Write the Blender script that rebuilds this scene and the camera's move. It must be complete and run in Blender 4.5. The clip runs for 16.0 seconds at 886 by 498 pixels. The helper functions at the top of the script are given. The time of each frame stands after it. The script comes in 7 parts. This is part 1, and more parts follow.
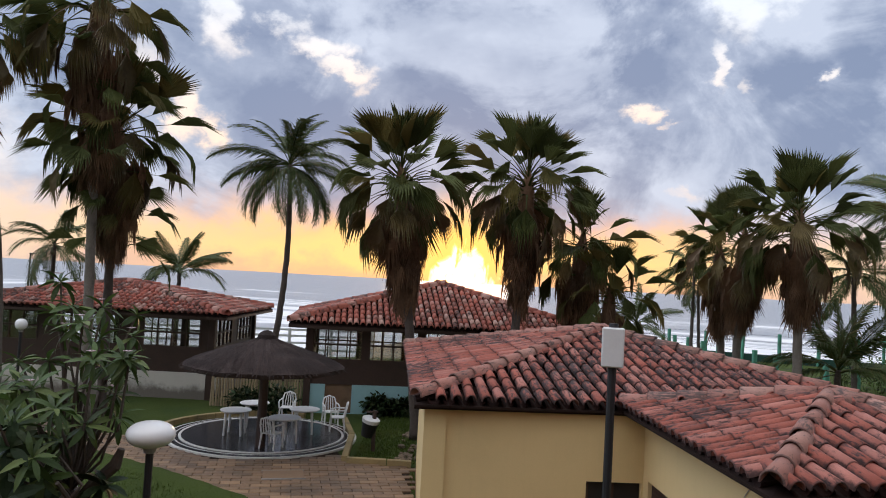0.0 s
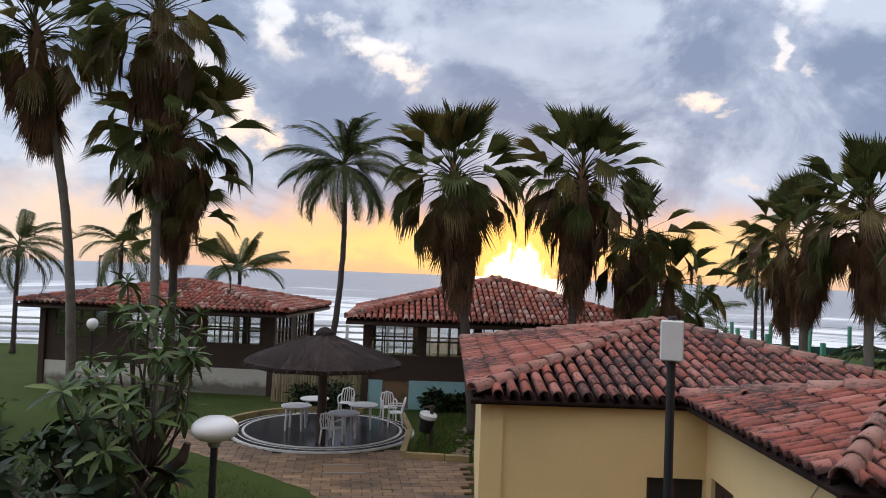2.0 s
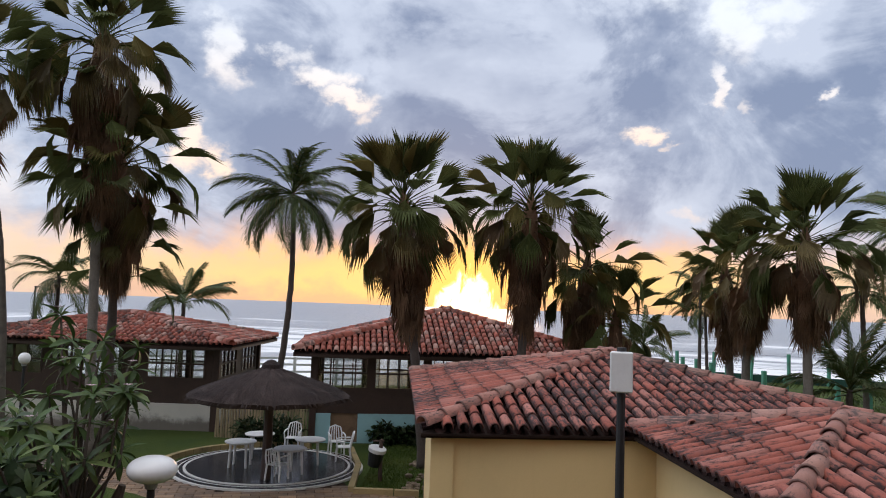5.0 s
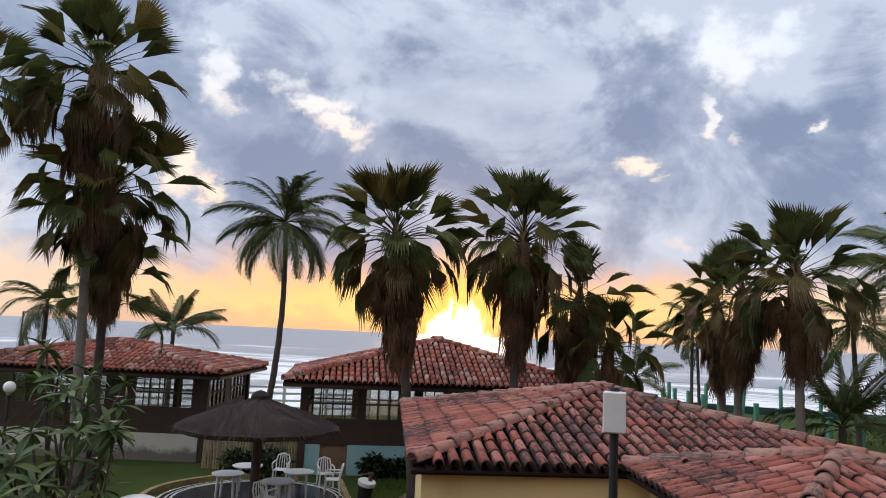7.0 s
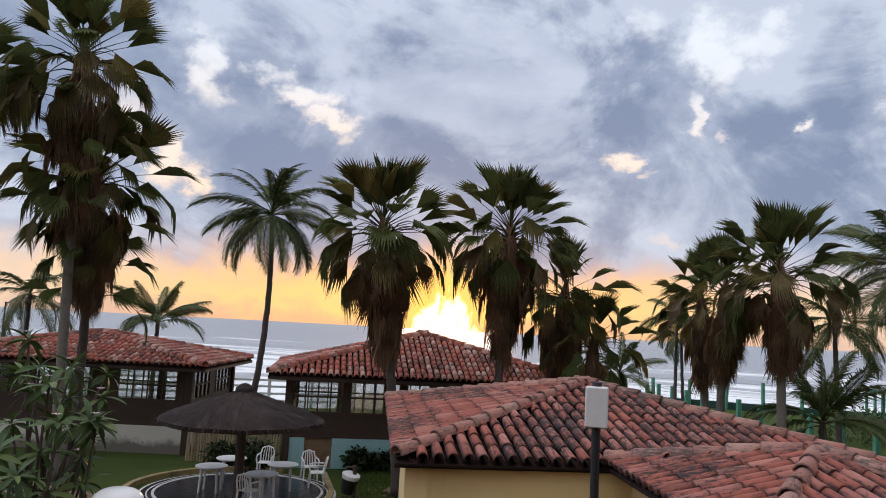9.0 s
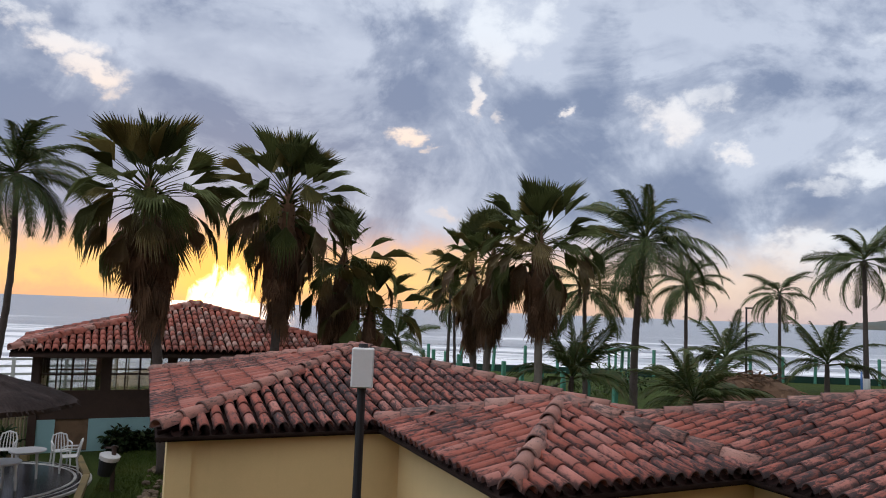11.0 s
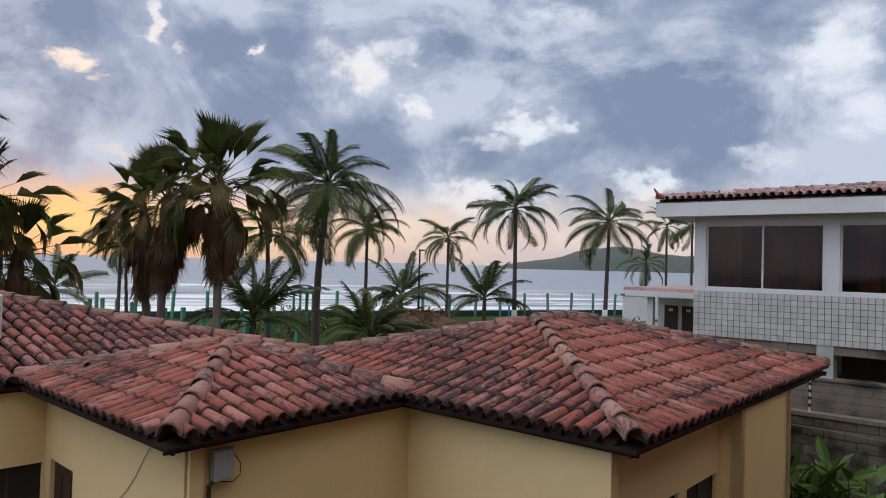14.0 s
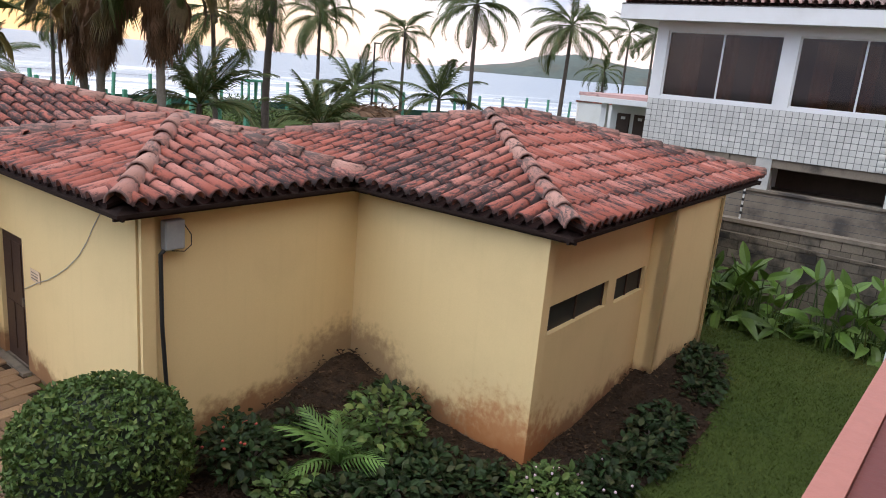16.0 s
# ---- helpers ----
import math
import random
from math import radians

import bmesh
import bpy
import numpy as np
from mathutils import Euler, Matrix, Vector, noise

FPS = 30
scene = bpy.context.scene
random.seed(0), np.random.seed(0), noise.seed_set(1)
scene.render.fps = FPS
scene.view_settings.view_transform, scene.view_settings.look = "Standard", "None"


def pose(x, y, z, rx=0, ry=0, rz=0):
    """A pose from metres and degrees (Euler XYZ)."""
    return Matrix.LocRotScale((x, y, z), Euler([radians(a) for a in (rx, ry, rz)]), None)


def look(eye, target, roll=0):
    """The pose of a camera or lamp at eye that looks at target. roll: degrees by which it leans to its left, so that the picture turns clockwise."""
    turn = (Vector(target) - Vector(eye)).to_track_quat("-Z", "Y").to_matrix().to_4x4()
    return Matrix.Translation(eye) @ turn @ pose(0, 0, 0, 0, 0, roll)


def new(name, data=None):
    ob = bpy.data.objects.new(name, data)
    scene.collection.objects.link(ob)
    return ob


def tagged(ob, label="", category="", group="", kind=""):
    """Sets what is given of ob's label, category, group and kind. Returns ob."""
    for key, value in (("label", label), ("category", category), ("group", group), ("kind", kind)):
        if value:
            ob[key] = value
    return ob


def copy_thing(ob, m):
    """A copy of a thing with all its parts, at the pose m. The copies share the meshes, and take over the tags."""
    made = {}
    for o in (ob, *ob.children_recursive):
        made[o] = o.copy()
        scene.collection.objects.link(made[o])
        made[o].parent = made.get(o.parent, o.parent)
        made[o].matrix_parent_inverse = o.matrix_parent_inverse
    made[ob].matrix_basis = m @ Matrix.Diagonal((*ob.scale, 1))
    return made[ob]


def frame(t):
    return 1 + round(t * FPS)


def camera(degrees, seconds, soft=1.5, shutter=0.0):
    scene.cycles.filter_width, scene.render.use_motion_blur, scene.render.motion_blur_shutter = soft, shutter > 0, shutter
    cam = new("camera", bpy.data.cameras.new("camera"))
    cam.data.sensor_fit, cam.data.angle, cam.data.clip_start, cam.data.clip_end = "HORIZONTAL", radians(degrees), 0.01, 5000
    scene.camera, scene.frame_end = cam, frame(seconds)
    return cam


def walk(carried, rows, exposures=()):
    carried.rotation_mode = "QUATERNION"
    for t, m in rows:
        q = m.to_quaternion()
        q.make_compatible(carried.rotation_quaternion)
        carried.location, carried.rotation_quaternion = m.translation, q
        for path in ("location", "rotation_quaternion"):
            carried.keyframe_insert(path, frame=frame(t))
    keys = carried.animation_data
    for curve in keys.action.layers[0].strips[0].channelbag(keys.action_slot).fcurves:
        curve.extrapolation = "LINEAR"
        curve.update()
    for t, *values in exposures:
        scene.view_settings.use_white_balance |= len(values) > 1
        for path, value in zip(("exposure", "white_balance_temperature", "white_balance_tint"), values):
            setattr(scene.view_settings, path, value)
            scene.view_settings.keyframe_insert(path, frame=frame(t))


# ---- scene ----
cam = camera(63.00, 16.0, soft=1.0)
walk(cam, [
    (0, pose(0.004, -0.041, 4.808, 92.50, -3.11, -0.02)),
    (0.5, pose(0.013, -0.035, 4.802, 92.29, -3.08, 0.71)),
    (1, pose(0.017, -0.036, 4.802, 92.17, -3.09, 1.76)),
    (1.5, pose(0.019, -0.056, 4.802, 92.16, -2.76, 3.09)),
    (2, pose(0.016, -0.042, 4.799, 91.97, -2.24, 4.34)),
    (2.5, pose(0.021, -0.041, 4.796, 91.77, -2.05, 5.27)),
    (3, pose(0.014, -0.036, 4.797, 91.96, -2.07, 5.44)),
    (3.5, pose(0.007, -0.019, 4.801, 92.85, -2.14, 4.14)),
    (4, pose(0.014, 0.009, 4.799, 93.37, -2.05, 2.05)),
    (6.5, pose(0.010, 0.057, 4.884, 96.38, -2.18, -0.25)),
    (7, pose(0.007, 0.068, 4.911, 96.71, -2.53, -0.28)),
    (7.5, pose(0.009, 0.078, 4.929, 96.77, -2.53, -0.22)),
    (8, pose(0.002, 0.067, 4.938, 96.68, -2.74, -0.08)),
    (10.5, pose(0.135, 0.050, 4.849, 95.33, -2.65, -11.88)),
    (11, pose(0.176, 0.061, 4.843, 94.77, -2.20, -18.40)),
    (11.5, pose(0.206, 0.025, 4.830, 93.73, -2.15, -23.94)),
    (12, pose(0.243, -0.010, 4.818, 92.90, -1.99, -29.36)),
    (12.5, pose(0.280, -0.042, 4.823, 92.44, -1.78, -34.58)),
    (13, pose(0.328, -0.046, 4.818, 92.18, -1.44, -38.24)),
    (13.5, pose(0.355, -0.052, 4.809, 91.48, -1.29, -41.10)),
    (14, pose(0.373, -0.052, 4.799, 91.13, -1.49, -42.69)),
    (14.5, pose(0.374, -0.051, 4.787, 90.70, -2.14, -43.84)),
    (15, pose(0.386, -0.054, 4.747, 86.19, -2.85, -45.33)),
    (15.5, pose(0.377, -0.072, 4.680, 79.88, -3.81, -46.27)),
    (16, pose(0.349, -0.092, 4.619, 75.74, -4.85, -46.12)),
], exposures=[(0, 0.42), (8, 0.34), (10.5, 0.25), (14.5, 0.22), (15, 0.38), (15.5, 0.7), (16, 1.17)])

pi = math.pi
SUN_AZ, SUN_EL = 1.3, 2.0            # degrees from +y towards +x, above the horizon


# ---- node helpers ----
def nd(t, kind, **ins):
    n = t.nodes.new(kind)
    for k, v in ins.items():
        key = int(k[1:]) if k[0] == "i" and k[1:].isdigit() else k
        if isinstance(v, bpy.types.NodeSocket):
            t.links.new(v, n.inputs[key])
        else:
            n.inputs[key].default_value = v
    return n


def mth(t, op, a, b=0.0, c=0.0, clamp=False):
    n = nd(t, "ShaderNodeMath", i0=a, i1=b, i2=c)
    n.operation, n.use_clamp = op, clamp
    return n.outputs[0]


def vmath(t, op, a, b=(0, 0, 0), c=(0, 0, 0)):
    n = nd(t, "ShaderNodeVectorMath", i0=a, i1=b)
    n.operation = op
    if op == "MULTIPLY_ADD":
        if isinstance(c, bpy.types.NodeSocket):
            t.links.new(c, n.inputs[2])
        else:
            n.inputs[2].default_value = c
    return n.outputs["Value"] if op in ("LENGTH", "DOT_PRODUCT") else n.outputs[0]


def ramp01(t, v, a, b, lo=0.0, hi=1.0, smooth=True):
    n = nd(t, "ShaderNodeMapRange", i0=v, i1=a, i2=b, i3=lo, i4=hi)
    n.interpolation_type = "SMOOTHSTEP" if smooth else "LINEAR"
    return n.outputs[0]


def mix(t, f, a, b, blend="MIX"):
    n = t.nodes.new("ShaderNodeMix")
    n.data_type, n.blend_type = "RGBA", blend
    for k, v in ((0, f), (6, a), (7, b)):
        if isinstance(v, bpy.types.NodeSocket):
            t.links.new(v, n.inputs[k])
        elif k == 0:
            n.inputs[k].default_value = v
        else:
            n.inputs[k].default_value = (*v[:3], 1)
    return n.outputs[2]


def colour_ramp(t, f, stops):
    n = nd(t, "ShaderNodeValToRGB", i0=f)
    els = n.color_ramp.elements
    while len(els) < len(stops):
        els.new(0.5)
    for e, (p, c) in zip(els, stops):
        e.position, e.color = p, (*c, 1)
    return n.outputs[0]


def fbm(t, vec, scale, detail=4.0, rough=0.55, distort=0.0):
    n = nd(t, "ShaderNodeTexNoise", Vector=vec, Scale=scale, Detail=detail, Roughness=rough, Distortion=distort)
    return n.outputs[0], n.outputs[1]


# ---- world: broken cloud at sunrise over the sea ----
def build_world():
    world = bpy.data.worlds.new("world")
    scene.world = world
    world.use_nodes = True
    t = world.node_tree
    t.nodes.clear()
    d = nd(t, "ShaderNodeTexCoord").outputs["Generated"]
    d = vmath(t, "NORMALIZE", d)
    s = nd(t, "ShaderNodeSeparateXYZ", i0=d)
    el = mth(t, "MULTIPLY", mth(t, "ARCSINE", s.outputs[2]), 180 / pi)
    az = mth(t, "MULTIPLY", mth(t, "ARCTAN2", s.outputs[0], s.outputs[1]), 180 / pi)
    flat = vmath(t, "MULTIPLY", d, (1, 1, 1.4))
    _, wcol = fbm(t, flat, 7.0, 6.0, 0.6)
    _, wfine = fbm(t, flat, 22.0, 5.0, 0.6)
    p0 = nd(t, "ShaderNodeCombineXYZ", i0=az, i1=el, i2=0.0).outputs[0]
    warp = vmath(t, "MULTIPLY_ADD", wcol, (8, 6, 0), (-4.0, -3.0, 0))
    warp = vmath(t, "ADD", warp, vmath(t, "MULTIPLY_ADD", wfine, (4.6, 3.6, 0), (-2.3, -1.8, 0)))
    p = vmath(t, "ADD", p0, warp)

    def blobs(items):
        total = glow = None
        for a, e, sa, se, w in items:
            q = vmath(t, "LENGTH", vmath(t, "MULTIPLY_ADD", p, (1 / sa, 1 / se, 0), (-a / sa, -e / se, 0)))
            v = ramp01(t, q, 1.5, 0.2, 0.0, w)
            g = ramp01(t, q, 2.9, 0.6, 0.0, w)
            total = v if total is None else mth(t, "MAXIMUM", total, v)
            glow = g if glow is None else mth(t, "MAXIMUM", glow, g)
        return total, glow
    darks, _ = blobs(SKY_DARKS)
    n1, _ = fbm(t, flat, 3.4, 9.0, 0.6, 0.7)
    n2, _ = fbm(t, flat, 11.0, 6.0, 0.6)
    n6, _ = fbm(t, flat, 16.0, 7.0, 0.62, 0.3)
    gaps, thin = blobs(SKY_GAPS)
    gaps = ramp01(t, mth(t, "ADD", gaps, mth(t, "MULTIPLY", mth(t, "SUBTRACT", n6, 0.5), 1.0)), 0.12, 1.0, 0.0, 0.92)
    body = mth(t, "ADD", mth(t, "MULTIPLY", n1, 0.75), mth(t, "MULTIPLY", n2, 0.25))
    lump = mth(t, "SUBTRACT", mth(t, "ADD", mth(t, "MULTIPLY", n1, 0.85), mth(t, "MULTIPLY", n2, 0.15)), mth(t, "MULTIPLY", darks, 0.07))
    light = mth(t, "ADD", mth(t, "MULTIPLY", ramp01(t, body, 0.36, 0.64), 0.55), mth(t, "MULTIPLY", ramp01(t, lump, 0.455, 0.565), 0.45))
    light = mth(t, "SUBTRACT", light, mth(t, "MULTIPLY", darks, 0.34))
    # billows: soft heads with crisp upper rims
    n4, _ = fbm(t, vmath(t, "ADD", flat, vmath(t, "MULTIPLY_ADD", wfine, (0.05, 0.05, 0.05), (-0.025, -0.025, -0.025))), 6.0, 4.0, 0.5, 0.4)
    n5, _ = fbm(t, vmath(t, "MULTIPLY_ADD", flat, (1, 1, 1), (0, 0, 0.035)), 6.0, 4.0, 0.5, 0.4)
    rim = mth(t, "MULTIPLY", mth(t, "SUBTRACT", n4, n5), 1.5)
    light = mth(t, "ADD", light, mth(t, "MULTIPLY", thin, 0.34))
    light = mth(t, "ADD", light, rim, clamp=True)
    cloud = mix(t, light, (0.205, 0.26, 0.395), (0.52, 0.58, 0.71))
    # unseen sky gain: brighter overhead and left, dimmer low behind, to light the scene
    over = ramp01(t, el, 24.0, 60.0, 1.0, 2.45)
    over = mth(t, "MULTIPLY", over, mth(t, "ADD", 1.0, mth(t, "MULTIPLY", ramp01(t, el, 20.0, 45.0), ramp01(t, s.outputs[0], 0.6, -0.8, -0.45, 1.0, smooth=False))))
    behind = ramp01(t, s.outputs[1], 0.25, -0.55)
    over = mth(t, "MULTIPLY", over, mth(t, "ADD", 1.0, mth(t, "MULTIPLY", behind, ramp01(t, el, 5.0, 40.0, -0.4, 0.25))))
    side = mth(t, "ADD", 1.0, mth(t, "MULTIPLY", ramp01(t, s.outputs[0], -0.62, -0.92, 0.0, 1.8), ramp01(t, el, 75.0, 40.0)))
    over = mth(t, "MULTIPLY", over, side)
    # warm tint added to the unseen sky so the ground light is less blue
    warm = mth(t, "MAXIMUM", ramp01(t, el, 26.0, 50.0), behind)
    cloud = mix(t, 1.0, cloud, mix(t, warm, (1, 1, 1), (1.13, 1.0, 0.82)), "MULTIPLY")
    cloud = vmath(t, "MULTIPLY", cloud, nd(t, "ShaderNodeCombineXYZ", i0=over, i1=over, i2=over).outputs[0])
    # warm light low down, strongest towards the sun
    away = mth(t, "ABSOLUTE", mth(t, "SUBTRACT", az, SUN_AZ))
    near = ramp01(t, away, 8.0, 52.0, 1.0, 0.0)
    elw = mth(t, "ADD", el, mth(t, "MULTIPLY", mth(t, "SUBTRACT", n2, 0.5), 7.0))
    hot = colour_ramp(t, ramp01(t, elw, 0.0, 14.0, smooth=False), [
        (0.0, (0.80, 0.47, 0.26)), (0.10, (0.95, 0.62, 0.24)), (0.24, (0.92, 0.55, 0.25)), (0.36, (0.74, 0.43, 0.32)), (0.52, (0.50, 0.37, 0.41)), (1.0, (0.34, 0.36, 0.48))])
    pale = colour_ramp(t, ramp01(t, elw, 0.0, 14.0, smooth=False), [
        (0.0, (0.66, 0.53, 0.52)), (0.2, (0.86, 0.70, 0.62)), (0.45, (0.80, 0.76, 0.74)), (1.0, (0.5, 0.56, 0.68))])
    low = mix(t, near, pale, hot)
    band_hot = ramp01(t, elw, 2.8, 7.6, 1.0, 0.0)
    band_pale = ramp01(t, elw, 2.0, 7.5, 0.85, 0.0)
    band = mth(t, "ADD", mth(t, "MULTIPLY", near, band_hot), mth(t, "MULTIPLY", mth(t, "SUBTRACT", 1.0, near), band_pale))
    front = ramp01(t, away, 95.0, 60.0)
    band = mth(t, "MULTIPLY", band, front)
    gapcol = mix(t, mth(t, "MULTIPLY", near, ramp01(t, el, 22.0, 8.0)), (0.80, 0.85, 0.93), (1.12, 0.80, 0.56))
    col = mix(t, gaps, cloud, gapcol)
    col = mix(t, band, col, low)
    # the glow round the sun, behind thin cloud
    a, e = radians(SUN_AZ), radians(SUN_EL)
    dot = vmath(t, "DOT_PRODUCT", d, (math.sin(a) * math.cos(e), math.cos(a) * math.cos(e), math.sin(e)))
    ang = mth(t, "MULTIPLY", mth(t, "ARCCOSINE", dot), 180 / pi)
    halo = mth(t, "POWER", ramp01(t, ang, 8.0, 1.0), 2.2)
    col = mix(t, halo, col, (1.15, 0.62, 0.16))
    n3, _ = fbm(t, vmath(t, "MULTIPLY", d, (1, 1, 0.45)), 46.0, 4.0, 0.6, 0.6)
    wide = ramp01(t, el, -0.4, 3.6, 3.1, 1.1, smooth=False)
    q = mth(t, "DIVIDE", mth(t, "ABSOLUTE", mth(t, "SUBTRACT", az, SUN_AZ + 0.3)), wide)
    q = mth(t, "ADD", mth(t, "MULTIPLY", q, q), mth(t, "POWER", mth(t, "MULTIPLY", mth(t, "MAXIMUM", el, 0.0), 1 / 3.3), 2.0))
    q = mth(t, "ADD", q, mth(t, "MULTIPLY", mth(t, "SUBTRACT", n3, 0.5), 3.4))
    core = ramp01(t, q, 1.0, 0.45)
    col = mix(t, core, col, (4.4, 2.9, 1.0))
    sky = t.nodes.new("ShaderNodeTexSky")
    sky.sky_type, sky.sun_disc = "NISHITA", False
    sky.sun_elevation, sky.sun_rotation = radians(SUN_EL), radians(SUN_AZ)
    b1 = nd(t, "ShaderNodeBackground", Color=sky.outputs[0], Strength=0.08)
    b2 = nd(t, "ShaderNodeBackground", Color=col, Strength=1.0)
    m = nd(t, "ShaderNodeMixShader", i0=0.9, i1=b1.outputs[0], i2=b2.outputs[0])
    t.links.new(m.outputs[0], t.nodes.new("ShaderNodeOutputWorld").inputs[0])


# azimuth, elevation, half width, half height, strength
SKY_GAPS = [
    (15.4, 13.8, 1.5, 1.1, 1.0), (17.2, 12.2, 0.9, 0.5, 0.6),
    (-17.9, 18.6, 1.6, 2.6, 0.75), (-13.6, 18.2, 1.6, 1.1, 0.7), (-11.2, 16.9, 2.2, 1.1, 1.0), (-9.2, 15.4, 2.0, 1.0, 0.9), (-7.6, 14.3, 1.2, 0.8, 0.6),
    (-20.6, 11.6, 1.5, 2.4, 1.0), (-19.2, 10.0, 1.4, 1.8, 0.9), (-23.5, 14.0, 2.0, 3.0, 0.7),
    (21.4, 21.6, 2.4, 2.6, 1.0), (24.8, 21.2, 2.6, 2.0, 0.9), (19.8, 17.4, 0.8, 2.0, 0.85), (21.4, 15.0, 0.7, 1.0, 0.6), (28.6, 15.9, 0.6, 0.7, 0.8), (16.5, 24.0, 2.4, 1.6, 0.6),
    (18.2, 7.1, 1.5, 0.7, 0.45),
    (35.6, 15.3, 2.4, 1.6, 0.95), (38.2, 16.6, 1.6, 1.2, 0.7), (41.2, 12.9, 1.6, 0.8, 0.9), (48.6, 11.0, 2.6, 1.5, 1.0), (51.4, 11.6, 1.8, 1.0, 0.7), (46.0, 9.4, 2.2, 0.8, 0.6),
    (45.2, 5.4, 4.6, 1.3, 0.9), (49.0, 5.9, 3.0, 1.2, 0.6), (58.2, 6.5, 2.6, 1.1, 0.85), (66.7, 8.2, 2.6, 0.9, 0.55), (71.2, 15.6, 3.0, 3.6, 0.9), (73.0, 11.2, 2.6, 1.8, 0.7),
    (52.4, 18.4, 3.4, 1.2, 0.55), (31.0, 27.0, 6.0, 3.0, 0.5), (6.0, 27.0, 7.0, 2.5, 0.4), (-33.0, 6.0, 4.0, 5.0, 0.5)]
SKY_DARKS = [(0.0, 18.8, 9.0, 6.0, 0.9), (11.0, 14.5, 4.5, 4.5, 0.75), (25.2, 16.2, 3.6, 3.0, 1.0), (30.5, 19.0, 3.6, 3.2, 1.0), (28.0, 10.2, 6.0, 3.0, 0.8), (38.2, 8.2, 7.0, 2.6, 1.0), (44.6, 17.4, 4.0, 2.6, 0.8),
             (61.0, 12.2, 6.0, 3.6, 0.8), (56.0, 9.0, 4.0, 1.6, 0.6), (67.0, 17.4, 2.6, 1.4, 0.6), (-15.0, 12.0, 4.0, 2.5, 0.6), (6.0, 9.0, 8.0, 2.0, 0.5)]
build_world()

sun = new("sun", bpy.data.lights.new("sun", "SUN"))
sun.data.energy, sun.data.angle, sun.data.color = 0.5, radians(10), (1.0, 0.62, 0.34)
sun.matrix_world = look((0, 0, 0), (-math.sin(radians(SUN_AZ)) * 10, -math.cos(radians(SUN_AZ)) * 10, -10 * math.tan(radians(4.0))))


# ---- materials ----
def material(name, base, rough=0.7, grain=(30.0, 0.25), stain=(1.5, 0.25), stain_col=None, bump=0.3, bump_scale=60.0, metal=0.0, vary=0.0, translucent=0.0, spec=0.5, dist=0.01, hue=None):
    """base colour with fine grain, broad stains, relief, and a shift from piece to piece."""
    m = bpy.data.materials.new(name)
    m.use_nodes = True
    t = m.node_tree
    b = t.nodes["Principled BSDF"]
    co = nd(t, "ShaderNodeTexCoord").outputs["Object"]
    geo = t.nodes.new("ShaderNodeNewGeometry")
    pos = geo.outputs["Position"]
    g, _ = fbm(t, pos, grain[0], 3.0, 0.6)
    s, _ = fbm(t, pos, stain[0], 5.0, 0.6)
    dark = stain_col or tuple(c * 0.55 for c in base)
    col = mix(t, mth(t, "MULTIPLY", ramp01(t, s, 0.45, 0.72), stain[1] * 2.0, clamp=True), base, dark)
    k = mth(t, "ADD", 1.0 - grain[1], mth(t, "MULTIPLY", g, grain[1] * 2.0))
    if vary:
        r = mth(t, "FRACT", mth(t, "ADD", nd(t, "ShaderNodeObjectInfo").outputs["Random"], geo.outputs["Random Per Island"]))
        k = mth(t, "MULTIPLY", k, mth(t, "ADD", 1.0 - vary, mth(t, "MULTIPLY", r, vary * 2.0)))
        if hue:
            r2 = mth(t, "FRACT", mth(t, "MULTIPLY", r, 7.31))
            col = mix(t, mth(t, "MULTIPLY", ramp01(t, r2, 0.55, 1.0), 0.8), col, hue)
    col = mix(t, 1.0, col, nd(t, "ShaderNodeCombineXYZ", i0=k, i1=k, i2=k).outputs[0], "MULTIPLY")
    t.links.new(col, b.inputs["Base Color"])
    b.inputs["Roughness"].default_value, b.inputs["Metallic"].default_value = rough, metal
    b.inputs["Specular IOR Level"].default_value = spec
    if bump:
        h, _ = fbm(t, pos, bump_scale, 4.0, 0.6)
        n = nd(t, "ShaderNodeBump", Strength=bump, Distance=dist, Height=h)
        t.links.new(n.outputs[0], b.inputs["Normal"])
    if translucent:
        tr = nd(t, "ShaderNodeBsdfTranslucent", Color=col)
        ms = nd(t, "ShaderNodeMixShader", i0=translucent, i1=b.outputs[0], i2=tr.outputs[0])
        t.links.new(ms.outputs[0], t.nodes["Material Output"].inputs[0])
    return m


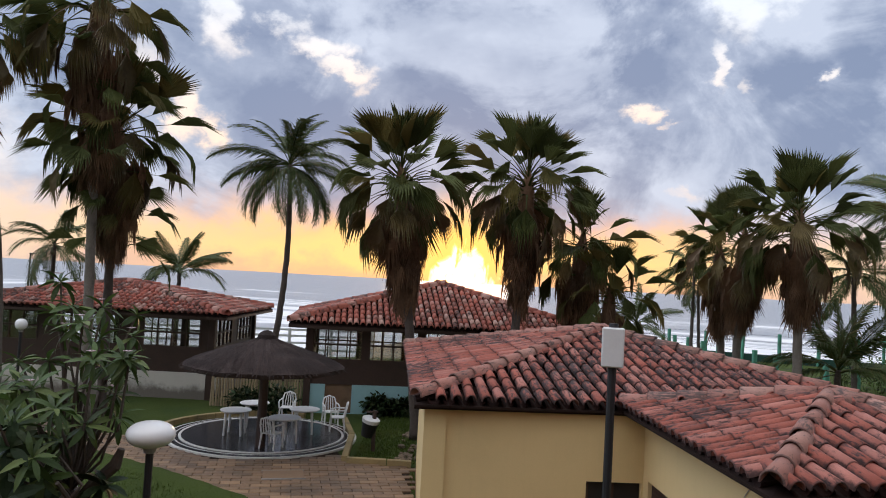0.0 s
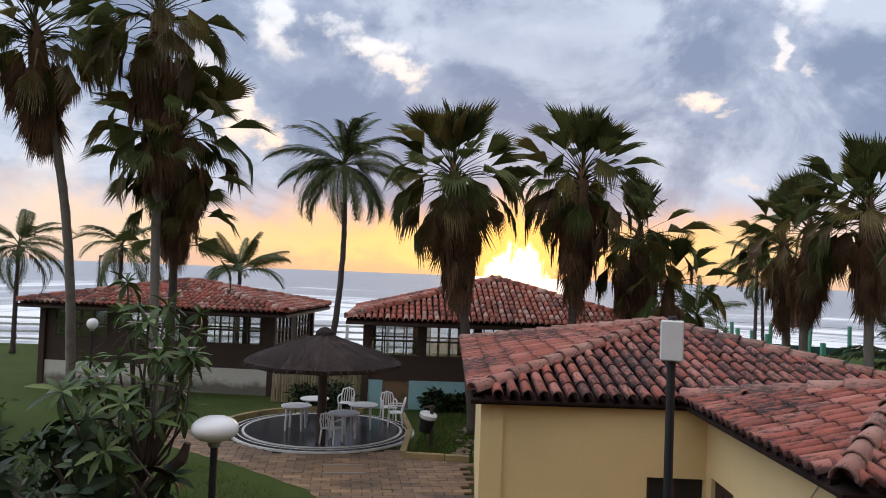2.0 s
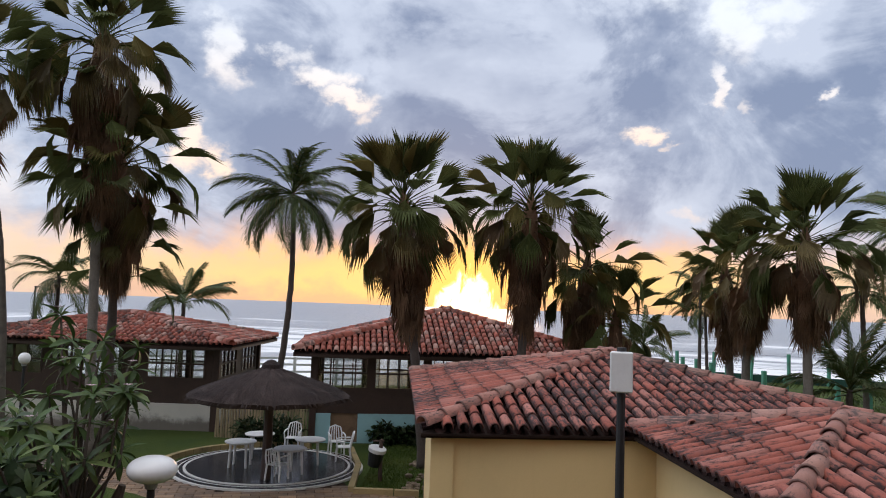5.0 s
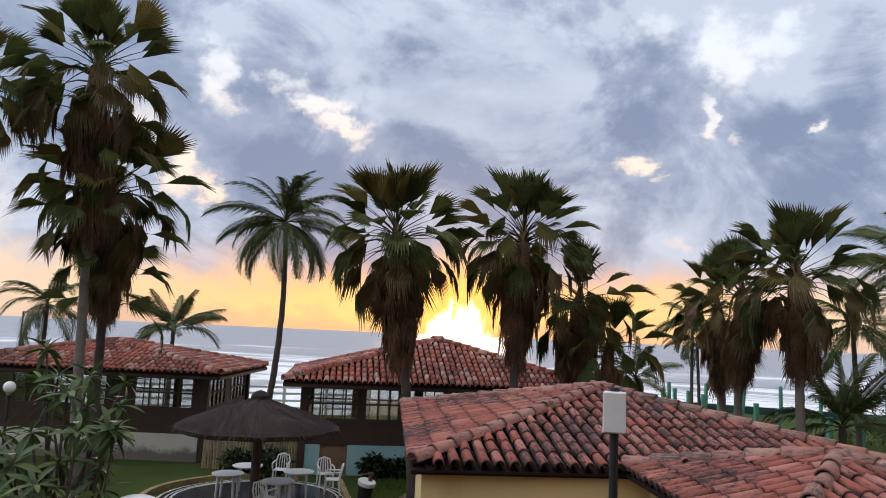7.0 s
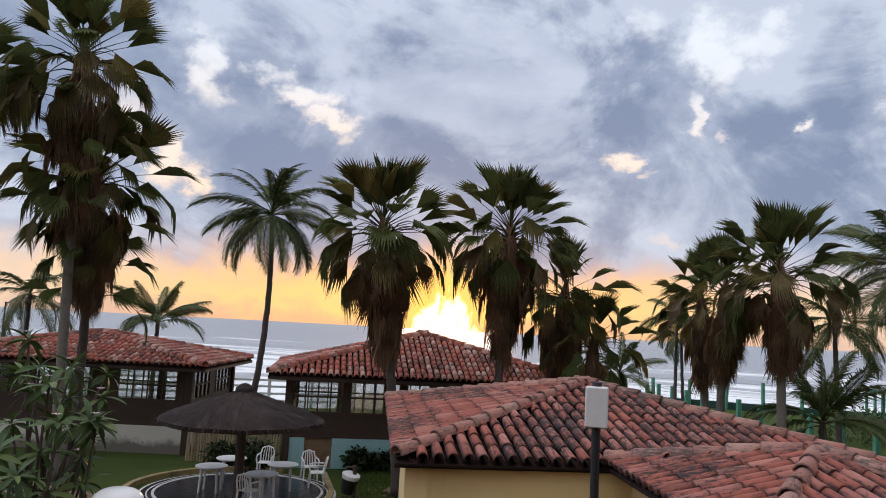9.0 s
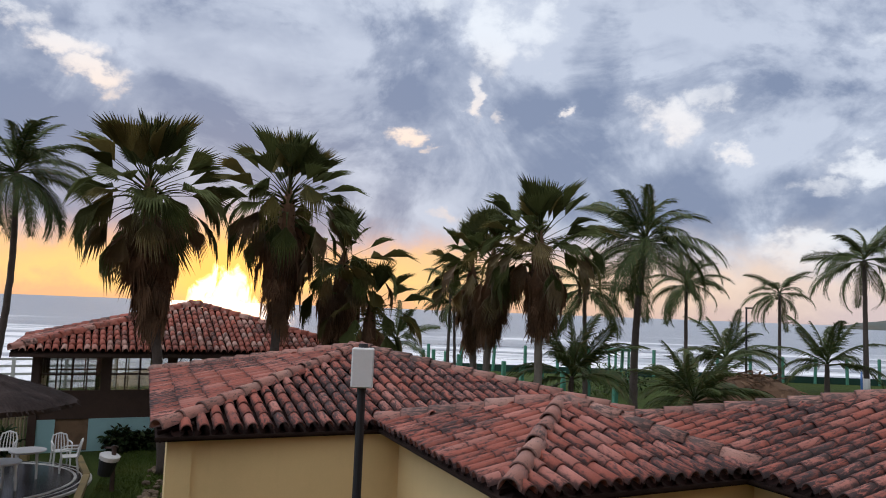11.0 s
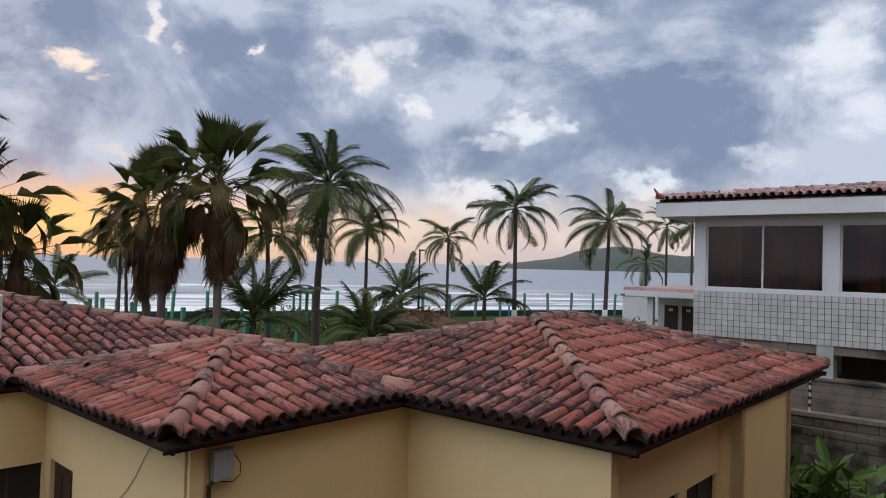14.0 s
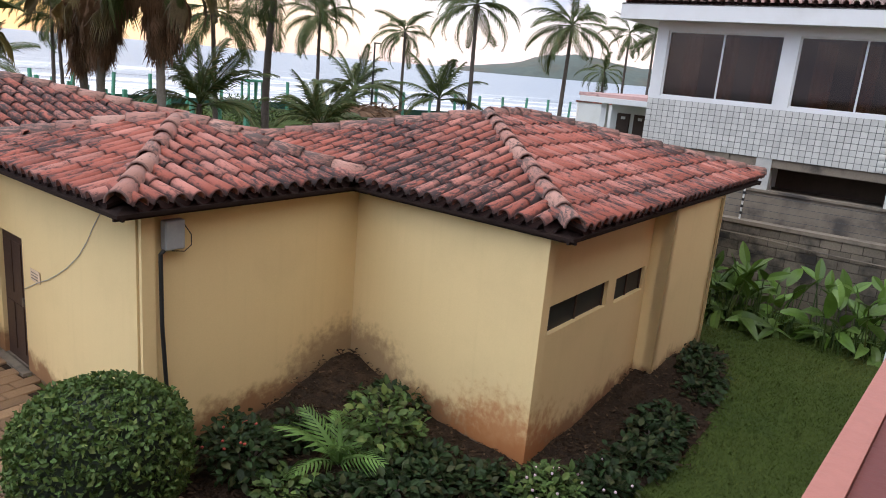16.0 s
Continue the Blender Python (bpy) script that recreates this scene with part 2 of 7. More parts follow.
M = dict(
    # pan clay is darkened to stand in for shade in the grooves
    pan=material("clay_pan_groove_shade", (0.030, 0.016, 0.014), 0.9, (40, 0.35), (3.0, 0.5), (0.02, 0.014, 0.013), 0.4, 60, vary=0.25, spec=0.1),
    fascia=material("dark_board", (0.024, 0.014, 0.011), 0.85, (30, 0.3), (2, 0.3), spec=0.15),
    bark=material("palm_bark", (0.19, 0.165, 0.14), 0.95, (25, 0.4), (4, 0.3), bump=0.8, bump_scale=25, dist=0.03),
    bark_dark=material("palm_bark_dark", (0.085, 0.065, 0.055), 0.95, (25, 0.4), (4, 0.3), bump=0.8, bump_scale=25, dist=0.03),
    fan=material("fan_leaf", (0.085, 0.100, 0.034), 0.6, (18, 0.3), (3, 0.15), bump=0.0, vary=0.4, translucent=0.32, spec=0.12, hue=(0.16, 0.12, 0.04)),
    fan_old=material("old_fan_leaf", (0.14, 0.105, 0.042), 0.6, (15, 0.35), (3, 0.3), (0.08, 0.05, 0.03), bump=0.0, vary=0.4, translucent=0.25, hue=(0.17, 0.10, 0.05)),
    dead=material("dead_leaf", (0.16, 0.09, 0.05), 0.9, (15, 0.4), (3, 0.3), bump=0.0, vary=0.4, translucent=0.28),
    coco=material("coconut_leaf", (0.058, 0.082, 0.026), 0.55, (10, 0.25), (2, 0.15), bump=0.0, vary=0.35, translucent=0.16, spec=0.2, hue=(0.11, 0.095, 0.035)),
    husk=material("coconut_husk", (0.10, 0.085, 0.04), 0.7, (12, 0.3), (3, 0.2), bump=0.0, vary=0.3),
    mortar=material("dark_mortar", (0.075, 0.062, 0.047), 0.95, (30, 0.3), (1.2, 0.5), (0.03, 0.026, 0.022), 0.4, 40),
    block=material("stained_block", (0.15, 0.125, 0.092), 0.95, (30, 0.3), (1.1, 0.8), (0.038, 0.034, 0.028), 0.5, 40, vary=0.3),
    concrete=material("weathered_concrete", (0.19, 0.155, 0.115), 0.9, (30, 0.25), (1.2, 0.55), (0.06, 0.05, 0.042), 0.4, 40),
    white=material("white_paint", (0.64, 0.64, 0.63), 0.6, (40, 0.05), (1.2, 0.12), (0.45, 0.42, 0.38), 0.1, 60),
    plastic=material("white_plastic", (0.72, 0.71, 0.70), 0.45, (30, 0.06), (5, 0.12), (0.45, 0.42, 0.38), 0.0),
    wood=material("dark_wood", (0.050, 0.026, 0.018), 0.6, (22, 0.4), (2, 0.25), bump=0.3, bump_scale=30),
    black=material("black_paint", (0.012, 0.012, 0.013), 0.55, (30, 0.2), (3, 0.2), bump=0.0),
    green=material("green_paint", (0.07, 0.26, 0.17), 0.6, (25, 0.25), (3, 0.35), (0.06, 0.12, 0.08), 0.2, 40),
    net=material("green_net", (0.012, 0.05, 0.035), 0.9, (60, 0.4), (1.0, 0.3), bump=0.0),
    sand=material("sand", (0.36, 0.29, 0.20), 0.95, (12, 0.15), (0.3, 0.2), bump=0.4, bump_scale=9),
)


def clay(name, base, pale, black, scale=9.0, cover=0.5, streaks=False, half=0.085):
    """Fired clay with soot-black lichen in patches and a shift from tile to tile."""
    m = material(name, base, 0.8, (60, 0.22), (1.6, 0.10), None, 0.45, 70, vary=0.16, hue=pale)
    t = m.node_tree
    b = t.nodes["Principled BSDF"]
    old = b.inputs["Base Color"].links[0].from_socket
    pos = t.nodes.new("ShaderNodeNewGeometry").outputs["Position"]
    big, _ = fbm(t, pos, 0.55, 3.0, 0.5)
    rnd = mth(t, "FRACT", mth(t, "MULTIPLY", mth(t, "ADD", nd(t, "ShaderNodeObjectInfo").outputs["Random"], t.nodes["Geometry"].outputs["Random Per Island"]), 13.7))
    if streaks:
        # black streaks run down along each tile
        at = t.nodes.new("ShaderNodeAttribute")
        at.attribute_name = "lay"
        sh = nd(t, "ShaderNodeCombineXYZ", i0=mth(t, "MULTIPLY", rnd, 31.0), i1=mth(t, "MULTIPLY", rnd, 17.0), i2=0.0).outputs[0]
        q = vmath(t, "MULTIPLY_ADD", at.outputs["Vector"], (24.0, 7.0, 24.0), sh)
        n, _ = fbm(t, q, 1.0, 5.0, 0.65, 0.5)
    else:
        n, _ = fbm(t, pos, scale, 5.0, 0.7, 0.4)
    lvl = mth(t, "ADD", mth(t, "ADD", n, mth(t, "MULTIPLY", mth(t, "SUBTRACT", big, 0.5), 0.6)), mth(t, "MULTIPLY", mth(t, "SUBTRACT", rnd, 0.5), 0.12 if streaks else 0.22))
    f = ramp01(t, lvl, (0.52 if streaks else 0.56) - 0.2 * cover, (0.72 if streaks else 0.84) - 0.2 * cover, 0.0, 0.92)
    out = mix(t, f, old, black)
    if streaks:
        # whole tiles gone grey-black, and a darker lip at the lower end of each
        rnd2 = mth(t, "FRACT", mth(t, "MULTIPLY", rnd, 5.37))
        n2, _ = fbm(t, pos, 7.0, 4.0, 0.65)
        whole = mth(t, "MULTIPLY", ramp01(t, mth(t, "ADD", rnd2, mth(t, "MULTIPLY", mth(t, "SUBTRACT", big, 0.5), 1.6)), 0.70, 1.05), ramp01(t, n2, 0.36, 0.62))
        out = mix(t, mth(t, "MULTIPLY", whole, 0.42), out, tuple(c * 1.8 for c in black))
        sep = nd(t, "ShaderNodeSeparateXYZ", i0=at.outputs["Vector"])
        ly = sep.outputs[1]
        # shade painted along both flanks, next to the channel, mixed with lichen and dirt
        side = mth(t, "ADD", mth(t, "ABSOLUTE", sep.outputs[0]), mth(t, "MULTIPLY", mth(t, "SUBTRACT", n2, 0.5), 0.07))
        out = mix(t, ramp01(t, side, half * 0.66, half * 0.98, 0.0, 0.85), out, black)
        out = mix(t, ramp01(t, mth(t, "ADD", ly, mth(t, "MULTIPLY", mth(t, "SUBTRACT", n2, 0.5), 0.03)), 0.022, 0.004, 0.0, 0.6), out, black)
    t.links.new(out, b.inputs["Base Color"])
    return m


# the clubhouse stands turned by this much
TURN = radians(7.5)
CT, ST = math.cos(TURN), math.sin(TURN)


def W(u, v, z=0.0):
    return Vector((u * CT - v * ST, u * ST + v * CT, z))


BUILDING = Matrix.Rotation(TURN, 4, "Z")


def wall_paint(name, base, dirt, low, high):
    """Painted plaster with splashed soil and damp rising from the ground."""
    m = material(name, base, 0.85, (60, 0.06), (0.9, 0.10), tuple(c * 0.72 for c in base), 0.15, 90)
    t = m.node_tree
    b = t.nodes["Principled BSDF"]
    old = b.inputs["Base Color"].links[0].from_socket
    pos = t.nodes.new("ShaderNodeNewGeometry").outputs["Position"]
    z = nd(t, "ShaderNodeSeparateXYZ", i0=pos).outputs[2]
    n, _ = fbm(t, pos, 1.3, 5.0, 0.65)
    n2, _ = fbm(t, pos, 9.0, 4.0, 0.6)
    zz = mth(t, "SUBTRACT", z, mth(t, "MULTIPLY", mth(t, "SUBTRACT", n, 0.42), 1.0))
    zz = mth(t, "ADD", zz, mth(t, "MULTIPLY", mth(t, "SUBTRACT", n2, 0.5), 0.3))
    f = ramp01(t, zz, high, low, 0.0, 0.9)
    t.links.new(mix(t, f, old, dirt), b.inputs["Base Color"])
    # orange soil splashed up at one corner
    cn = W(7.42, 3.75, 0.1)
    q = vmath(t, "LENGTH", vmath(t, "MULTIPLY_ADD", pos, (1.0, 1.0, 1.3), (-cn.x, -cn.y, -cn.z * 1.3)))
    q = mth(t, "ADD", q, mth(t, "MULTIPLY", mth(t, "SUBTRACT", n2, 0.5), 1.3))
    cur = b.inputs["Base Color"].links[0].from_socket
    t.links.new(mix(t, ramp01(t, q, 1.15, 0.35, 0.0, 0.85), cur, (0.38, 0.14, 0.04)), b.inputs["Base Color"])
    # damp halo above the soil heaped in the inner corner
    ci = W(7.5, 6.4, 0.25)
    q = vmath(t, "LENGTH", vmath(t, "MULTIPLY_ADD", pos, (0.75, 0.75, 1.15), (-ci.x * 0.75, -ci.y * 0.75, -ci.z * 1.15)))
    q = mth(t, "ADD", q, mth(t, "MULTIPLY", mth(t, "SUBTRACT", n2, 0.5), 0.7))
    cur = b.inputs["Base Color"].links[0].from_socket
    t.links.new(mix(t, ramp01(t, q, 1.0, 0.5, 0.0, 0.75), cur, (0.20, 0.115, 0.06)), b.inputs["Base Color"])
    # rain streaks
    st = nd(t, "ShaderNodeVectorMath", i0=pos, i1=(9.0, 9.0, 0.5))
    st.operation = "MULTIPLY"
    s, _ = fbm(t, st.outputs[0], 1.0, 3.0, 0.6)
    cur = b.inputs["Base Color"].links[0].from_socket
    t.links.new(mix(t, ramp01(t, s, 0.5, 0.85, 0.0, 0.10), cur, tuple(c * 0.55 for c in base)), b.inputs["Base Color"])
    return m


M["yellow"] = wall_paint("yellow_plaster", (0.68, 0.51, 0.252), (0.20, 0.082, 0.03), 0.06, 0.40)


def shore_nodes(t, sp):
    """Metres past the edge of the lawn, which bends at the corner of the grounds."""
    x, y = sp.outputs[0], sp.outputs[1]
    a = mth(t, "ADD", mth(t, "MULTIPLY", mth(t, "SUBTRACT", x, 15.8), 0.32), mth(t, "MULTIPLY", mth(t, "SUBTRACT", y, 57.6), 0.947))
    b = mth(t, "ADD", mth(t, "MULTIPLY", mth(t, "SUBTRACT", x, 8.0), -0.206), mth(t, "MULTIPLY", mth(t, "SUBTRACT", y, 44.0), 0.979))
    b = mth(t, "MINIMUM", b, mth(t, "MULTIPLY", mth(t, "SUBTRACT", 11.0, x), 0.8))
    return mth(t, "MAXIMUM", a, b)


def grass_material():
    m = material("grass", (0.056, 0.080, 0.017), 0.95, (70, 0.45), (0.5, 0.4), (0.036, 0.062, 0.016), 0.8, 120, dist=0.03, spec=0.15)
    t = m.node_tree
    b = t.nodes["Principled BSDF"]
    old = b.inputs["Base Color"].links[0].from_socket
    pos = t.nodes.new("ShaderNodeNewGeometry").outputs["Position"]
    sp = nd(t, "ShaderNodeSeparateXYZ", i0=pos)
    # sand past the shore fence
    dist = shore_nodes(t, sp)
    n, _ = fbm(t, pos, 0.15, 4.0)
    f = ramp01(t, mth(t, "ADD", dist, mth(t, "MULTIPLY", n, 6.0)), 4.0, 8.0)
    t.links.new(mix(t, f, old, (0.33, 0.27, 0.19)), b.inputs["Base Color"])
    return m


M["grass"] = grass_material()


def sea_material():
    m = bpy.data.materials.new("sea_water")
    m.use_nodes = True
    t = m.node_tree
    b = t.nodes["Principled BSDF"]
    pos = t.nodes.new("ShaderNodeNewGeometry").outputs["Position"]
    sp = nd(t, "ShaderNodeSeparateXYZ", i0=pos)
    along = mth(t, "ADD", mth(t, "MULTIPLY", sp.outputs[0], 0.947), mth(t, "MULTIPLY", sp.outputs[1], -0.32))
    out = shore_nodes(t, sp)
    q = nd(t, "ShaderNodeCombineXYZ", i0=mth(t, "MULTIPLY", along, 0.010), i1=mth(t, "MULTIPLY", out, 0.055), i2=0.0).outputs[0]
    n, _ = fbm(t, q, 1.0, 6.0, 0.62, 0.6)
    q2 = nd(t, "ShaderNodeCombineXYZ", i0=mth(t, "MULTIPLY", along, 0.06), i1=mth(t, "MULTIPLY", out, 0.35), i2=0.0).outputs[0]
    n2, _ = fbm(t, q2, 1.0, 5.0, 0.6)
    level = ramp01(t, out, 15.0, 420.0, 0.43, 0.76, smooth=False)
    foam = ramp01(t, mth(t, "SUBTRACT", mth(t, "ADD", mth(t, "MULTIPLY", n, 0.7), mth(t, "MULTIPLY", n2, 0.3)), level), -0.02, 0.07)
    t.links.new(mix(t, foam, (0.31, 0.34, 0.38), (0.84, 0.85, 0.86)), b.inputs["Base Color"])
    t.links.new(mth(t, "ADD", 0.32, mth(t, "MULTIPLY", foam, 0.6)), b.inputs["Roughness"])
    b.inputs["IOR"].default_value = 1.33
    h, _ = fbm(t, q2, 2.5, 6.0, 0.65)
    bp = nd(t, "ShaderNodeBump", Strength=0.6, Distance=1.2, Height=h)
    t.links.new(bp.outputs[0], b.inputs["Normal"])
    return m


M["sea"] = sea_material()


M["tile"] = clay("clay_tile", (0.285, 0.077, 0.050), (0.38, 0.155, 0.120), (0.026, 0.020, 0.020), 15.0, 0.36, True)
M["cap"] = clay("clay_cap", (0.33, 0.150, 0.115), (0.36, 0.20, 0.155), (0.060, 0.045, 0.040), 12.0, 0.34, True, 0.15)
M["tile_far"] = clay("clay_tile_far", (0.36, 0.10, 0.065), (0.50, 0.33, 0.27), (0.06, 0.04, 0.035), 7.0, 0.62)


# ---- building helpers ----
def obj(name, bm, mat, smooth=False):
    me = bpy.data.meshes.new(name)
    bm.normal_update()
    bm.to_mesh(me)
    bm.free()
    me.materials.append(mat)
    if smooth:
        me.shade_smooth()
    return new(name, me)


def part(name, bm, mat, parent, label="", smooth=False):
    ob = obj(name, bm, mat, smooth)
    ob.parent = parent
    if label:
        tagged(ob, label=label)
    return ob


def share(name, me, parent, m):
    """An object of its own on a mesh that others use too."""
    ob = new(name, me)
    ob.parent = parent
    ob.matrix_basis = m
    return ob


def thing(name, m, label, category, group="", kind=""):
    ob = new(name)
    ob.matrix_basis = m
    ob.empty_display_size = 0.2
    return tagged(ob, label, category, group, kind)


def mesh_of(name, verts, faces, mat, smooth=False):
    me = bpy.data.meshes.new(name)
    me.from_pydata(verts, [], faces)
    me.materials.append(mat)
    if smooth:
        me.shade_smooth()
    return me


def box(bm, size, m=Matrix(), bevel=0.0):
    r = bmesh.ops.create_cube(bm, size=1.0)
    bmesh.ops.transform(bm, matrix=m @ Matrix.Diagonal((*size, 1)), verts=r["verts"])
    if bevel:
        es = list({e for v in r["verts"] for e in v.link_edges})
        bmesh.ops.bevel(bm, geom=es, offset=bevel, segments=1, affect="EDGES")
    return bm


def block(size, m=Matrix(), bevel=0.0):
    return box(bmesh.new(), size, m, bevel)


def tube(bm, pts, radii, sides=8, cap=True):
    """A round bar through pts."""
    pts = [Vector(p) for p in pts]
    if not isinstance(radii, (list, tuple)):
        radii = [radii] * len(pts)
    rings, x = [], None
    for i, p in enumerate(pts):
        d = (pts[min(i + 1, len(pts) - 1)] - pts[max(i - 1, 0)]).normalized()
        if x is None:
            x = d.cross(Vector((0.31, 0.87, 0.12))).normalized()
        x = (x - d * x.dot(d)).normalized()
        y = d.cross(x)
        rings.append([bm.verts.new(p + (x * math.cos(2 * pi * k / sides) + y * math.sin(2 * pi * k / sides)) * radii[i]) for k in range(sides)])
    for a, b in zip(rings, rings[1:]):
        for k in range(sides):
            bm.faces.new((a[k], a[(k + 1) % sides], b[(k + 1) % sides], b[k]))
    if cap:
        bm.faces.new(rings[0][::-1])
        bm.faces.new(rings[-1])
    return bm


def lathe(bm, profile, sides=20, m=Matrix()):
    rings = []
    for r, z in profile:
        rings.append([bm.verts.new(m @ Vector((r * math.cos(2 * pi * k / sides), r * math.sin(2 * pi * k / sides), z))) for k in range(sides)])
    for a, b in zip(rings, rings[1:]):
        for k in range(sides):
            bm.faces.new((a[k], a[(k + 1) % sides], b[(k + 1) % sides], b[k]))
    bm.faces.new(rings[0][::-1])
    bm.faces.new(rings[-1])
    return bm


def prism(bm, pts, z0, z1):
    """An upright prism on a plan polygon."""
    a = [bm.verts.new((x, y, z0)) for x, y in pts]
    b = [bm.verts.new((x, y, z1)) for x, y in pts]
    n = len(pts)
    for k in range(n):
        bm.faces.new((a[k], a[(k + 1) % n], b[(k + 1) % n], b[k]))
    bm.faces.new(a[::-1])
    bm.faces.new(b)
    bmesh.ops.recalc_face_normals(bm, faces=bm.faces)
    return bm


# ---- ground, sea, far land ----


def shore_dist(x, y):
    return max((x - 15.8) * 0.32 + (y - 57.6) * 0.947, min((x - 8.0) * -0.206 + (y - 44.0) * 0.979, (11.0 - x) * 0.8))


def build_ground():
    s = [math.sinh(k / 18.0 * 2.2) for k in range(-68, 69)]
    xs = [v * 4850 / s[-1] for v in s]
    ys = [30 + v * 4850 / s[-1] for v in s]
    verts = []
    for y in ys:
        for x in xs:
            d = shore_dist(x, y)
            verts.append((x, y, 0.0 if d < 2 else max(-9.0, -0.2 * (d - 2))))
    n = len(xs)
    faces = [(j * n + i, j * n + i + 1, (j + 1) * n + i + 1, (j + 1) * n + i) for j in range(n - 1) for i in range(n - 1)]
    tagged(new("ground", mesh_of("ground", verts, faces, M["grass"])), "green lawn running out to a sandy beach", "ground", kind="structure")
    al = [-4850, -1500, -500, -200, -80, 0, 80, 200, 500, 1500, 4850]
    out = [40, 60, 90, 150, 300, 700, 1700, 4880]
    vs = [(a, b, -2.6) for a in al for b in out]
    vs[:] = [(a, b if b > 40 else -300 if a > 300 else 40, z) for a, b, z in vs]
    k = len(out)
    fs = [(i * k + j, i * k + k + j, i * k + k + j + 1, i * k + j + 1) for i in range(len(al) - 1) for j in range(k - 1)]
    tagged(new("water", mesh_of("water", vs, fs, M["sea"])), "grey-blue sea with breaking white waves", "sea", kind="structure")


build_ground()


def build_hill():
    # a long wooded headland far across the bay
    # distance haze is put into the grey-green colour
    m = material("headland", (0.075, 0.092, 0.082), 0.95, (0.05, 0.3), (0.01, 0.4), (0.10, 0.085, 0.06), 0.0)
    vs, fs, nx, ny = [], [], 90, 14
    for i in range(nx):
        a = radians(47.0 + 45.0 * i / (nx - 1))
        f = i / (nx - 1)
        top = 54 * (min(1, f / 0.16) ** 0.8) * (0.62 + 0.38 * math.exp(-((f - 0.20) / 0.09) ** 2)) + 6 * noise.noise((f * 16, 0, 0)) * min(1, f * 8)
        for j in range(ny):
            g = j / (ny - 1)
            r = 1500 + 700 * g + 250 * f
            z = -3 + (top + 3) * math.sin(pi * min(1, g * 1.25)) ** 0.7 * (1 + 0.12 * noise.noise((f * 40, g * 6, 3))) if g < 0.8 else -3
            vs.append((r * math.sin(a), r * math.cos(a), z))
    for i in range(nx - 1):
        for j in range(ny - 1):
            q = i * ny + j
            fs.append((q, q + 1, q + ny + 1, q + ny))
    tagged(new("backdrop", mesh_of("headland", vs, fs, m, True)), "low wooded headland far across the bay, greyed for haze", "headland", kind="structure")


build_hill()


def wm(ob):
    """The world pose of an object that is built and not yet evaluated."""
    return (wm(ob.parent) @ ob.matrix_parent_inverse if ob.parent else Matrix()) @ ob.matrix_basis


def wpart(name, bm, mat, parent, label="", smooth=False):
    """A part whose mesh is given in world metres."""
    ob = part(name, bm, mat, parent, label, smooth)
    ob.matrix_parent_inverse = wm(parent).inverted()
    return ob


def wshare(name, me, parent, m):
    ob = share(name, me, parent, m)
    ob.matrix_parent_inverse = wm(parent).inverted()
    return ob


def with_lay(me, places):
    """Keeps each vertex's place on its own piece, for streaks along it."""
    at = me.attributes.new("lay", "FLOAT_VECTOR", "POINT")
    at.data.foreach_set("vector", np.array(places, dtype=np.float32).ravel())
    return me


def joined(name, me_src, mats, mat, parent, label=""):
    """Many alike pieces in one mesh."""
    n = len(me_src.vertices)
    co = np.array([v.co[:] + (1.0,) for v in me_src.vertices])
    fs = [tuple(p.vertices) for p in me_src.polygons]
    vs, faces = [], []
    for k, m in enumerate(mats):
        vs.extend(map(tuple, (co @ np.array(m).T)[:, :3]))
        faces.extend(tuple(i + k * n for i in f) for f in fs)
    me = mesh_of(name, vs, faces, mat, "tile" in name)
    if "lay" in me_src.attributes:
        with_lay(me, np.tile(co[:, :3], (len(mats), 1)))
    ob = new(name, me)
    ob.parent = parent
    ob.matrix_parent_inverse = wm(parent).inverted()
    return tagged(ob, label=label, kind="stuff")


# ---- clay roofs ----
def barrel(name, length, r0, r1, seg, mat, thick=0.014, lift=1.0):
    """A half-round tile along +y, hollow side down (up where lift is negative)."""
    vs, fs = [], []
    rows = [(0.0, r0), (length, r1), (length, r1 - thick), (0.0, r0 - thick)]
    for y, r in rows:
        for k in range(seg + 1):
            a = pi * k / seg
            vs.append((r * math.cos(a), y, lift * r * math.sin(a) * (1.15 if lift > 0 else 0.7)))
    for j in range(4):
        for k in range(seg):
            a, b = j * (seg + 1) + k, ((j + 1) % 4) * (seg + 1) + k
            fs.append((a, a + 1, b + 1, b) if lift > 0 else (a, b, b + 1, a + 1))
    return with_lay(mesh_of(name, vs, fs, mat, True), vs)


class Hip:
    """A hipped roof on four eave corners (front left, front right, back right, back left), with a ridge or a single peak."""

    def __init__(self, eaves, ridge):
        self.e = [Vector(p) for p in eaves]
        a, b = Vector(ridge[0]), Vector(ridge[-1])
        fl, fr, br, bl = self.e
        self.ridge = (a, b)
        self.faces = [[fl, fr, b, a], [fr, br, b], [br, bl, a, b], [bl, fl, a]]
        if (a - b).length < 0.01:
            self.faces = [[fl, fr, a], [fr, br, a], [br, bl, a], [bl, fl, a]]
        self.hips = [(fl, a), (fr, b), (br, b), (bl, a)] + ([(a, b)] if (a - b).length > 0.01 else [])

    def height(self, x, y):
        z = 1e9
        for f in self.faces:
            n = (f[1] - f[0]).cross(f[2] - f[0])
            z = min(z, f[0].z - (n.x * (x - f[0].x) + n.y * (y - f[0].y)) / n.z)
        return z


def inside(poly, x, y, grow=0.0):
    return all((b[0] - a[0]) * (y - a[1]) - (b[1] - a[1]) * (x - a[0]) > -grow * math.hypot(b[0] - a[0], b[1] - a[1]) for a, b in zip(poly, poly[1:] + poly[:1]))


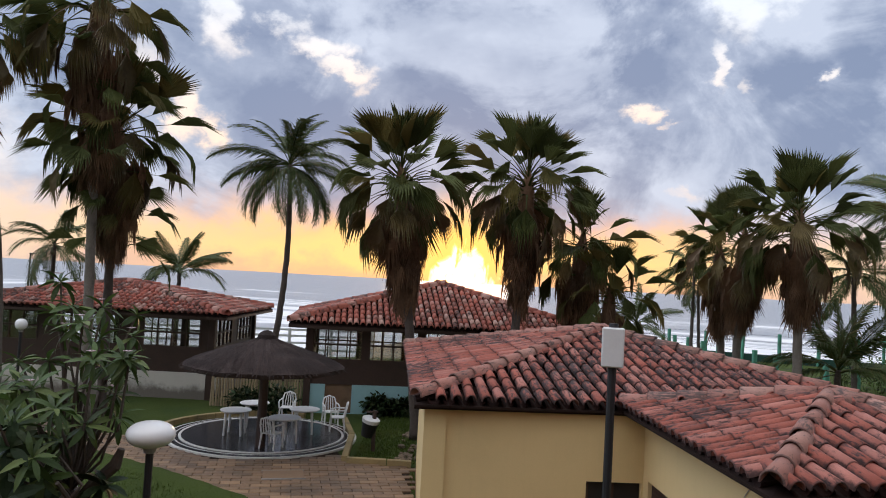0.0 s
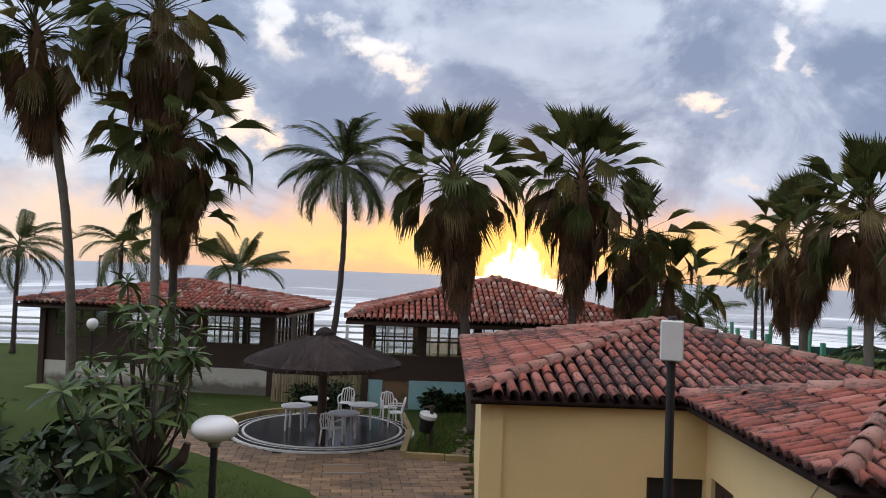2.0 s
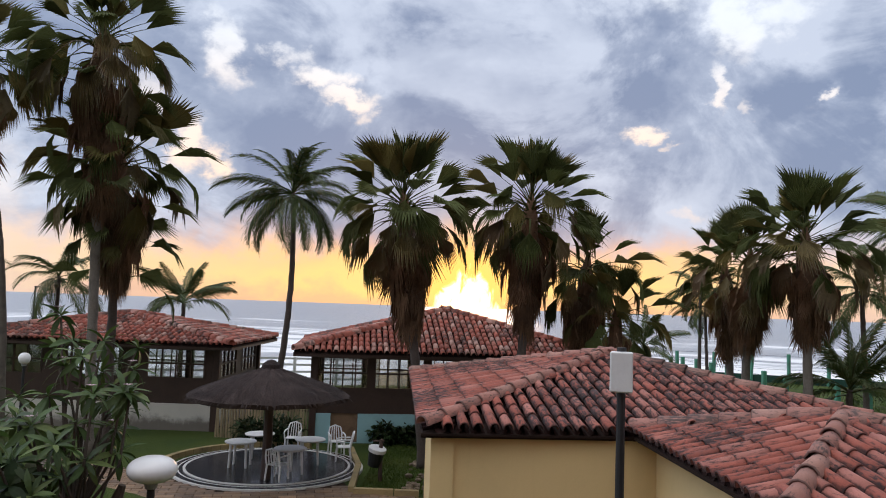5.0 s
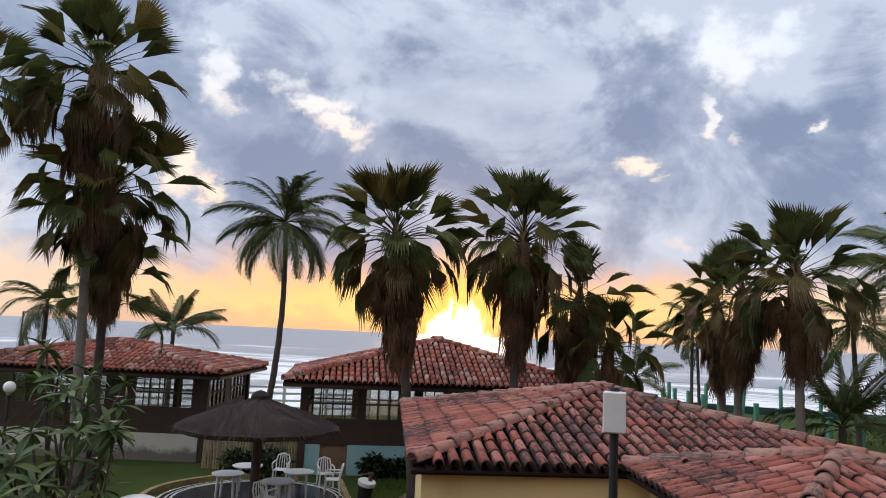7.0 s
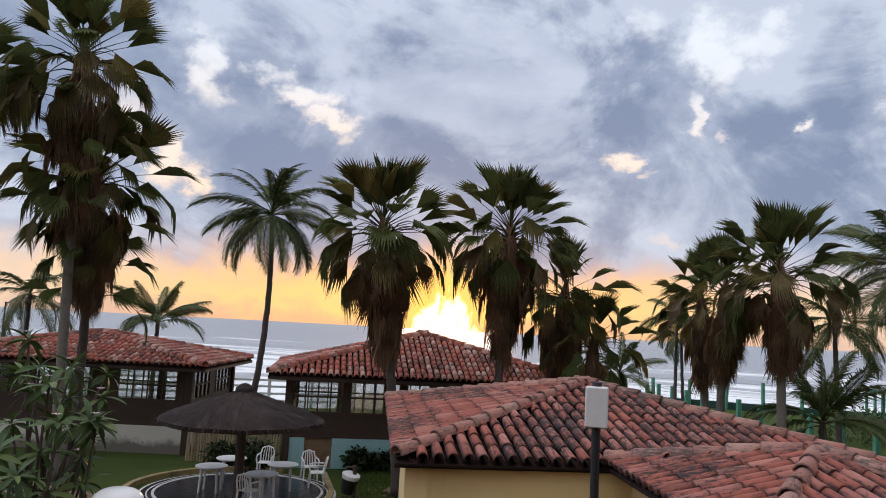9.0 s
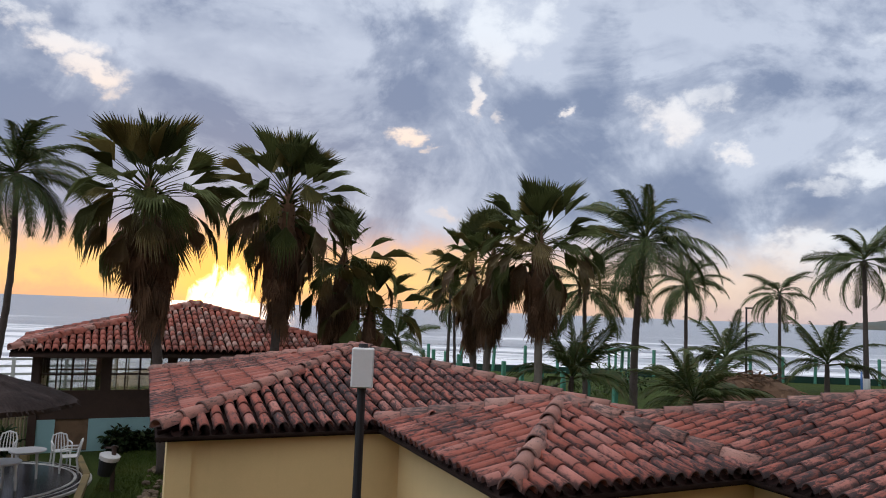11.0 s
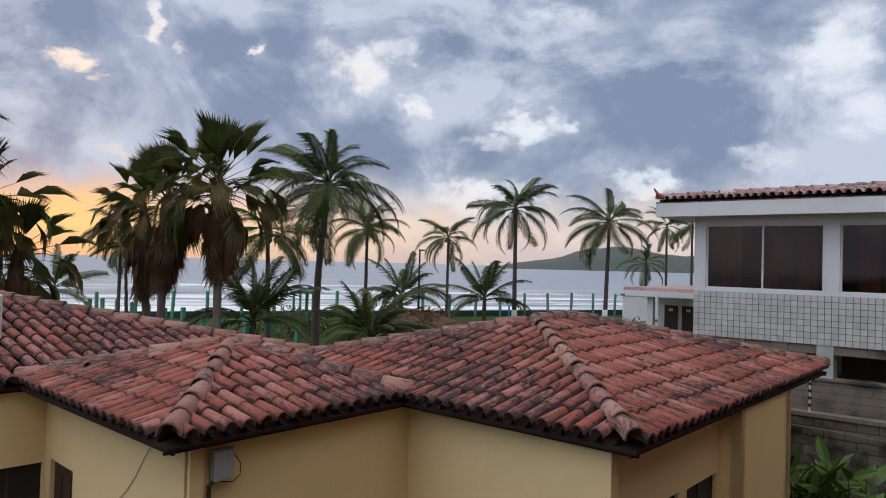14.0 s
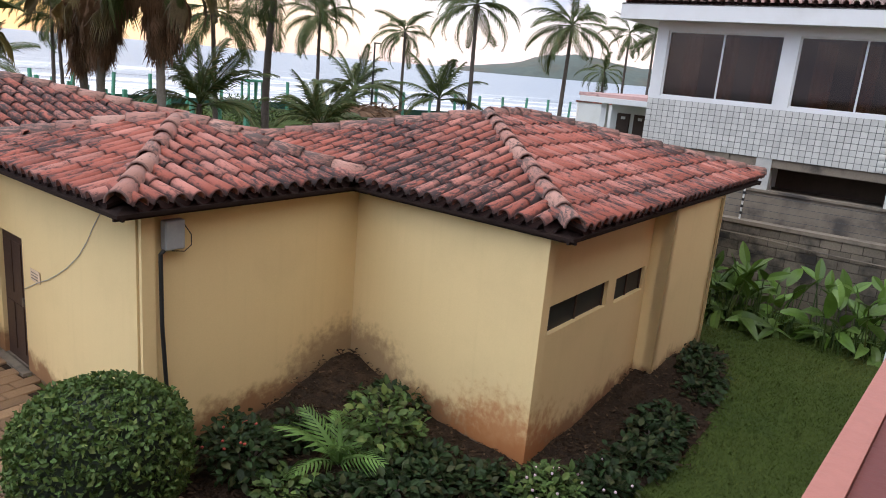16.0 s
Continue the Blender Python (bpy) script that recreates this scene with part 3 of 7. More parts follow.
def lay_tiles(hip, others, step, expo, rise, rng, jitter=1.0, skip=()):
    covers, pans = [], []
    for fi, f in enumerate(hip.faces):
        if fi in skip:
            continue
        ex = (f[1] - f[0]).normalized()
        n = (f[1] - f[0]).cross(f[2] - f[0]).normalized()
        ey = n.cross(ex)
        poly = [((p - f[0]).dot(ex), (p - f[0]).dot(ey)) for p in f]
        wide, high = (f[1] - f[0]).length, max(p[1] for p in poly)
        cols = int(wide / step)
        off = (wide - (cols - 1) * step) / 2
        for c in range(cols):
            s = off + c * step
            slide = rng.gauss(0, 0.016) * jitter
            for r in range(int(high / expo) + 1):
                t = r * expo - 0.04 + (slide if r else slide * 0.4)
                for kind, ds, h in ((0, 0.0, rise), (1, step / 2, 0.038)):
                    if not inside(poly, s + ds, t + expo * 0.6, 0.02):
                        continue
                    p = f[0] + ex * (s + ds) + ey * (t + expo * 0.5)
                    if any(o.height(p.x, p.y) > p.z + 0.03 for o in others):
                        continue
                    q = f[0] + ex * (s + ds + rng.gauss(0, 0.005) * jitter) + ey * (t + (0.07 if kind else 0.0)) + n * (h + rng.uniform(0, 0.008) * jitter)
                    m = Matrix((ex, ey, n)).transposed().to_4x4()
                    m.translation = q
                    m = m @ pose(0, 0, 0, -0.9 + rng.gauss(0, 0.5) * jitter, rng.gauss(0, 1.5) * jitter, rng.gauss(0, 1.0) * jitter)
                    (covers if kind == 0 else pans).append(m)
    return covers, pans


def lay_caps(hip, others, expo, rng, lift=0.09):
    out = []
    for a, b in hip.hips:
        d = (b - a).normalized()
        x = d.cross(Vector((0, 0, 1))).normalized()
        n = x.cross(d)
        k = 0.02
        while k < (b - a).length - 0.24:
            p = a + d * (k + expo / 2)
            if not any(o.height(p.x, p.y) > p.z + 0.02 for o in others):
                m = Matrix((x, d, n)).transposed().to_4x4()
                m.translation = a + d * k + n * (lift + rng.uniform(0, 0.012))
                out.append(m @ pose(0, 0, 0, -2.0 + rng.gauss(0, 0.5), rng.gauss(0, 3), rng.gauss(0, 1.5)))
            k += expo
    return out


def roof_deck(hip, drop, thick):
    bm = bmesh.new()
    for f in hip.faces:
        top = [bm.verts.new(p + Vector((0, 0, -drop))) for p in f]
        low = [bm.verts.new(p + Vector((0, 0, -drop - thick))) for p in f]
        bm.faces.new(top)
        bm.faces.new(low[::-1])
        bm.faces.new((low[0], low[1], top[1], top[0]))
    return bm


def roof(house, hips, meshes, step, expo, rise, focus, n_obj, seed, mats, skip=()):
    rng = random.Random(seed)
    cover, pan, cap = meshes
    covers, pans, caps = [], [], []
    base = None
    for h in hips:
        others = [o for o in hips if o is not h]
        c, p = lay_tiles(h, others, step, expo, rise, rng, skip=skip)
        covers += c
        pans += p
        caps += lay_caps(h, others, expo * 1.05, rng, rise + 0.03)
        deck = roof_deck(h, 0.015, 0.035)
        bmesh.ops.remove_doubles(deck, verts=deck.verts, dist=0.002)
        d = wpart("roof", deck, mats[0], house, "red clay barrel-tile hipped roof")
        base = base or d
    covers.sort(key=lambda m: (m.translation.xy - Vector(focus)).length)
    PIECES.append((base, cover, covers[:n_obj], "tile"))
    PIECES.append((base, cap, caps[:200], "ridge_tile"))
    joined("roof_tiles", cover, covers[n_obj:], mats[1], base, "rows of weathered clay tiles")
    joined("pan_tiles", pan, pans, mats[2], base, "clay channel tiles coloured dark for the shade between the covers")
    return base


PIECES = []          # pieces of roofs and pavements, linked at the end


# ---- walls with openings ----
def wall_mesh(bm, p0, p1, z0, z1, thick, openings=(), side=1.0):
    """A wall from p0 to p1 (plan), thick to the left of its run when side is 1; openings are (s0, s1, z0, z1) along it."""
    a, b = Vector(p0[:2]), Vector(p1[:2])
    d = (b - a).normalized()
    n = Vector((-d.y, d.x)) * side
    ss = sorted({0.0, (b - a).length, *[o[0] for o in openings], *[o[1] for o in openings]})
    zs = sorted({z0, z1, *[o[2] for o in openings], *[o[3] for o in openings]})
    solid = {(i, j) for i in range(len(ss) - 1) for j in range(len(zs) - 1)
             if not any(o[0] - 1e-6 <= ss[i] and ss[i + 1] <= o[1] + 1e-6 and o[2] - 1e-6 <= zs[j] and zs[j + 1] <= o[3] + 1e-6 for o in openings)}
    seen = {}

    def vert(i, j, k):
        if (i, j, k) not in seen:
            p = a + d * ss[i] + n * (thick * k)
            seen[i, j, k] = bm.verts.new((p.x, p.y, zs[j]))
        return seen[i, j, k]
    made = []
    for i, j in solid:
        made.append(bm.faces.new([vert(i, j, 0), vert(i + 1, j, 0), vert(i + 1, j + 1, 0), vert(i, j + 1, 0)]))
        made.append(bm.faces.new([vert(i, j, 1), vert(i, j + 1, 1), vert(i + 1, j + 1, 1), vert(i + 1, j, 1)]))
        for (di, dj), (e, f) in (((-1, 0), ((i, j), (i, j + 1))), ((1, 0), ((i + 1, j), (i + 1, j + 1))), ((0, -1), ((i, j), (i + 1, j))), ((0, 1), ((i, j + 1), (i + 1, j + 1)))):
            if (i + di, j + dj) not in solid:
                made.append(bm.faces.new([vert(*e, 0), vert(*f, 0), vert(*f, 1), vert(*e, 1)]))
    bmesh.ops.recalc_face_normals(bm, faces=made)
    return bm


def L2(u, v):
    return tuple(W(u, v).xy)


# ---- clubhouse ----
ZE = 2.96


def build_clubhouse():
    house = thing("clubhouse", Matrix.Translation(W(6.5, 8)), "yellow single-storey clubhouse with three joined red clay roofs", "building")
    foot = [(1.30, 11.0), (4.72, 10.78), (4.42, 6.65), (7.76, 6.60), (7.42, 3.4), (10.72, 3.4), (10.72, 3.1), (13.25, 3.1), (13.25, 9.5), (9.0, 9.6), (9.0, 18.0), (1.95, 18.0)]
    holes = {0: [(2.53, 3.40, 1.05, 1.84)], 1: [(0.22, 1.07, 0.02, 1.93)], 4: [(0.18, 1.85, 1.66, 2.02), (2.12, 3.2, 1.63, 1.99)]}
    for k, (a, b) in enumerate(zip(foot, foot[1:] + foot[:1])):
        bm = wall_mesh(bmesh.new(), L2(*a), L2(*b), 0.0, ZE - 0.04, 0.15, holes.get(k, []), 1.0)
        wpart("wall", bm, M["yellow"], house)
    # pilaster at the corner that faces the garden
    wpart("pilaster", wall_mesh(bmesh.new(), L2(4.44, 6.63), L2(4.60, 6.63), 0, ZE - 0.05, 0.05, (), -1.0), M["yellow"], house)
    wpart("pilaster", wall_mesh(bmesh.new(), L2(1.28, 10.998), L2(1.62, 10.976), 0, ZE - 0.05, 0.05, (), -1.0), M["yellow"], house)
    floor = prism(bmesh.new(), [L2(*p) for p in foot], 0.0, 0.05)
    wpart("floor_slab", floor, M["concrete"], house)
    cx = [("A", [(1.1, 10.75), (9.3, 10.6), (9.3, 18.8), (1.65, 19.3)], [(5.3, 14.6, 3.86)]),
          ("B", [(4.05, 6.35), (7.62, 6.4), (8.6, 10.9), (4.33, 10.8)], [(6.36, 8.75, 3.50)]),
          ("C", [(7.25, 3.05), (15.5, 3.05), (15.5, 9.95), (7.6, 9.95)], [(10.74, 6.5, 3.77), (12.05, 6.5, 3.77)])]
    hips = [Hip([W(u, v, ZE) for u, v in e], [W(*r) for r in rd]) for _, e, rd in cx]
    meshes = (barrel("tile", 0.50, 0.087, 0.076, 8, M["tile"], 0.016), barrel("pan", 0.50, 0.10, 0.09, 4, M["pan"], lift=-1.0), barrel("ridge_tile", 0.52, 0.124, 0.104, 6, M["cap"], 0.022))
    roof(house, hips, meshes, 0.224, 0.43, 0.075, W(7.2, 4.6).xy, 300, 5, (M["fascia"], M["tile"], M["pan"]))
    # eave boards
    for h in hips:
        for a, b in zip(h.e, h.e[1:] + h.e[:1]):
            d = (b - a).normalized()
            n = Vector((-d.y, d.x, 0))
            mid = (a + b) / 2 + n * 0.03
            if any(o is not h and o.height(mid.x, mid.y) > ZE + 0.3 for o in hips):
                continue
            wpart("eave_board", wall_mesh(bmesh.new(), a + n * 0.05, b + n * 0.05, ZE - 0.085, ZE - 0.02, 0.03), M["fascia"], house)
    # louvred openings on the side wall
    dk = M["black"]
    for u0, u1, z0, z1 in ((7.6, 9.27, 1.66, 2.02), (9.54, 10.62, 1.63, 1.99)):
        win = wpart("window", wall_mesh(bmesh.new(), L2(u0, 3.47), L2(u1, 3.47), z0, z1, 0.02), dk, house, "narrow dark opening")
        for k in (0.0, 0.5, 1.0):
            u = u0 + (u1 - u0 - 0.03) * k
            wpart("window_frame", wall_mesh(bmesh.new(), L2(u, 3.45), L2(u + 0.03, 3.45), z0, z1, 0.018), M["wood"], win)
    # window towards the lawn, door on the inner side
    win = wpart("window", wall_mesh(bmesh.new(), L2(3.82, 10.93), L2(4.71, 10.87), 1.05, 1.84, 0.02), dk, house, "dark window")
    for s in (3.84, 4.25, 4.64):
        wpart("window_frame", wall_mesh(bmesh.new(), L2(s, 10.89), L2(s + 0.04, 10.887), 1.05, 1.84, 0.03), M["wood"], win)
    w0, w1 = Vector((4.72, 10.78)), Vector((4.42, 6.65))
    dd = (w1 - w0).normalized()
    nn = Vector((-dd.y, dd.x))
    p0, p1 = w0 + dd * 0.25 + nn * 0.05, w0 + dd * 1.04 + nn * 0.05
    door = wpart("door", wall_mesh(bmesh.new(), L2(*p0), L2(*p1), 0.04, 1.92, 0.04), M["wood"], house, "dark brown wooden door")
    for f0 in (0.08, 0.40):
        for z0, z1 in ((0.2, 0.9), (1.05, 1.8)):
            q0, q1 = p0 + dd * f0 - nn * 0.002, p0 + dd * (f0 + 0.24) - nn * 0.002
            wpart("door_panel", wall_mesh(bmesh.new(), L2(*q0), L2(*q1), z0, z1, 0.012, (), -1.0), M["wood"], door)
    wpart("door_handle", block((0.03, 0.05, 0.12), Matrix.Translation(W(*(p1 - dd * 0.08 - nn * 0.03), 1.0))), M["concrete"], door, "metal handle")
    wpart("door_sill", wall_mesh(bmesh.new(), L2(*(w0 + dd * 0.14 - nn * 0.12)), L2(*(w0 + dd * 1.16 - nn * 0.12)), 0.0, 0.05, 0.14), M["concrete"], house, "pale stone step")
    return house, hips


CLUB, CLUB_HIPS = build_clubhouse()


# ---- chalets by the shore ----
def build_chalet(name, fl, turn, wide, deep, eave, peak, bays, low_mat, low_h, label, front_door=None, gap=0.16):
    """A dark timber chalet with window bands over a low wall; fl: its front left eave corner."""
    c, s = math.cos(turn), math.sin(turn)

    def P(a, b, z=0.0):
        return Vector((fl[0] + a * c - b * s, fl[1] + a * s + b * c, z))
    house = thing(name, Matrix.Translation(P(wide / 2, deep / 2)), label, "building")
    ridge = [P(wide / 2, deep / 2, peak)]
    hip = Hip([P(0, 0, eave), P(wide, 0, eave), P(wide, deep, eave), P(0, deep, eave)], ridge)
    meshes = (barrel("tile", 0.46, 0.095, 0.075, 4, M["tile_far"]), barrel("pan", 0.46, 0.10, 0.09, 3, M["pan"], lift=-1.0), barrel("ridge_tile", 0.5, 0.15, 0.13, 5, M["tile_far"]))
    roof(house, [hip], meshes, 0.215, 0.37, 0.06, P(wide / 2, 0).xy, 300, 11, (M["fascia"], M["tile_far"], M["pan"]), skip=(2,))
    o = 0.7
    zt = eave + 0.08
    sides = [((o, o), (wide - o, o)), ((wide - o, o), (wide - o, deep - o)), ((wide - o, deep - o), (o, deep - o)), ((o, deep - o), (o, o))]
    for k, (a, b) in enumerate(sides):
        length = math.dist(a, b)
        hole = []
        n = bays if k in (0, 2) else max(2, round(bays * deep / wide))
        step = length / n
        if k in (0, 1, 3):
            hole = [(i * step + gap, (i + 1) * step - gap, eave - 1.22, eave - 0.22) for i in range(n)]
        if k == 0 and front_door:
            hole.append((front_door[0], front_door[1], 0.02, 1.0))
        if k == 2:
            hole = [(i * step + 0.16, (i + 1) * step - 0.16, 1.1, eave - 0.22) for i in range(n)]
        bm = wall_mesh(bmesh.new(), P(*a), P(*b), low_h, zt, 0.10, [h for h in hole if h[2] > low_h])
        wpart("timber_wall", bm, M["wood"], house, "dark stained boarding")
        lowh = [h for h in hole if h[2] < low_h]
        d = (Vector(b) - Vector(a)).normalized()
        q = Vector((d.y, -d.x)) * 0.04
        wpart("low_wall", wall_mesh(bmesh.new(), P(*(Vector(a) + q)), P(*(Vector(b) + q)), 0.0, low_h, 0.16, lowh), low_mat, house)
        for h in hole:
            if h[2] < low_h:
                continue
            w0 = Vector(a) + d * h[0]
            w1 = Vector(a) + d * h[1]
            fr = wpart("window", wall_mesh(bmesh.new(), P(*(w0 - q * 0.4)), P(*(w1 - q * 0.4)), h[2], h[3], 0.015), GLASS, house)
            fr.visible_shadow = False
            for f in (0.0, 0.25, 0.5, 0.75, 1.0):
                m0 = w0 + (w1 - w0) * f - d * 0.02
                wpart("window_bar", wall_mesh(bmesh.new(), P(*(m0 + q * 0.6)), P(*(m0 + d * 0.045 + q * 0.6)), h[2], h[3], 0.05), M["wood"], fr)
            zz = (h[2] + h[3]) / 2
            wpart("window_bar", wall_mesh(bmesh.new(), P(*(w0 + q * 0.7)), P(*(w1 + q * 0.7)), zz - 0.03, zz + 0.03, 0.05), M["wood"], fr)
    if front_door:
        wpart("door", wall_mesh(bmesh.new(), P(o + front_door[0], o + 0.06), P(o + front_door[1], o + 0.06), 0.03, 1.0, 0.04), M["reed"], house, "low brown wooden gate")
    for a, b in ((o, o), (wide - o, o), (wide - o, deep - o), (o, deep - o)):
        wpart("corner_post", block((0.24, 0.24, zt), Matrix.Translation(P(a, b, zt / 2)) @ Matrix.Rotation(turn, 4, "Z"), 0.02), M["wood"], house)
    wpart("floor_slab", prism(bmesh.new(), [tuple(P(o, o).xy), tuple(P(wide - o, o).xy), tuple(P(wide - o, deep - o).xy), tuple(P(o, deep - o).xy)], 0, 0.06), M["concrete"], house)
    for a, b in zip(hip.e, hip.e[1:] + hip.e[:1]):
        wpart("eave_board", wall_mesh(bmesh.new(), a, b, eave - 0.14, eave - 0.02, 0.04), M["wood"], house)
    return house


def glass_material(name, tint, rough=0.05, clear=0.7, shine=(0.9, 0.9, 0.9)):
    m = bpy.data.materials.new(name)
    m.use_nodes = True
    t = m.node_tree
    gl = nd(t, "ShaderNodeBsdfGlossy", Color=(*shine, 1), Roughness=rough)
    tr = nd(t, "ShaderNodeBsdfTransparent", Color=(*tint, 1))
    fr = nd(t, "ShaderNodeFresnel", IOR=1.5)
    f = mth(t, "ADD", mth(t, "MULTIPLY", fr.outputs[0], 1.0), 1 - clear, clamp=True)
    ms = nd(t, "ShaderNodeMixShader", i0=f, i1=tr.outputs[0], i2=gl.outputs[0])
    t.links.new(ms.outputs[0], t.nodes["Material Output"].inputs[0])
    return m


GLASS = glass_material("window_glass", (0.85, 0.86, 0.86), 0.08, 0.95)
DARK_GLASS = glass_material("tinted_glass", (0.34, 0.23, 0.17), 0.04, 1.0, (0.62, 0.50, 0.44))
M["stone"] = wall_paint("old_white_wall", (0.60, 0.57, 0.51), (0.13, 0.11, 0.09), 0.1, 0.55)
M["reed"] = material("brown_reed", (0.16, 0.095, 0.055), 0.85, (30, 0.35), (3, 0.3), vary=0.3)
M["blue"] = material("pale_blue_paint", (0.30, 0.50, 0.52), 0.7, (40, 0.06), (1.2, 0.15), bump=0.1)
build_chalet("chalet", (-17.9, 25.75), radians(0.5), 10.3, 7.2, 3.1, 4.02, 3, M["stone"], 0.95, "dark timber chalet with window bands and a red tile roof", None, 0.45)
build_chalet("chalet", (-5.1, 24.4), radians(8), 11.2, 7.4, 3.1, 4.57, 5, M["blue"], 1.0, "dark timber chalet over pale blue walls with a red tile roof", (0.62, 1.55), 0.13)


# ---- palms ----
def fan_leaf_mesh(name, stem, radius, spread, seg, fold, droop, mat, rng, tip=0.36):
    """A pleated fan on its stalk, along +y."""
    vs, fs = [], []

    def add(x, y, z):
        vs.append((x, y, z))
        return len(vs) - 1
    w = 0.022
    n = 4
    for k in range(n + 1):
        y = stem * k / n
        sag = -0.10 * stem * (y / stem) ** 2
        ww = w * (1.5 - k / n)
        a = (add(-ww, y, sag), add(ww, y, sag), add(0, y, sag - ww))
        if k:
            p = (a[0] - 3, a[1] - 3, a[2] - 3)
            for i in range(3):
                fs.append((p[i], p[(i + 1) % 3], a[(i + 1) % 3], a[i]))
    z0 = -0.10 * stem
    hub = add(0, stem * 0.97, z0)

    def P(a, r, lift=0.0):
        z = z0 + abs(math.sin(a / 2)) * fold * r - droop * r * r / radius + lift
        return (r * math.sin(a), stem + r * math.cos(a), z)
    rim = []
    for k in range(seg + 1):
        a = -spread + 2 * spread * k / seg
        long = 1.0 - 0.30 * (abs(a) / spread) ** 2.2
        rim.append((a, long, add(*P(a, radius * (1 - tip) * long))))
    for (a0, l0, i0), (a1, l1, i1) in zip(rim, rim[1:]):
        am, ll = (a0 + a1) / 2, (l0 + l1) / 2 * rng.uniform(0.9, 1.06)
        mid = add(*P(am, radius * (1 - tip) * ll, 0.028 * radius))
        end = add(*P(am + rng.gauss(0, 0.02), radius * ll, -0.05 * radius * rng.uniform(0.2, 1.8)))
        fs += [(hub, i0, mid), (hub, mid, i1), (i0, end, mid), (mid, end, i1)]
    return mesh_of(name, vs, fs, mat)


def hang_leaf_mesh(name, reach, dip, length, spread, seg, mat, rng, out=0.2):
    """A fan on a stalk that reaches out along +y, its blade hanging straight down."""
    vs, fs = [], []

    def add(x, y, z):
        vs.append((x, y, z))
        return len(vs) - 1
    n = 5
    for k in range(n + 1):
        f = k / n
        w = 0.03 * (1.4 - f)
        y, z = reach * f, 0.25 * reach * math.sin(pi * f) * (1 if dip < 0.3 else 0.4) - dip * f * f
        a = (add(-w, y, z), add(w, y, z), add(0, y, z - w))
        if k:
            p = (a[0] - 3, a[1] - 3, a[2] - 3)
            for i in range(3):
                fs.append((p[i], p[(i + 1) % 3], a[(i + 1) % 3], a[i]))
    hub = add(0, reach, -dip)

    def P(a, r, lift=0.0):
        o = out * length * (1 - math.exp(-2.2 * r / length)) * math.cos(a * 0.8)
        squeeze = 1.0 - 0.35 * (r / length) ** 2
        return (r * math.sin(a) * squeeze, reach + o + lift, -dip - r * math.cos(a) * (0.75 + 0.25 * r / length))
    rim = []
    for k in range(seg + 1):
        a = -spread + 2 * spread * k / seg
        ll = length * (1.0 - 0.25 * (abs(a) / spread) ** 2)
        rim.append((a, ll, add(*P(a, ll * 0.55))))
    for (a0, l0, i0), (a1, l1, i1) in zip(rim, rim[1:]):
        am, ll = (a0 + a1) / 2, (l0 + l1) / 2 * rng.uniform(0.85, 1.08)
        mid = add(*P(am, ll * 0.55, 0.035 * length))
        end = add(*P(am * 0.9 + rng.gauss(0, 0.03), ll, -0.03 * length * rng.uniform(0, 2)))
        fs += [(hub, i0, mid), (hub, mid, i1), (i0, end, mid), (mid, end, i1)]
    return mesh_of(name, vs, fs, mat)


def frond_mesh(name, length, droop, leaflet, mat, rng, count=34, blade=0.031):
    """A feather frond along +y that arches over and hangs its leaflets."""
    vs, fs = [], []

    def add(p):
        vs.append(tuple(p))
        return len(vs) - 1
    n = 12
    spine, ang, p = [], 0.0, Vector((0, 0, 0))
    for k in range(n + 1):
        spine.append((p.copy(), ang))
        ang -= droop / n * (0.5 + 1.1 * k / n)
        p = p + Vector((0, math.cos(ang), math.sin(ang))) * (length / n)
    prev = None
    for k, (q, a) in enumerate(spine):
        w = 0.045 * (1 - k / n) + 0.006
        cur = (add(q + Vector((-w, 0, 0))), add(q + Vector((w, 0, 0))), add(q + Vector((0, -math.sin(a) * 0, -w))))
        if prev:
            for i in range(3):
                fs.append((prev[i], prev[(i + 1) % 3], cur[(i + 1) % 3], cur[i]))
        prev = cur
    for side in (-1, 1):
        for k in range(count):
            f = 0.16 + 0.83 * k / (count - 1)
            x = f * n
            i = min(n - 1, int(x))
            q = spine[i][0].lerp(spine[i + 1][0], x - i)
            a = spine[i][1]
            fwd = Vector((0, math.cos(a), math.sin(a)))
            ll = leaflet * (math.sin(pi * min(1.0, f * 0.86 + 0.12)) ** 0.6) * rng.uniform(0.7, 1.12)
            out = (Vector((side, 0, 0)) * 0.72 + fwd * (0.5 + 0.5 * f) + Vector((0, 0, 0.12))).normalized()
            hang = Vector((0, 0, -1))
            w = fwd * blade
            m1 = q + out * ll * 0.42 + hang * ll * 0.12
            e1 = q + out * ll * rng.uniform(0.6, 0.9) + hang * ll * rng.uniform(0.28, 0.78)
            b0, b1 = add(q - w * 0.6), add(q + w * 0.6)
            c0, c1 = add(m1 - w), add(m1 + w)
            e = add(e1)
            fs += [(b0, b1, c1, c0), (c0, c1, e)]
    return mesh_of(name, vs, fs, mat)


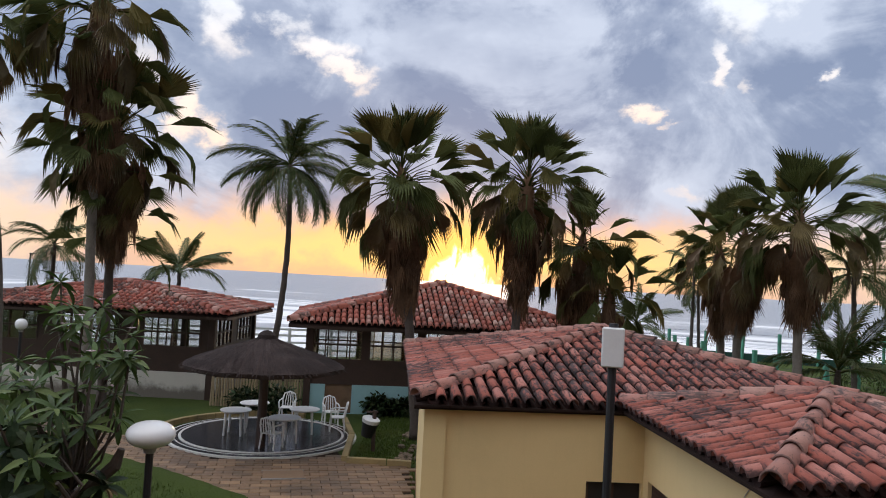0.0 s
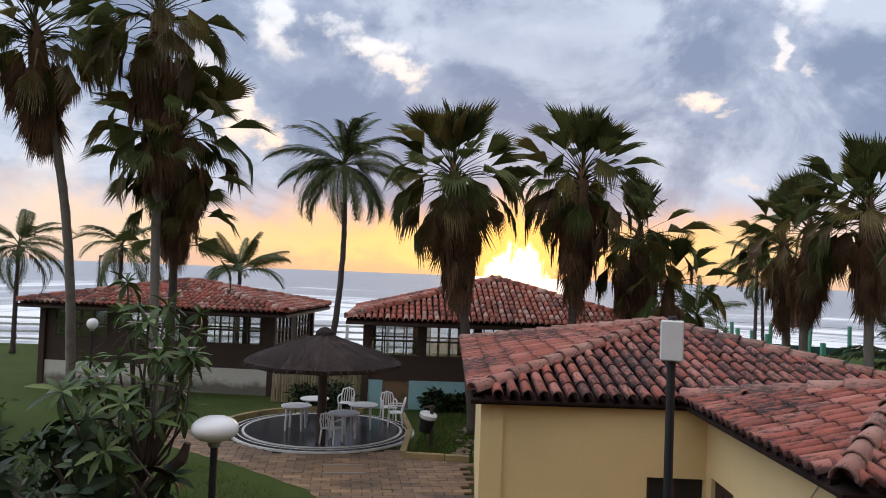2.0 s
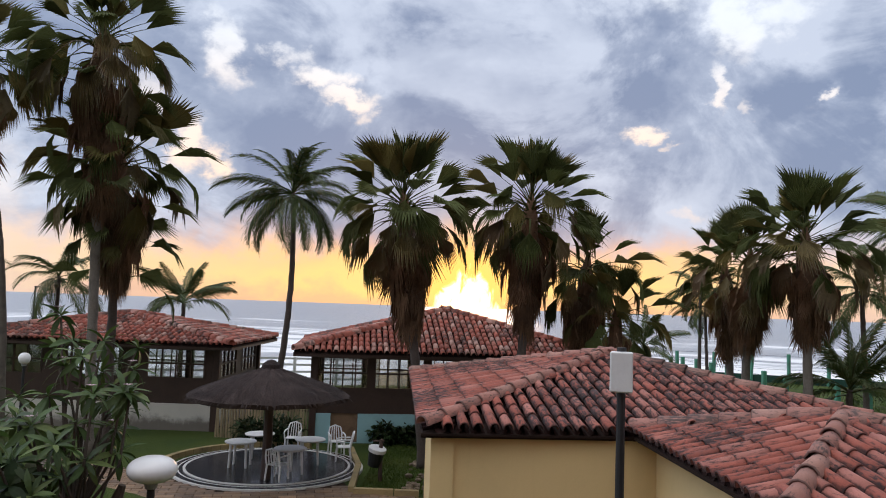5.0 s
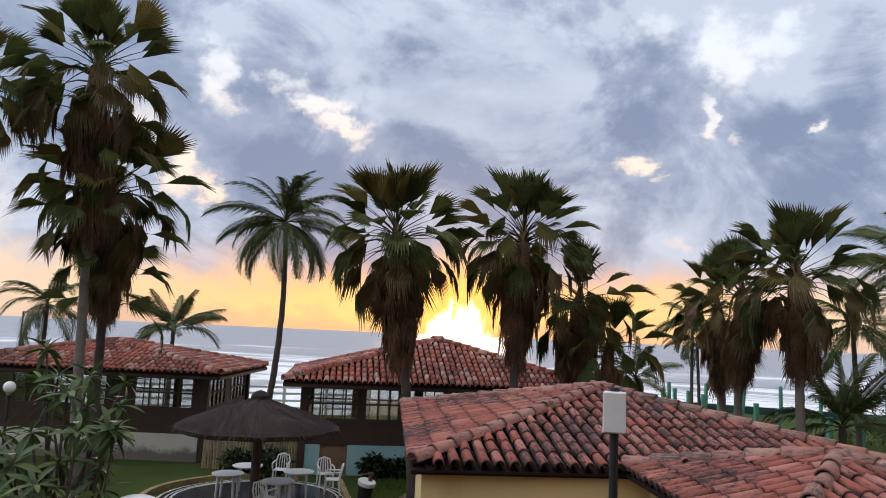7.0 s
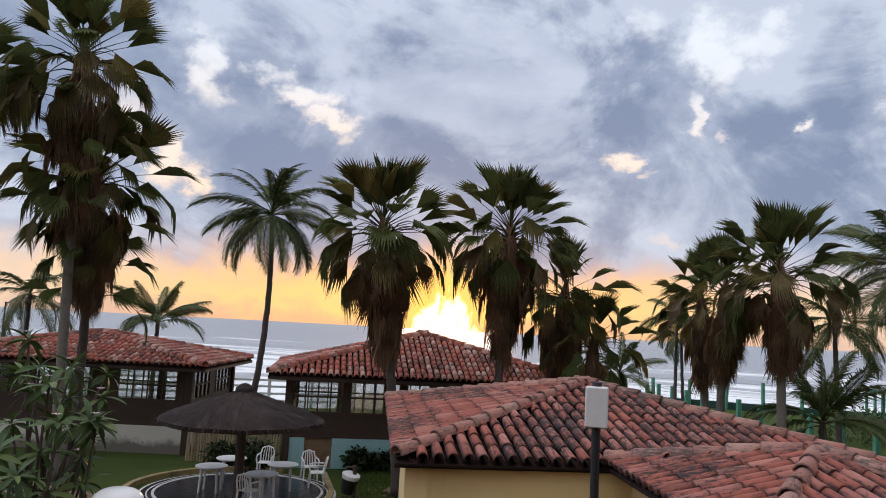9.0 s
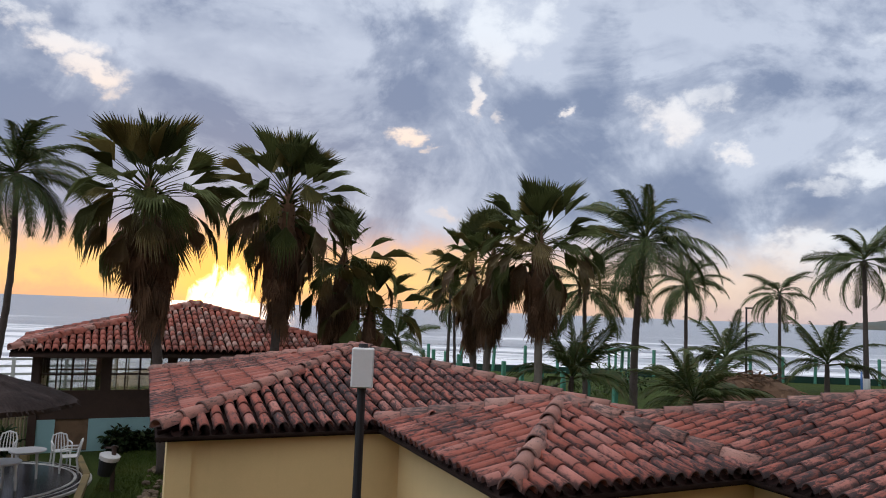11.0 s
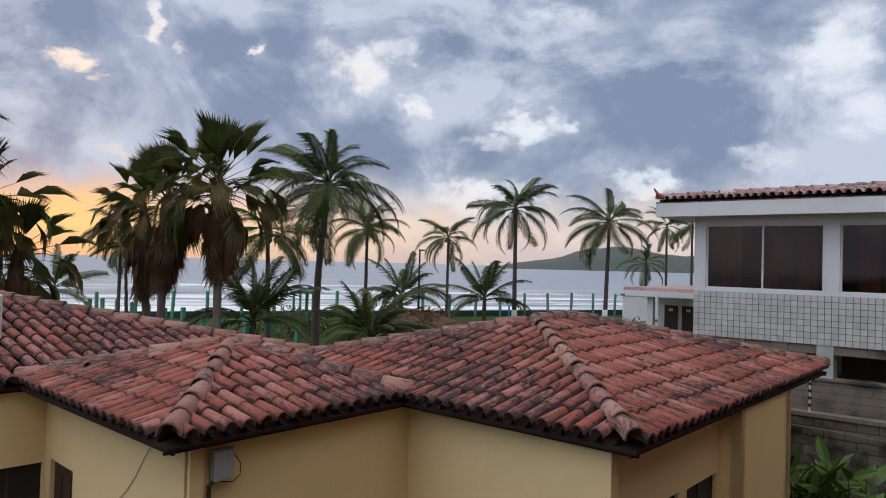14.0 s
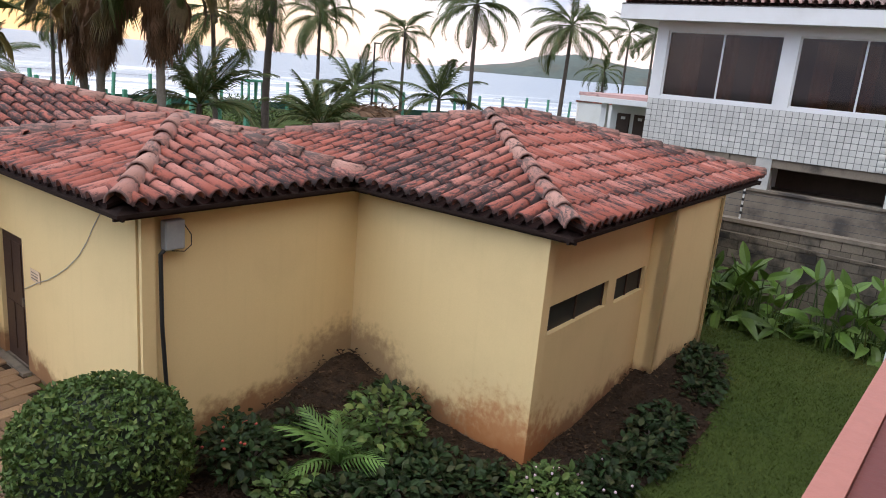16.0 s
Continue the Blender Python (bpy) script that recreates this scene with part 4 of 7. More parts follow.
RP = random.Random(21)
FAN_UP = [fan_leaf_mesh("leaf", 0.7, 1.2, radians(s), 24, f, d, M["fan"], RP, 0.30) for f, d, s in ((0.35, 0.02, 50), (0.6, 0.08, 45), (0.8, 0.15, 42))]
FAN_OUT = [fan_leaf_mesh("leaf", 1.3, 1.2, radians(s), 18, f, d, M["fan"], RP, 0.32) for f, d, s in ((0.9, 0.12, 42), (1.1, 0.28, 38), (1.0, 0.45, 36), (0.8, 0.62, 40))]
HANG = [[hang_leaf_mesh("leaf", r, d, ln, radians(s), 16, M[m], RP, o) for d, r, ln, s, o in ((-0.3, 1.5, 1.2, 40, 0.65), (0.0, 1.45, 1.25, 38, 0.5), (0.35, 1.3, 1.3, 38, 0.35), (0.6, 1.0, 1.35, 36, 0.2))] for m in ("fan", "fan_old")]
FAN_DEAD = [hang_leaf_mesh("dead_leaf", 0.5, d, ln, radians(s), 12, M["dead"], RP, 0.12) for d, ln, s in ((0.15, 1.3, 34), (0.3, 1.15, 26), (0.05, 1.25, 42))]
FROND = [frond_mesh("frond", 3.7, d, 0.86, M["coco"], RP, 60, 0.027) for d in (1.2, 1.4, 1.6, 1.9)]
FROND_YOUNG = [frond_mesh("frond", 3.2, d, 0.85, M["coco"], RP, 48, 0.030) for d in (0.5, 1.0, 1.6)]


def trunk_mesh(base, top, r0, r1, bend, rng, n=16):
    base, top = Vector(base), Vector(top)
    bm = bmesh.new()
    pts, rad = [], []
    side = Vector((bend[0], bend[1], 0))
    for k in range(n * 2 + 1):
        f = k / (n * 2)
        pts.append(base.lerp(top, f) + side * math.sin(pi * f) + Vector((rng.gauss(0, 0.006), rng.gauss(0, 0.006), 0)))
        rad.append((r0 + (r1 - r0) * f) * (1.0 + 0.35 * max(0, 0.08 - f) / 0.08) * (1.05 if k % 2 else 0.98))
    tube(bm, pts, rad, 9)
    return bm


def fan_palm(base, crown, size, skirt, seed, bark, label, live=70, dead=56, bend=(0, 0), mid=0):
    rng = random.Random(seed)
    palm = thing("fan_palm", Matrix.Translation((*base, 0)), label, "palm tree", "fan palms round the lawn")
    c = Vector(crown)
    wpart("trunk", trunk_mesh((*base, 0), c - Vector((0, 0, 0.1)), 0.15, 0.12, bend, rng), bark, palm, smooth=True)
    axis = (c - Vector((*base, 0))).normalized()
    wpart("crown_fibre", tube(bmesh.new(), [c - axis * (skirt * 0.75), c - axis * 1.6 * size, c - axis * 0.5, c + axis * 0.25], [0.16, 0.30 * size, 0.24 * size, 0.05], 9), M["dead"], palm, "brown fibre round the crown")
    for k in range(live):
        f = k / (live - 1)
        az = k * 137.5 + rng.gauss(0, 14)
        at = c + axis * (0.15 - 0.95 * f * size)
        sc = size * rng.uniform(0.82, 1.1)
        turn = Matrix.Translation(at) @ pose(0, 0, 0, 0, 0, az)
        if f < 0.2:
            m = turn @ pose(0, 0, 0, 88 - 120 * f + rng.gauss(0, 4), rng.gauss(0, 16), 0)
            me = FAN_UP[int(rng.random() * 3)]
        elif f < 0.56:
            g = (f - 0.2) / 0.36
            m = turn @ pose(0, 0, 0, 54 - 58 * g + rng.gauss(0, 6), rng.gauss(0, 14), 0)
            me = FAN_OUT[min(3, int(g * 3.0 + rng.random() * 1.2))]
        else:
            g = (f - 0.56) / 0.44
            me = HANG[1 if rng.random() < g * 0.8 else 0][min(3, int(g * 3.2 + rng.random() * 0.9))]
            m = turn @ pose(0, 0, 0, rng.gauss(0, 9), rng.gauss(0, 10), rng.gauss(0, 18))
        wshare("leaf", me, palm, m @ Matrix.Diagonal((sc, sc, sc, 1)))
    # older green fans still held out below the crown
    for k in range(mid):
        f = (k + 0.5) / mid
        at = c + axis * (-0.9 * size - f * (skirt * 0.62))
        sc = size * rng.uniform(0.7, 0.95)
        m = Matrix.Translation(at) @ pose(0, 0, 0, 0, 0, k * 137.5 + rng.gauss(0, 15)) @ pose(0, 0, 0, rng.uniform(-22, 22), rng.gauss(0, 18), 0)
        wshare("leaf", (FAN_OUT[2 + k % 2] if k % 3 else HANG[0][k % 2]), palm, m @ Matrix.Diagonal((sc, sc, sc, 1)))
    for k in range(dead):
        f = (k + 0.5) / dead
        az = k * 137.5 + rng.gauss(0, 20)
        at = c + axis * (-0.75 * size - f * (skirt - 2.1 * size))
        sc = size * rng.uniform(0.85, 1.15) * (1.05 - 0.2 * f)
        wide = (1.1 - 0.75 * f ** 1.3) * rng.uniform(0.75, 1.2)
        wshare("dead_leaf", FAN_DEAD[k % 3], palm, Matrix.Translation(at) @ pose(0, 0, 0, 0, 0, az) @ pose(0, 0, 0, rng.gauss(0, 5), rng.gauss(0, 10), rng.gauss(0, 25)) @ Matrix.Diagonal((sc, sc * wide, sc, 1)))
    return palm


NUT = bmesh.new()
bmesh.ops.create_icosphere(NUT, subdivisions=1, radius=0.12)
NUT_ME = bpy.data.meshes.new("coconut")
NUT.to_mesh(NUT_ME)
NUT.free()
NUT_ME.materials.append(M["husk"])
NUT_ME.shade_smooth()


def coco_palm(base, crown, size, seed, label, count=24, nuts=7, bend=(0, 0), young=False, wind=(0, 0), limed=0.0):
    rng = random.Random(seed)
    palm = thing("coconut_palm", Matrix.Translation((*base, 0)), label, "palm tree", "coconut palms by the shore")
    c = Vector(crown)
    wpart("trunk", trunk_mesh((*base, 0), c, 0.15 * max(0.7, size), 0.10 * max(0.7, size), bend, rng), M["bark_dark"], palm, smooth=True)
    if limed:
        r = 0.16 * max(0.7, size)
        wpart("limed_foot", tube(bmesh.new(), [(*base, 0.0), (*base, limed * 0.6), (*base, limed)], [r * 1.4, r * 1.12, r * 1.08], 10), M["white"], palm, "white lime wash", True)
    for k in range(count):
        f = k / (count - 1)
        el = ((84 if young else 80) - (70 if young else 104) * f ** 0.85) + rng.gauss(0, 8)
        az = k * 137.5 + rng.gauss(0, 28)
        ms = FROND_YOUNG if young else FROND
        me = ms[min(len(ms) - 1, int(f * (len(ms) - 0.6) + rng.random() * 0.9))]
        sc = size * rng.uniform(0.82, 1.05) * (0.78 + 0.22 * min(1, f * 3))
        q = Matrix.Translation(c + Vector((0, 0, 0.12 - 0.25 * f))) @ pose(0, 0, 0, wind[1] * 1.0, wind[0], 0) @ pose(0, 0, 0, 0, 0, az) @ pose(0, 0, 0, el, rng.gauss(0, 22), 0)
        wshare("frond", me, palm, q @ Matrix.Diagonal((sc, sc, sc, 1)))
    for k in range(nuts):
        a = k * 2.4
        q = Matrix.Translation(c + Vector((0.2 * math.cos(a), 0.2 * math.sin(a), -0.22 - 0.12 * (k % 3))) * 1.0)
        wshare("coconut", NUT_ME, palm, q @ Matrix.Diagonal((1, 1, 1.25, 1)))
    return palm


tall = "tall fan palm with dark green pleated leaves and a brown skirt"
fan_palm((-13.5, 22.3), (-14.3, 20.7, 11.9), 1.05, 4.6, 31, M["bark"], "leaning fan palm with dark pleated leaves and a lime-washed foot", bend=(0.45, 0))
fan_palm((-10.45, 21.7), (-10.75, 21.4, 12.75), 1.12, 6.6, 32, M["bark"], tall, live=58, dead=70, mid=22)
fan_palm((-10.6, 23.1), (-10.65, 22.9, 9.3), 1.15, 5.2, 33, M["bark_dark"], tall, live=58, dead=70, mid=16)
fan_palm((-0.55, 21.9), (-1.45, 21.9, 8.05), 1.06, 5.0, 34, M["bark_dark"], tall)
fan_palm((2.25, 22.9), (2.55, 22.9, 8.28), 1.04, 5.0, 35, M["bark_dark"], tall)
fan_palm((4.1, 24.2), (4.6, 24.0, 6.5), 0.95, 4.2, 36, M["bark"], "shorter fan palm with dark pleated leaves and a brown skirt", live=44)
fan_palm((5.3, 23.6), (5.5, 23.6, 4.9), 0.85, 3.0, 37, M["bark"], "shorter fan palm with dark pleated leaves and a brown skirt", live=30, dead=24)
fan_palm((11.2, 22.6), (11.0, 22.4, 7.45), 1.0, 4.1, 38, M["bark"], tall)
fan_palm((10.1, 24.9), (10.3, 24.8, 6.95), 0.95, 4.0, 39, M["bark"], tall, live=40)
fan_palm((10.4, 26.4), (10.05, 26.4, 6.6), 0.9, 3.9, 40, M["bark"], tall, live=30)
slim = "slim coconut palm with arching green fronds"
coco_palm((-8.15, 35.1), (-7.75, 35.1, 10.05), 1.1, 51, slim + " behind the chalets", count=34, bend=(0.3, 0), wind=(-5, 0))
coco_palm((-13.0, 35.7), (-13.0, 35.7, 4.6), 0.9, 52, "young coconut palm behind the chalet roof", count=18, nuts=0, young=True)
coco_palm((-24.0, 34.5), (-24.0, 34.5, 5.4), 0.85, 53, slim, count=20)
coco_palm((-19.0, 35.2), (-19.0, 35.2, 5.6), 0.85, 54, slim, count=18, nuts=3)
coco_palm((8.9, 32.9), (8.9, 32.9, 3.4), 0.72, 55, "young coconut palm behind the fan palms", count=16, nuts=0, young=True)
coco_palm((13.7, 39.6), (13.76, 39.6, 6.3), 0.72, 56, slim, count=20, nuts=3)
coco_palm((14.35, 40.0), (14.15, 40.0, 5.3), 0.6, 57, slim, count=16, nuts=3)
coco_palm((12.95, 23.7), (13.05, 23.7, 2.6), 0.92, 58, "young coconut palm with long upright fronds", count=20, nuts=0, young=True)
coco_palm((19.7, 29.9), (20.25, 29.9, 8.5), 1.32, 59, slim + " and a cluster of nuts", count=34, nuts=12, bend=(-0.2, 0), wind=(-3, 0))
coco_palm((28.9, 38.3), (28.9, 38.3, 7.0), 0.9, 60, slim, count=22)
coco_palm((33.9, 40.7), (33.9, 40.7, 2.3), 1.3, 61, "young coconut palm with long upright fronds", count=16, nuts=0, young=True)
coco_palm((42.2, 44.7), (42.2, 44.7, 7.0), 0.95, 62, slim, count=20, nuts=4)
coco_palm((41.6, 39.7), (41.6, 39.7, 2.1), 1.34, 63, "young coconut palm with long upright fronds", count=16, nuts=0, young=True)
coco_palm((42.9, 37.7), (42.8, 37.7, 9.3), 1.25, 64, slim + " and a lime-washed foot", count=26, limed=1.3)
coco_palm((51.0, 34.9), (51.4, 34.9, 8.6), 1.3, 65, slim + " and a lime-washed foot", count=26, limed=1.3)
coco_palm((59.4, 36.3), (59.4, 36.3, 5.3), 0.85, 66, slim, count=16, nuts=0)
coco_palm((53.3, 30.7), (53.3, 30.7, 8.3), 0.78, 67, slim, count=18, nuts=0)
coco_palm((52.2, 27.9), (52.2, 27.9, 8.1), 0.78, 68, slim, count=18, nuts=0)
coco_palm((16.9, 29.4), (16.7, 29.4, 6.1), 0.85, 69, slim, count=20, nuts=4)
coco_palm((18.5, 23.9), (18.5, 23.9, 1.7), 0.92, 70, "young bushy palm at the edge of the lawn", count=30, nuts=0, young=True)


# ---- white neighbour house ----
def house_tiles_material():
    return material("grey_wall_tile", (0.49, 0.48, 0.44), 0.4, (30, 0.10), (2, 0.15), bump=0.0, vary=0.10)


M["wtile"] = house_tiles_material()
M["tile_house"] = clay("pale_clay_tile", (0.38, 0.22, 0.20), (0.62, 0.50, 0.46), (0.10, 0.07, 0.06), 6.0, 0.4)
M["grout"] = material("dark_grout", (0.13, 0.135, 0.13), 0.9, (40, 0.2), (3, 0.2), bump=0.0)
M["curtain"] = material("brown_curtain", (0.55, 0.36, 0.25), 0.9, (10, 0.2), (2, 0.2), bump=0.0)
# room walls coloured dark for the shade behind windows and openings
M["interior"] = material("unlit_room_shade", (0.10, 0.07, 0.05), 0.9, (10, 0.2), (1, 0.2), bump=0.0)


def build_neighbour():
    house = thing("house", Matrix.Translation(W(22, 2)), "white two-storey house with tinted windows and grey wall tiles", "building")
    U, V0, V1 = 19.2, 7.0, -6.0
    wins = [(6.7, 3.92), (3.58, 0.8), (0.46, -2.32), (-2.66, -5.4)]

    def run(u, va, vb, z0, z1, thick, holes=(), mat=M["white"], name="wall", label="", par=house):
        return wpart(name, wall_mesh(bmesh.new(), L2(u, va), L2(u, vb), z0, z1, thick, holes), mat, par, label)
    # the run goes towards smaller v, so the wall thickens towards +u
    run(U, V0, V1, 4.26, 6.28, 0.2, [(V0 - a, V0 - b, 4.34, 5.97) for a, b in wins])
    band = run(U + 0.01, V0, V1, 3.10, 4.26, 0.2, (), M["grout"], "tile_band", "grey square wall tiles in dark joints")
    me_bm = block((0.012, 0.136, 0.136), Matrix(), 0.003)
    me = bpy.data.meshes.new("wall_tile")
    me_bm.to_mesh(me)
    me_bm.free()
    me.materials.append(M["wtile"])
    spots = []
    for i in range(int((V0 - V1) / 0.148)):
        for j in range(8):
            spots.append(Matrix.Translation(W(U + 0.002, V0 - 0.07 - i * 0.1485, 3.172 + j * 0.1455)) @ BUILDING @ Matrix.Diagonal((1, 1, 0.99, 1)))
    PIECES.append((band, me, spots[:296], "wall_tile"))
    joined("wall_tiles", me, spots[296:], M["wtile"], band, "grey wall tiles")
    for a, b in wins:
        w = run(U + 0.09, a, b, 4.34, 5.97, 0.012, (), DARK_GLASS, "window", "brown tinted sliding window")
        w.visible_shadow = False
        mid = (a + b) / 2
        for v in (a, mid + 0.02, b + 0.04):
            run(U + 0.06, v, v - 0.04, 4.34, 5.97, 0.04, (), M["white"], "window_frame", par=w)
        run(U + 0.06, a, b, 4.34, 4.38, 0.04, (), M["white"], "window_sill", par=w)
        run(U + 0.06, a, b, 5.93, 5.97, 0.04, (), M["white"], "window_frame", par=w)
        # curtains seen faintly behind the glass
        for k in range(3):
            v = a - 0.3 - k * 0.9
            bm = bmesh.new()
            vs = [(W(U + 0.55 + 0.04 * math.sin(i * 1.9), v - i * 0.05)) for i in range(10)]
            for p, q in zip(vs, vs[1:]):
                bm.faces.new([bm.verts.new((p.x, p.y, 4.0)), bm.verts.new((q.x, q.y, 4.0)), bm.verts.new((q.x, q.y, 5.9)), bm.verts.new((p.x, p.y, 5.9))])
            wpart("curtain", bm, M["curtain"], w)
    # side walls, back, floors
    wpart("wall", wall_mesh(bmesh.new(), L2(26.5, V0 - 0.002), L2(U + 0.2, V0 - 0.002), 3.10, 6.28, 0.2), M["white"], house)
    wpart("wall", wall_mesh(bmesh.new(), L2(U + 0.2, V1), L2(26.5, V1), 0, 6.28, 0.2), M["white"], house)
    wpart("wall", wall_mesh(bmesh.new(), L2(26.5, V1), L2(26.5, V0), 0, 6.28, 0.2), M["white"], house)
    for z in (2.89, 6.24):
        wpart("floor_slab", prism(bmesh.new(), [L2(U + 0.05, V0 - 0.05), L2(U + 0.05, V1 + 0.05), L2(26.4, V1 + 0.05), L2(26.4, V0 - 0.05)], z, z + 0.2), M["concrete"] if z < 3 else M["white"], house)
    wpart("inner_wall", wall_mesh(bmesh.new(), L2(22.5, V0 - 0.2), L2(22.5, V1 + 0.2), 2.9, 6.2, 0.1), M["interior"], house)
    # ground floor: piers and dark openings over a plinth
    run(U, V0, V1, 0.0, 2.30, 0.2, (), M["concrete"], "plinth", "stained concrete plinth")
    wpart("inner_wall", wall_mesh(bmesh.new(), L2(21.2, V0), L2(21.2, 3.9), 0, 2.89, 0.1), M["white"], house)
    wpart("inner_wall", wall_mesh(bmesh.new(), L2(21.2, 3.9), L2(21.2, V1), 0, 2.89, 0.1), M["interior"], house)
    wpart("floor_slab", prism(bmesh.new(), [L2(U + 0.2, V0), L2(U + 0.2, V1), L2(21.2, V1), L2(21.2, V0)], 2.14, 2.22), M["concrete"], house)
    for v in (6.75, 5.55):
        wpart("door", wall_mesh(bmesh.new(), L2(21.15, v), L2(21.15, v - 0.5), 2.22, 2.89, 0.04), M["wood"], house, "dark brown door")
    run(U - 0.05, V0, V1, 2.28, 2.34, 0.3, (), M["concrete"], "ledge", "grey concrete ledge")
    for v in (7.0, 6.0, 5.0, 4.05, 1.2, -1.8):
        wd = 0.36 if v in (4.05, 1.2, -1.8) else 0.3
        run(U + 0.02, v, v - wd, 2.34, 3.10, 0.25, (), M["wtile"] if v < 4.5 else M["concrete"], "pier")
    # roof: white eave box, clay tiles
    o = 0.6
    ec = [W(U - o, V1 - o, 6.57), W(U - o, V0 + 0.82, 6.57), W(27.5, V0 + 0.82, 6.57), W(27.5, V1 - o, 6.57)]
    wpart("eave", prism(bmesh.new(), [tuple(p.xy) for p in ec], 6.17, 6.55), M["white"], house, "deep white eave")
    # corners run front left, front right, back right, back left as seen from the garden
    hip = Hip([W(U - o, V0 + 0.82, 6.57), W(U - o, V1 - o, 6.57), W(27.5, V1 - o, 6.57), W(27.5, V0 + 0.82, 6.57)], [W(23.1, 2.9, 7.15), W(23.1, -2.1, 7.15)])
    meshes = (barrel("tile", 0.5, 0.085, 0.07, 5, M["tile_house"]), barrel("pan", 0.5, 0.10, 0.09, 3, M["pan"], lift=-1.0), barrel("ridge_tile", 0.5, 0.12, 0.10, 5, M["tile_house"]))
    roof(house, [hip], meshes, 0.2, 0.40, 0.05, W(U - o, 5).xy, 250, 13, (M["fascia"], M["tile_house"], M["pan"]), skip=(1, 2))
    wpart("ridge_ornament", tube(bmesh.new(), [W(U - o + 0.05, V0 + 0.6, 6.66), W(U - o - 0.12, V0 + 0.72, 6.74), W(U - o - 0.2, V0 + 0.8, 6.9)], [0.06, 0.05, 0.02], 6), M["tile_far"], house)
    return house


build_neighbour()


def build_annex():
    a = thing("annex", Matrix.Translation(W(26.5, 9)), "low white annex with a tiled roof and two dark doors", "building")
    wpart("roof", prism(bmesh.new(), [L2(23.9, 11.2), L2(23.9, 7.1), L2(30.5, 7.1), L2(30.5, 11.2)], 3.84, 4.02), M["white"], a, "white flat roof edge")
    wpart("roof_tiles", prism(bmesh.new(), [L2(24.1, 11.35), L2(24.1, 7.1), L2(30.3, 7.1), L2(30.3, 11.35)], 4.024, 4.14), M["tile_house"], a, "faded clay tiles")
    wpart("wall", wall_mesh(bmesh.new(), L2(26.4, 11.05), L2(26.4, 7.1), 0, 3.84, 0.15), M["white"], a)
    wpart("wall", wall_mesh(bmesh.new(), L2(30, 11.05), L2(26.56, 11.05), 0, 3.84, 0.15), M["white"], a)
    for v in (10.4, 8.0):
        wpart("pier", block((0.2, 0.2, 3.84), Matrix.Translation(W(24.3, v, 1.92)) @ BUILDING), M["white"], a)
    for v in (10.78, 10.12):
        d = wpart("door", wall_mesh(bmesh.new(), L2(26.35, v), L2(26.35, v - 0.5), 1.1, 3.46, 0.04), M["wood"], a, "dark brown door")
        wpart("door_sign", block((0.01, 0.16, 0.1), Matrix.Translation(W(26.34, v - 0.25, 3.3)) @ BUILDING), M["white"], d, "small white plate")
        wpart("door_handle", block((0.05, 0.05, 0.12), Matrix.Translation(W(26.32, v - 0.44, 2.2))), M["concrete"], d)
    wpart("floor_slab", prism(bmesh.new(), [L2(24.0, 10.8), L2(24.0, 7.1), L2(30.4, 7.1), L2(30.4, 10.8)], 0, 1.1), M["concrete"], a)
    w = thing("garden_wall", Matrix.Translation(W(36, 15.5)), "peeling white garden wall by the shore", "wall", kind="structure")
    wpart("wall", wall_mesh(bmesh.new(), L2(34.6, 16.4), L2(37.5, 13.0), 0, 3.4, 0.2), M["white"], w)
    wpart("coping", wall_mesh(bmesh.new(), L2(34.5, 16.45), L2(37.55, 12.9), 3.4, 3.48, 0.28), M["tile_far"], w)


build_annex()


# ---- boundary wall between the gardens ----
def build_boundary():
    w = thing("boundary_wall", Matrix.Translation(W(17, 2)), "stained grey concrete block wall with wires on top", "wall", kind="structure")
    wpart("wall", wall_mesh(bmesh.new(), L2(17.0, 16), L2(17.0, -8), 0, 1.80, 0.2), M["mortar"], w)
    wpart("coping", wall_mesh(bmesh.new(), L2(16.95, 16), L2(16.95, -8), 1.80, 1.88, 0.3), M["concrete"], w)
    bm = block((0.03, 0.385, 0.185), Matrix(), 0.006)
    me = bpy.data.meshes.new("block")
    bm.to_mesh(me)
    bm.free()
    me.materials.append(M["block"])
    rng = random.Random(61)
    spots = [Matrix.Translation(W(16.995 + rng.gauss(0, 0.003), 9.0 - i * 0.4 - (0.2 if j % 2 else 0.0), 0.1 + j * 0.2)) @ BUILDING for i in range(32) for j in range(9)]
    PIECES.append((w, me, spots[:300], "block"))
    wpart("pipe", tube(bmesh.new(), [W(16.9, 6.5, 1.62), W(16.9, 3.4, 1.58), W(16.9, 1.8, 1.50), W(16.9, -3.0, 1.42)], 0.014, 7), M["concrete"], w, "grey pipe along the wall")
    for k in range(7):
        v = 13 - k * 3.1
        p = wpart("wire_post", tube(bmesh.new(), [W(17.1, v, 1.88), W(17.1, v, 2.57)], 0.02, 6), M["white"], w)
        for z in (2.02, 2.17, 2.32, 2.47):
            wpart("insulator", tube(bmesh.new(), [W(17.1, v, z - 0.03), W(17.1, v, z + 0.03)], 0.035, 6), M["black"], p)
    for z in (2.02, 2.17, 2.32, 2.47):
        wpart("wire", tube(bmesh.new(), [W(17.13, 13, z), W(17.13, 3.7, z - 0.02), W(17.13, -5.6, z)], 0.006, 4), M["black"], w)


build_boundary()


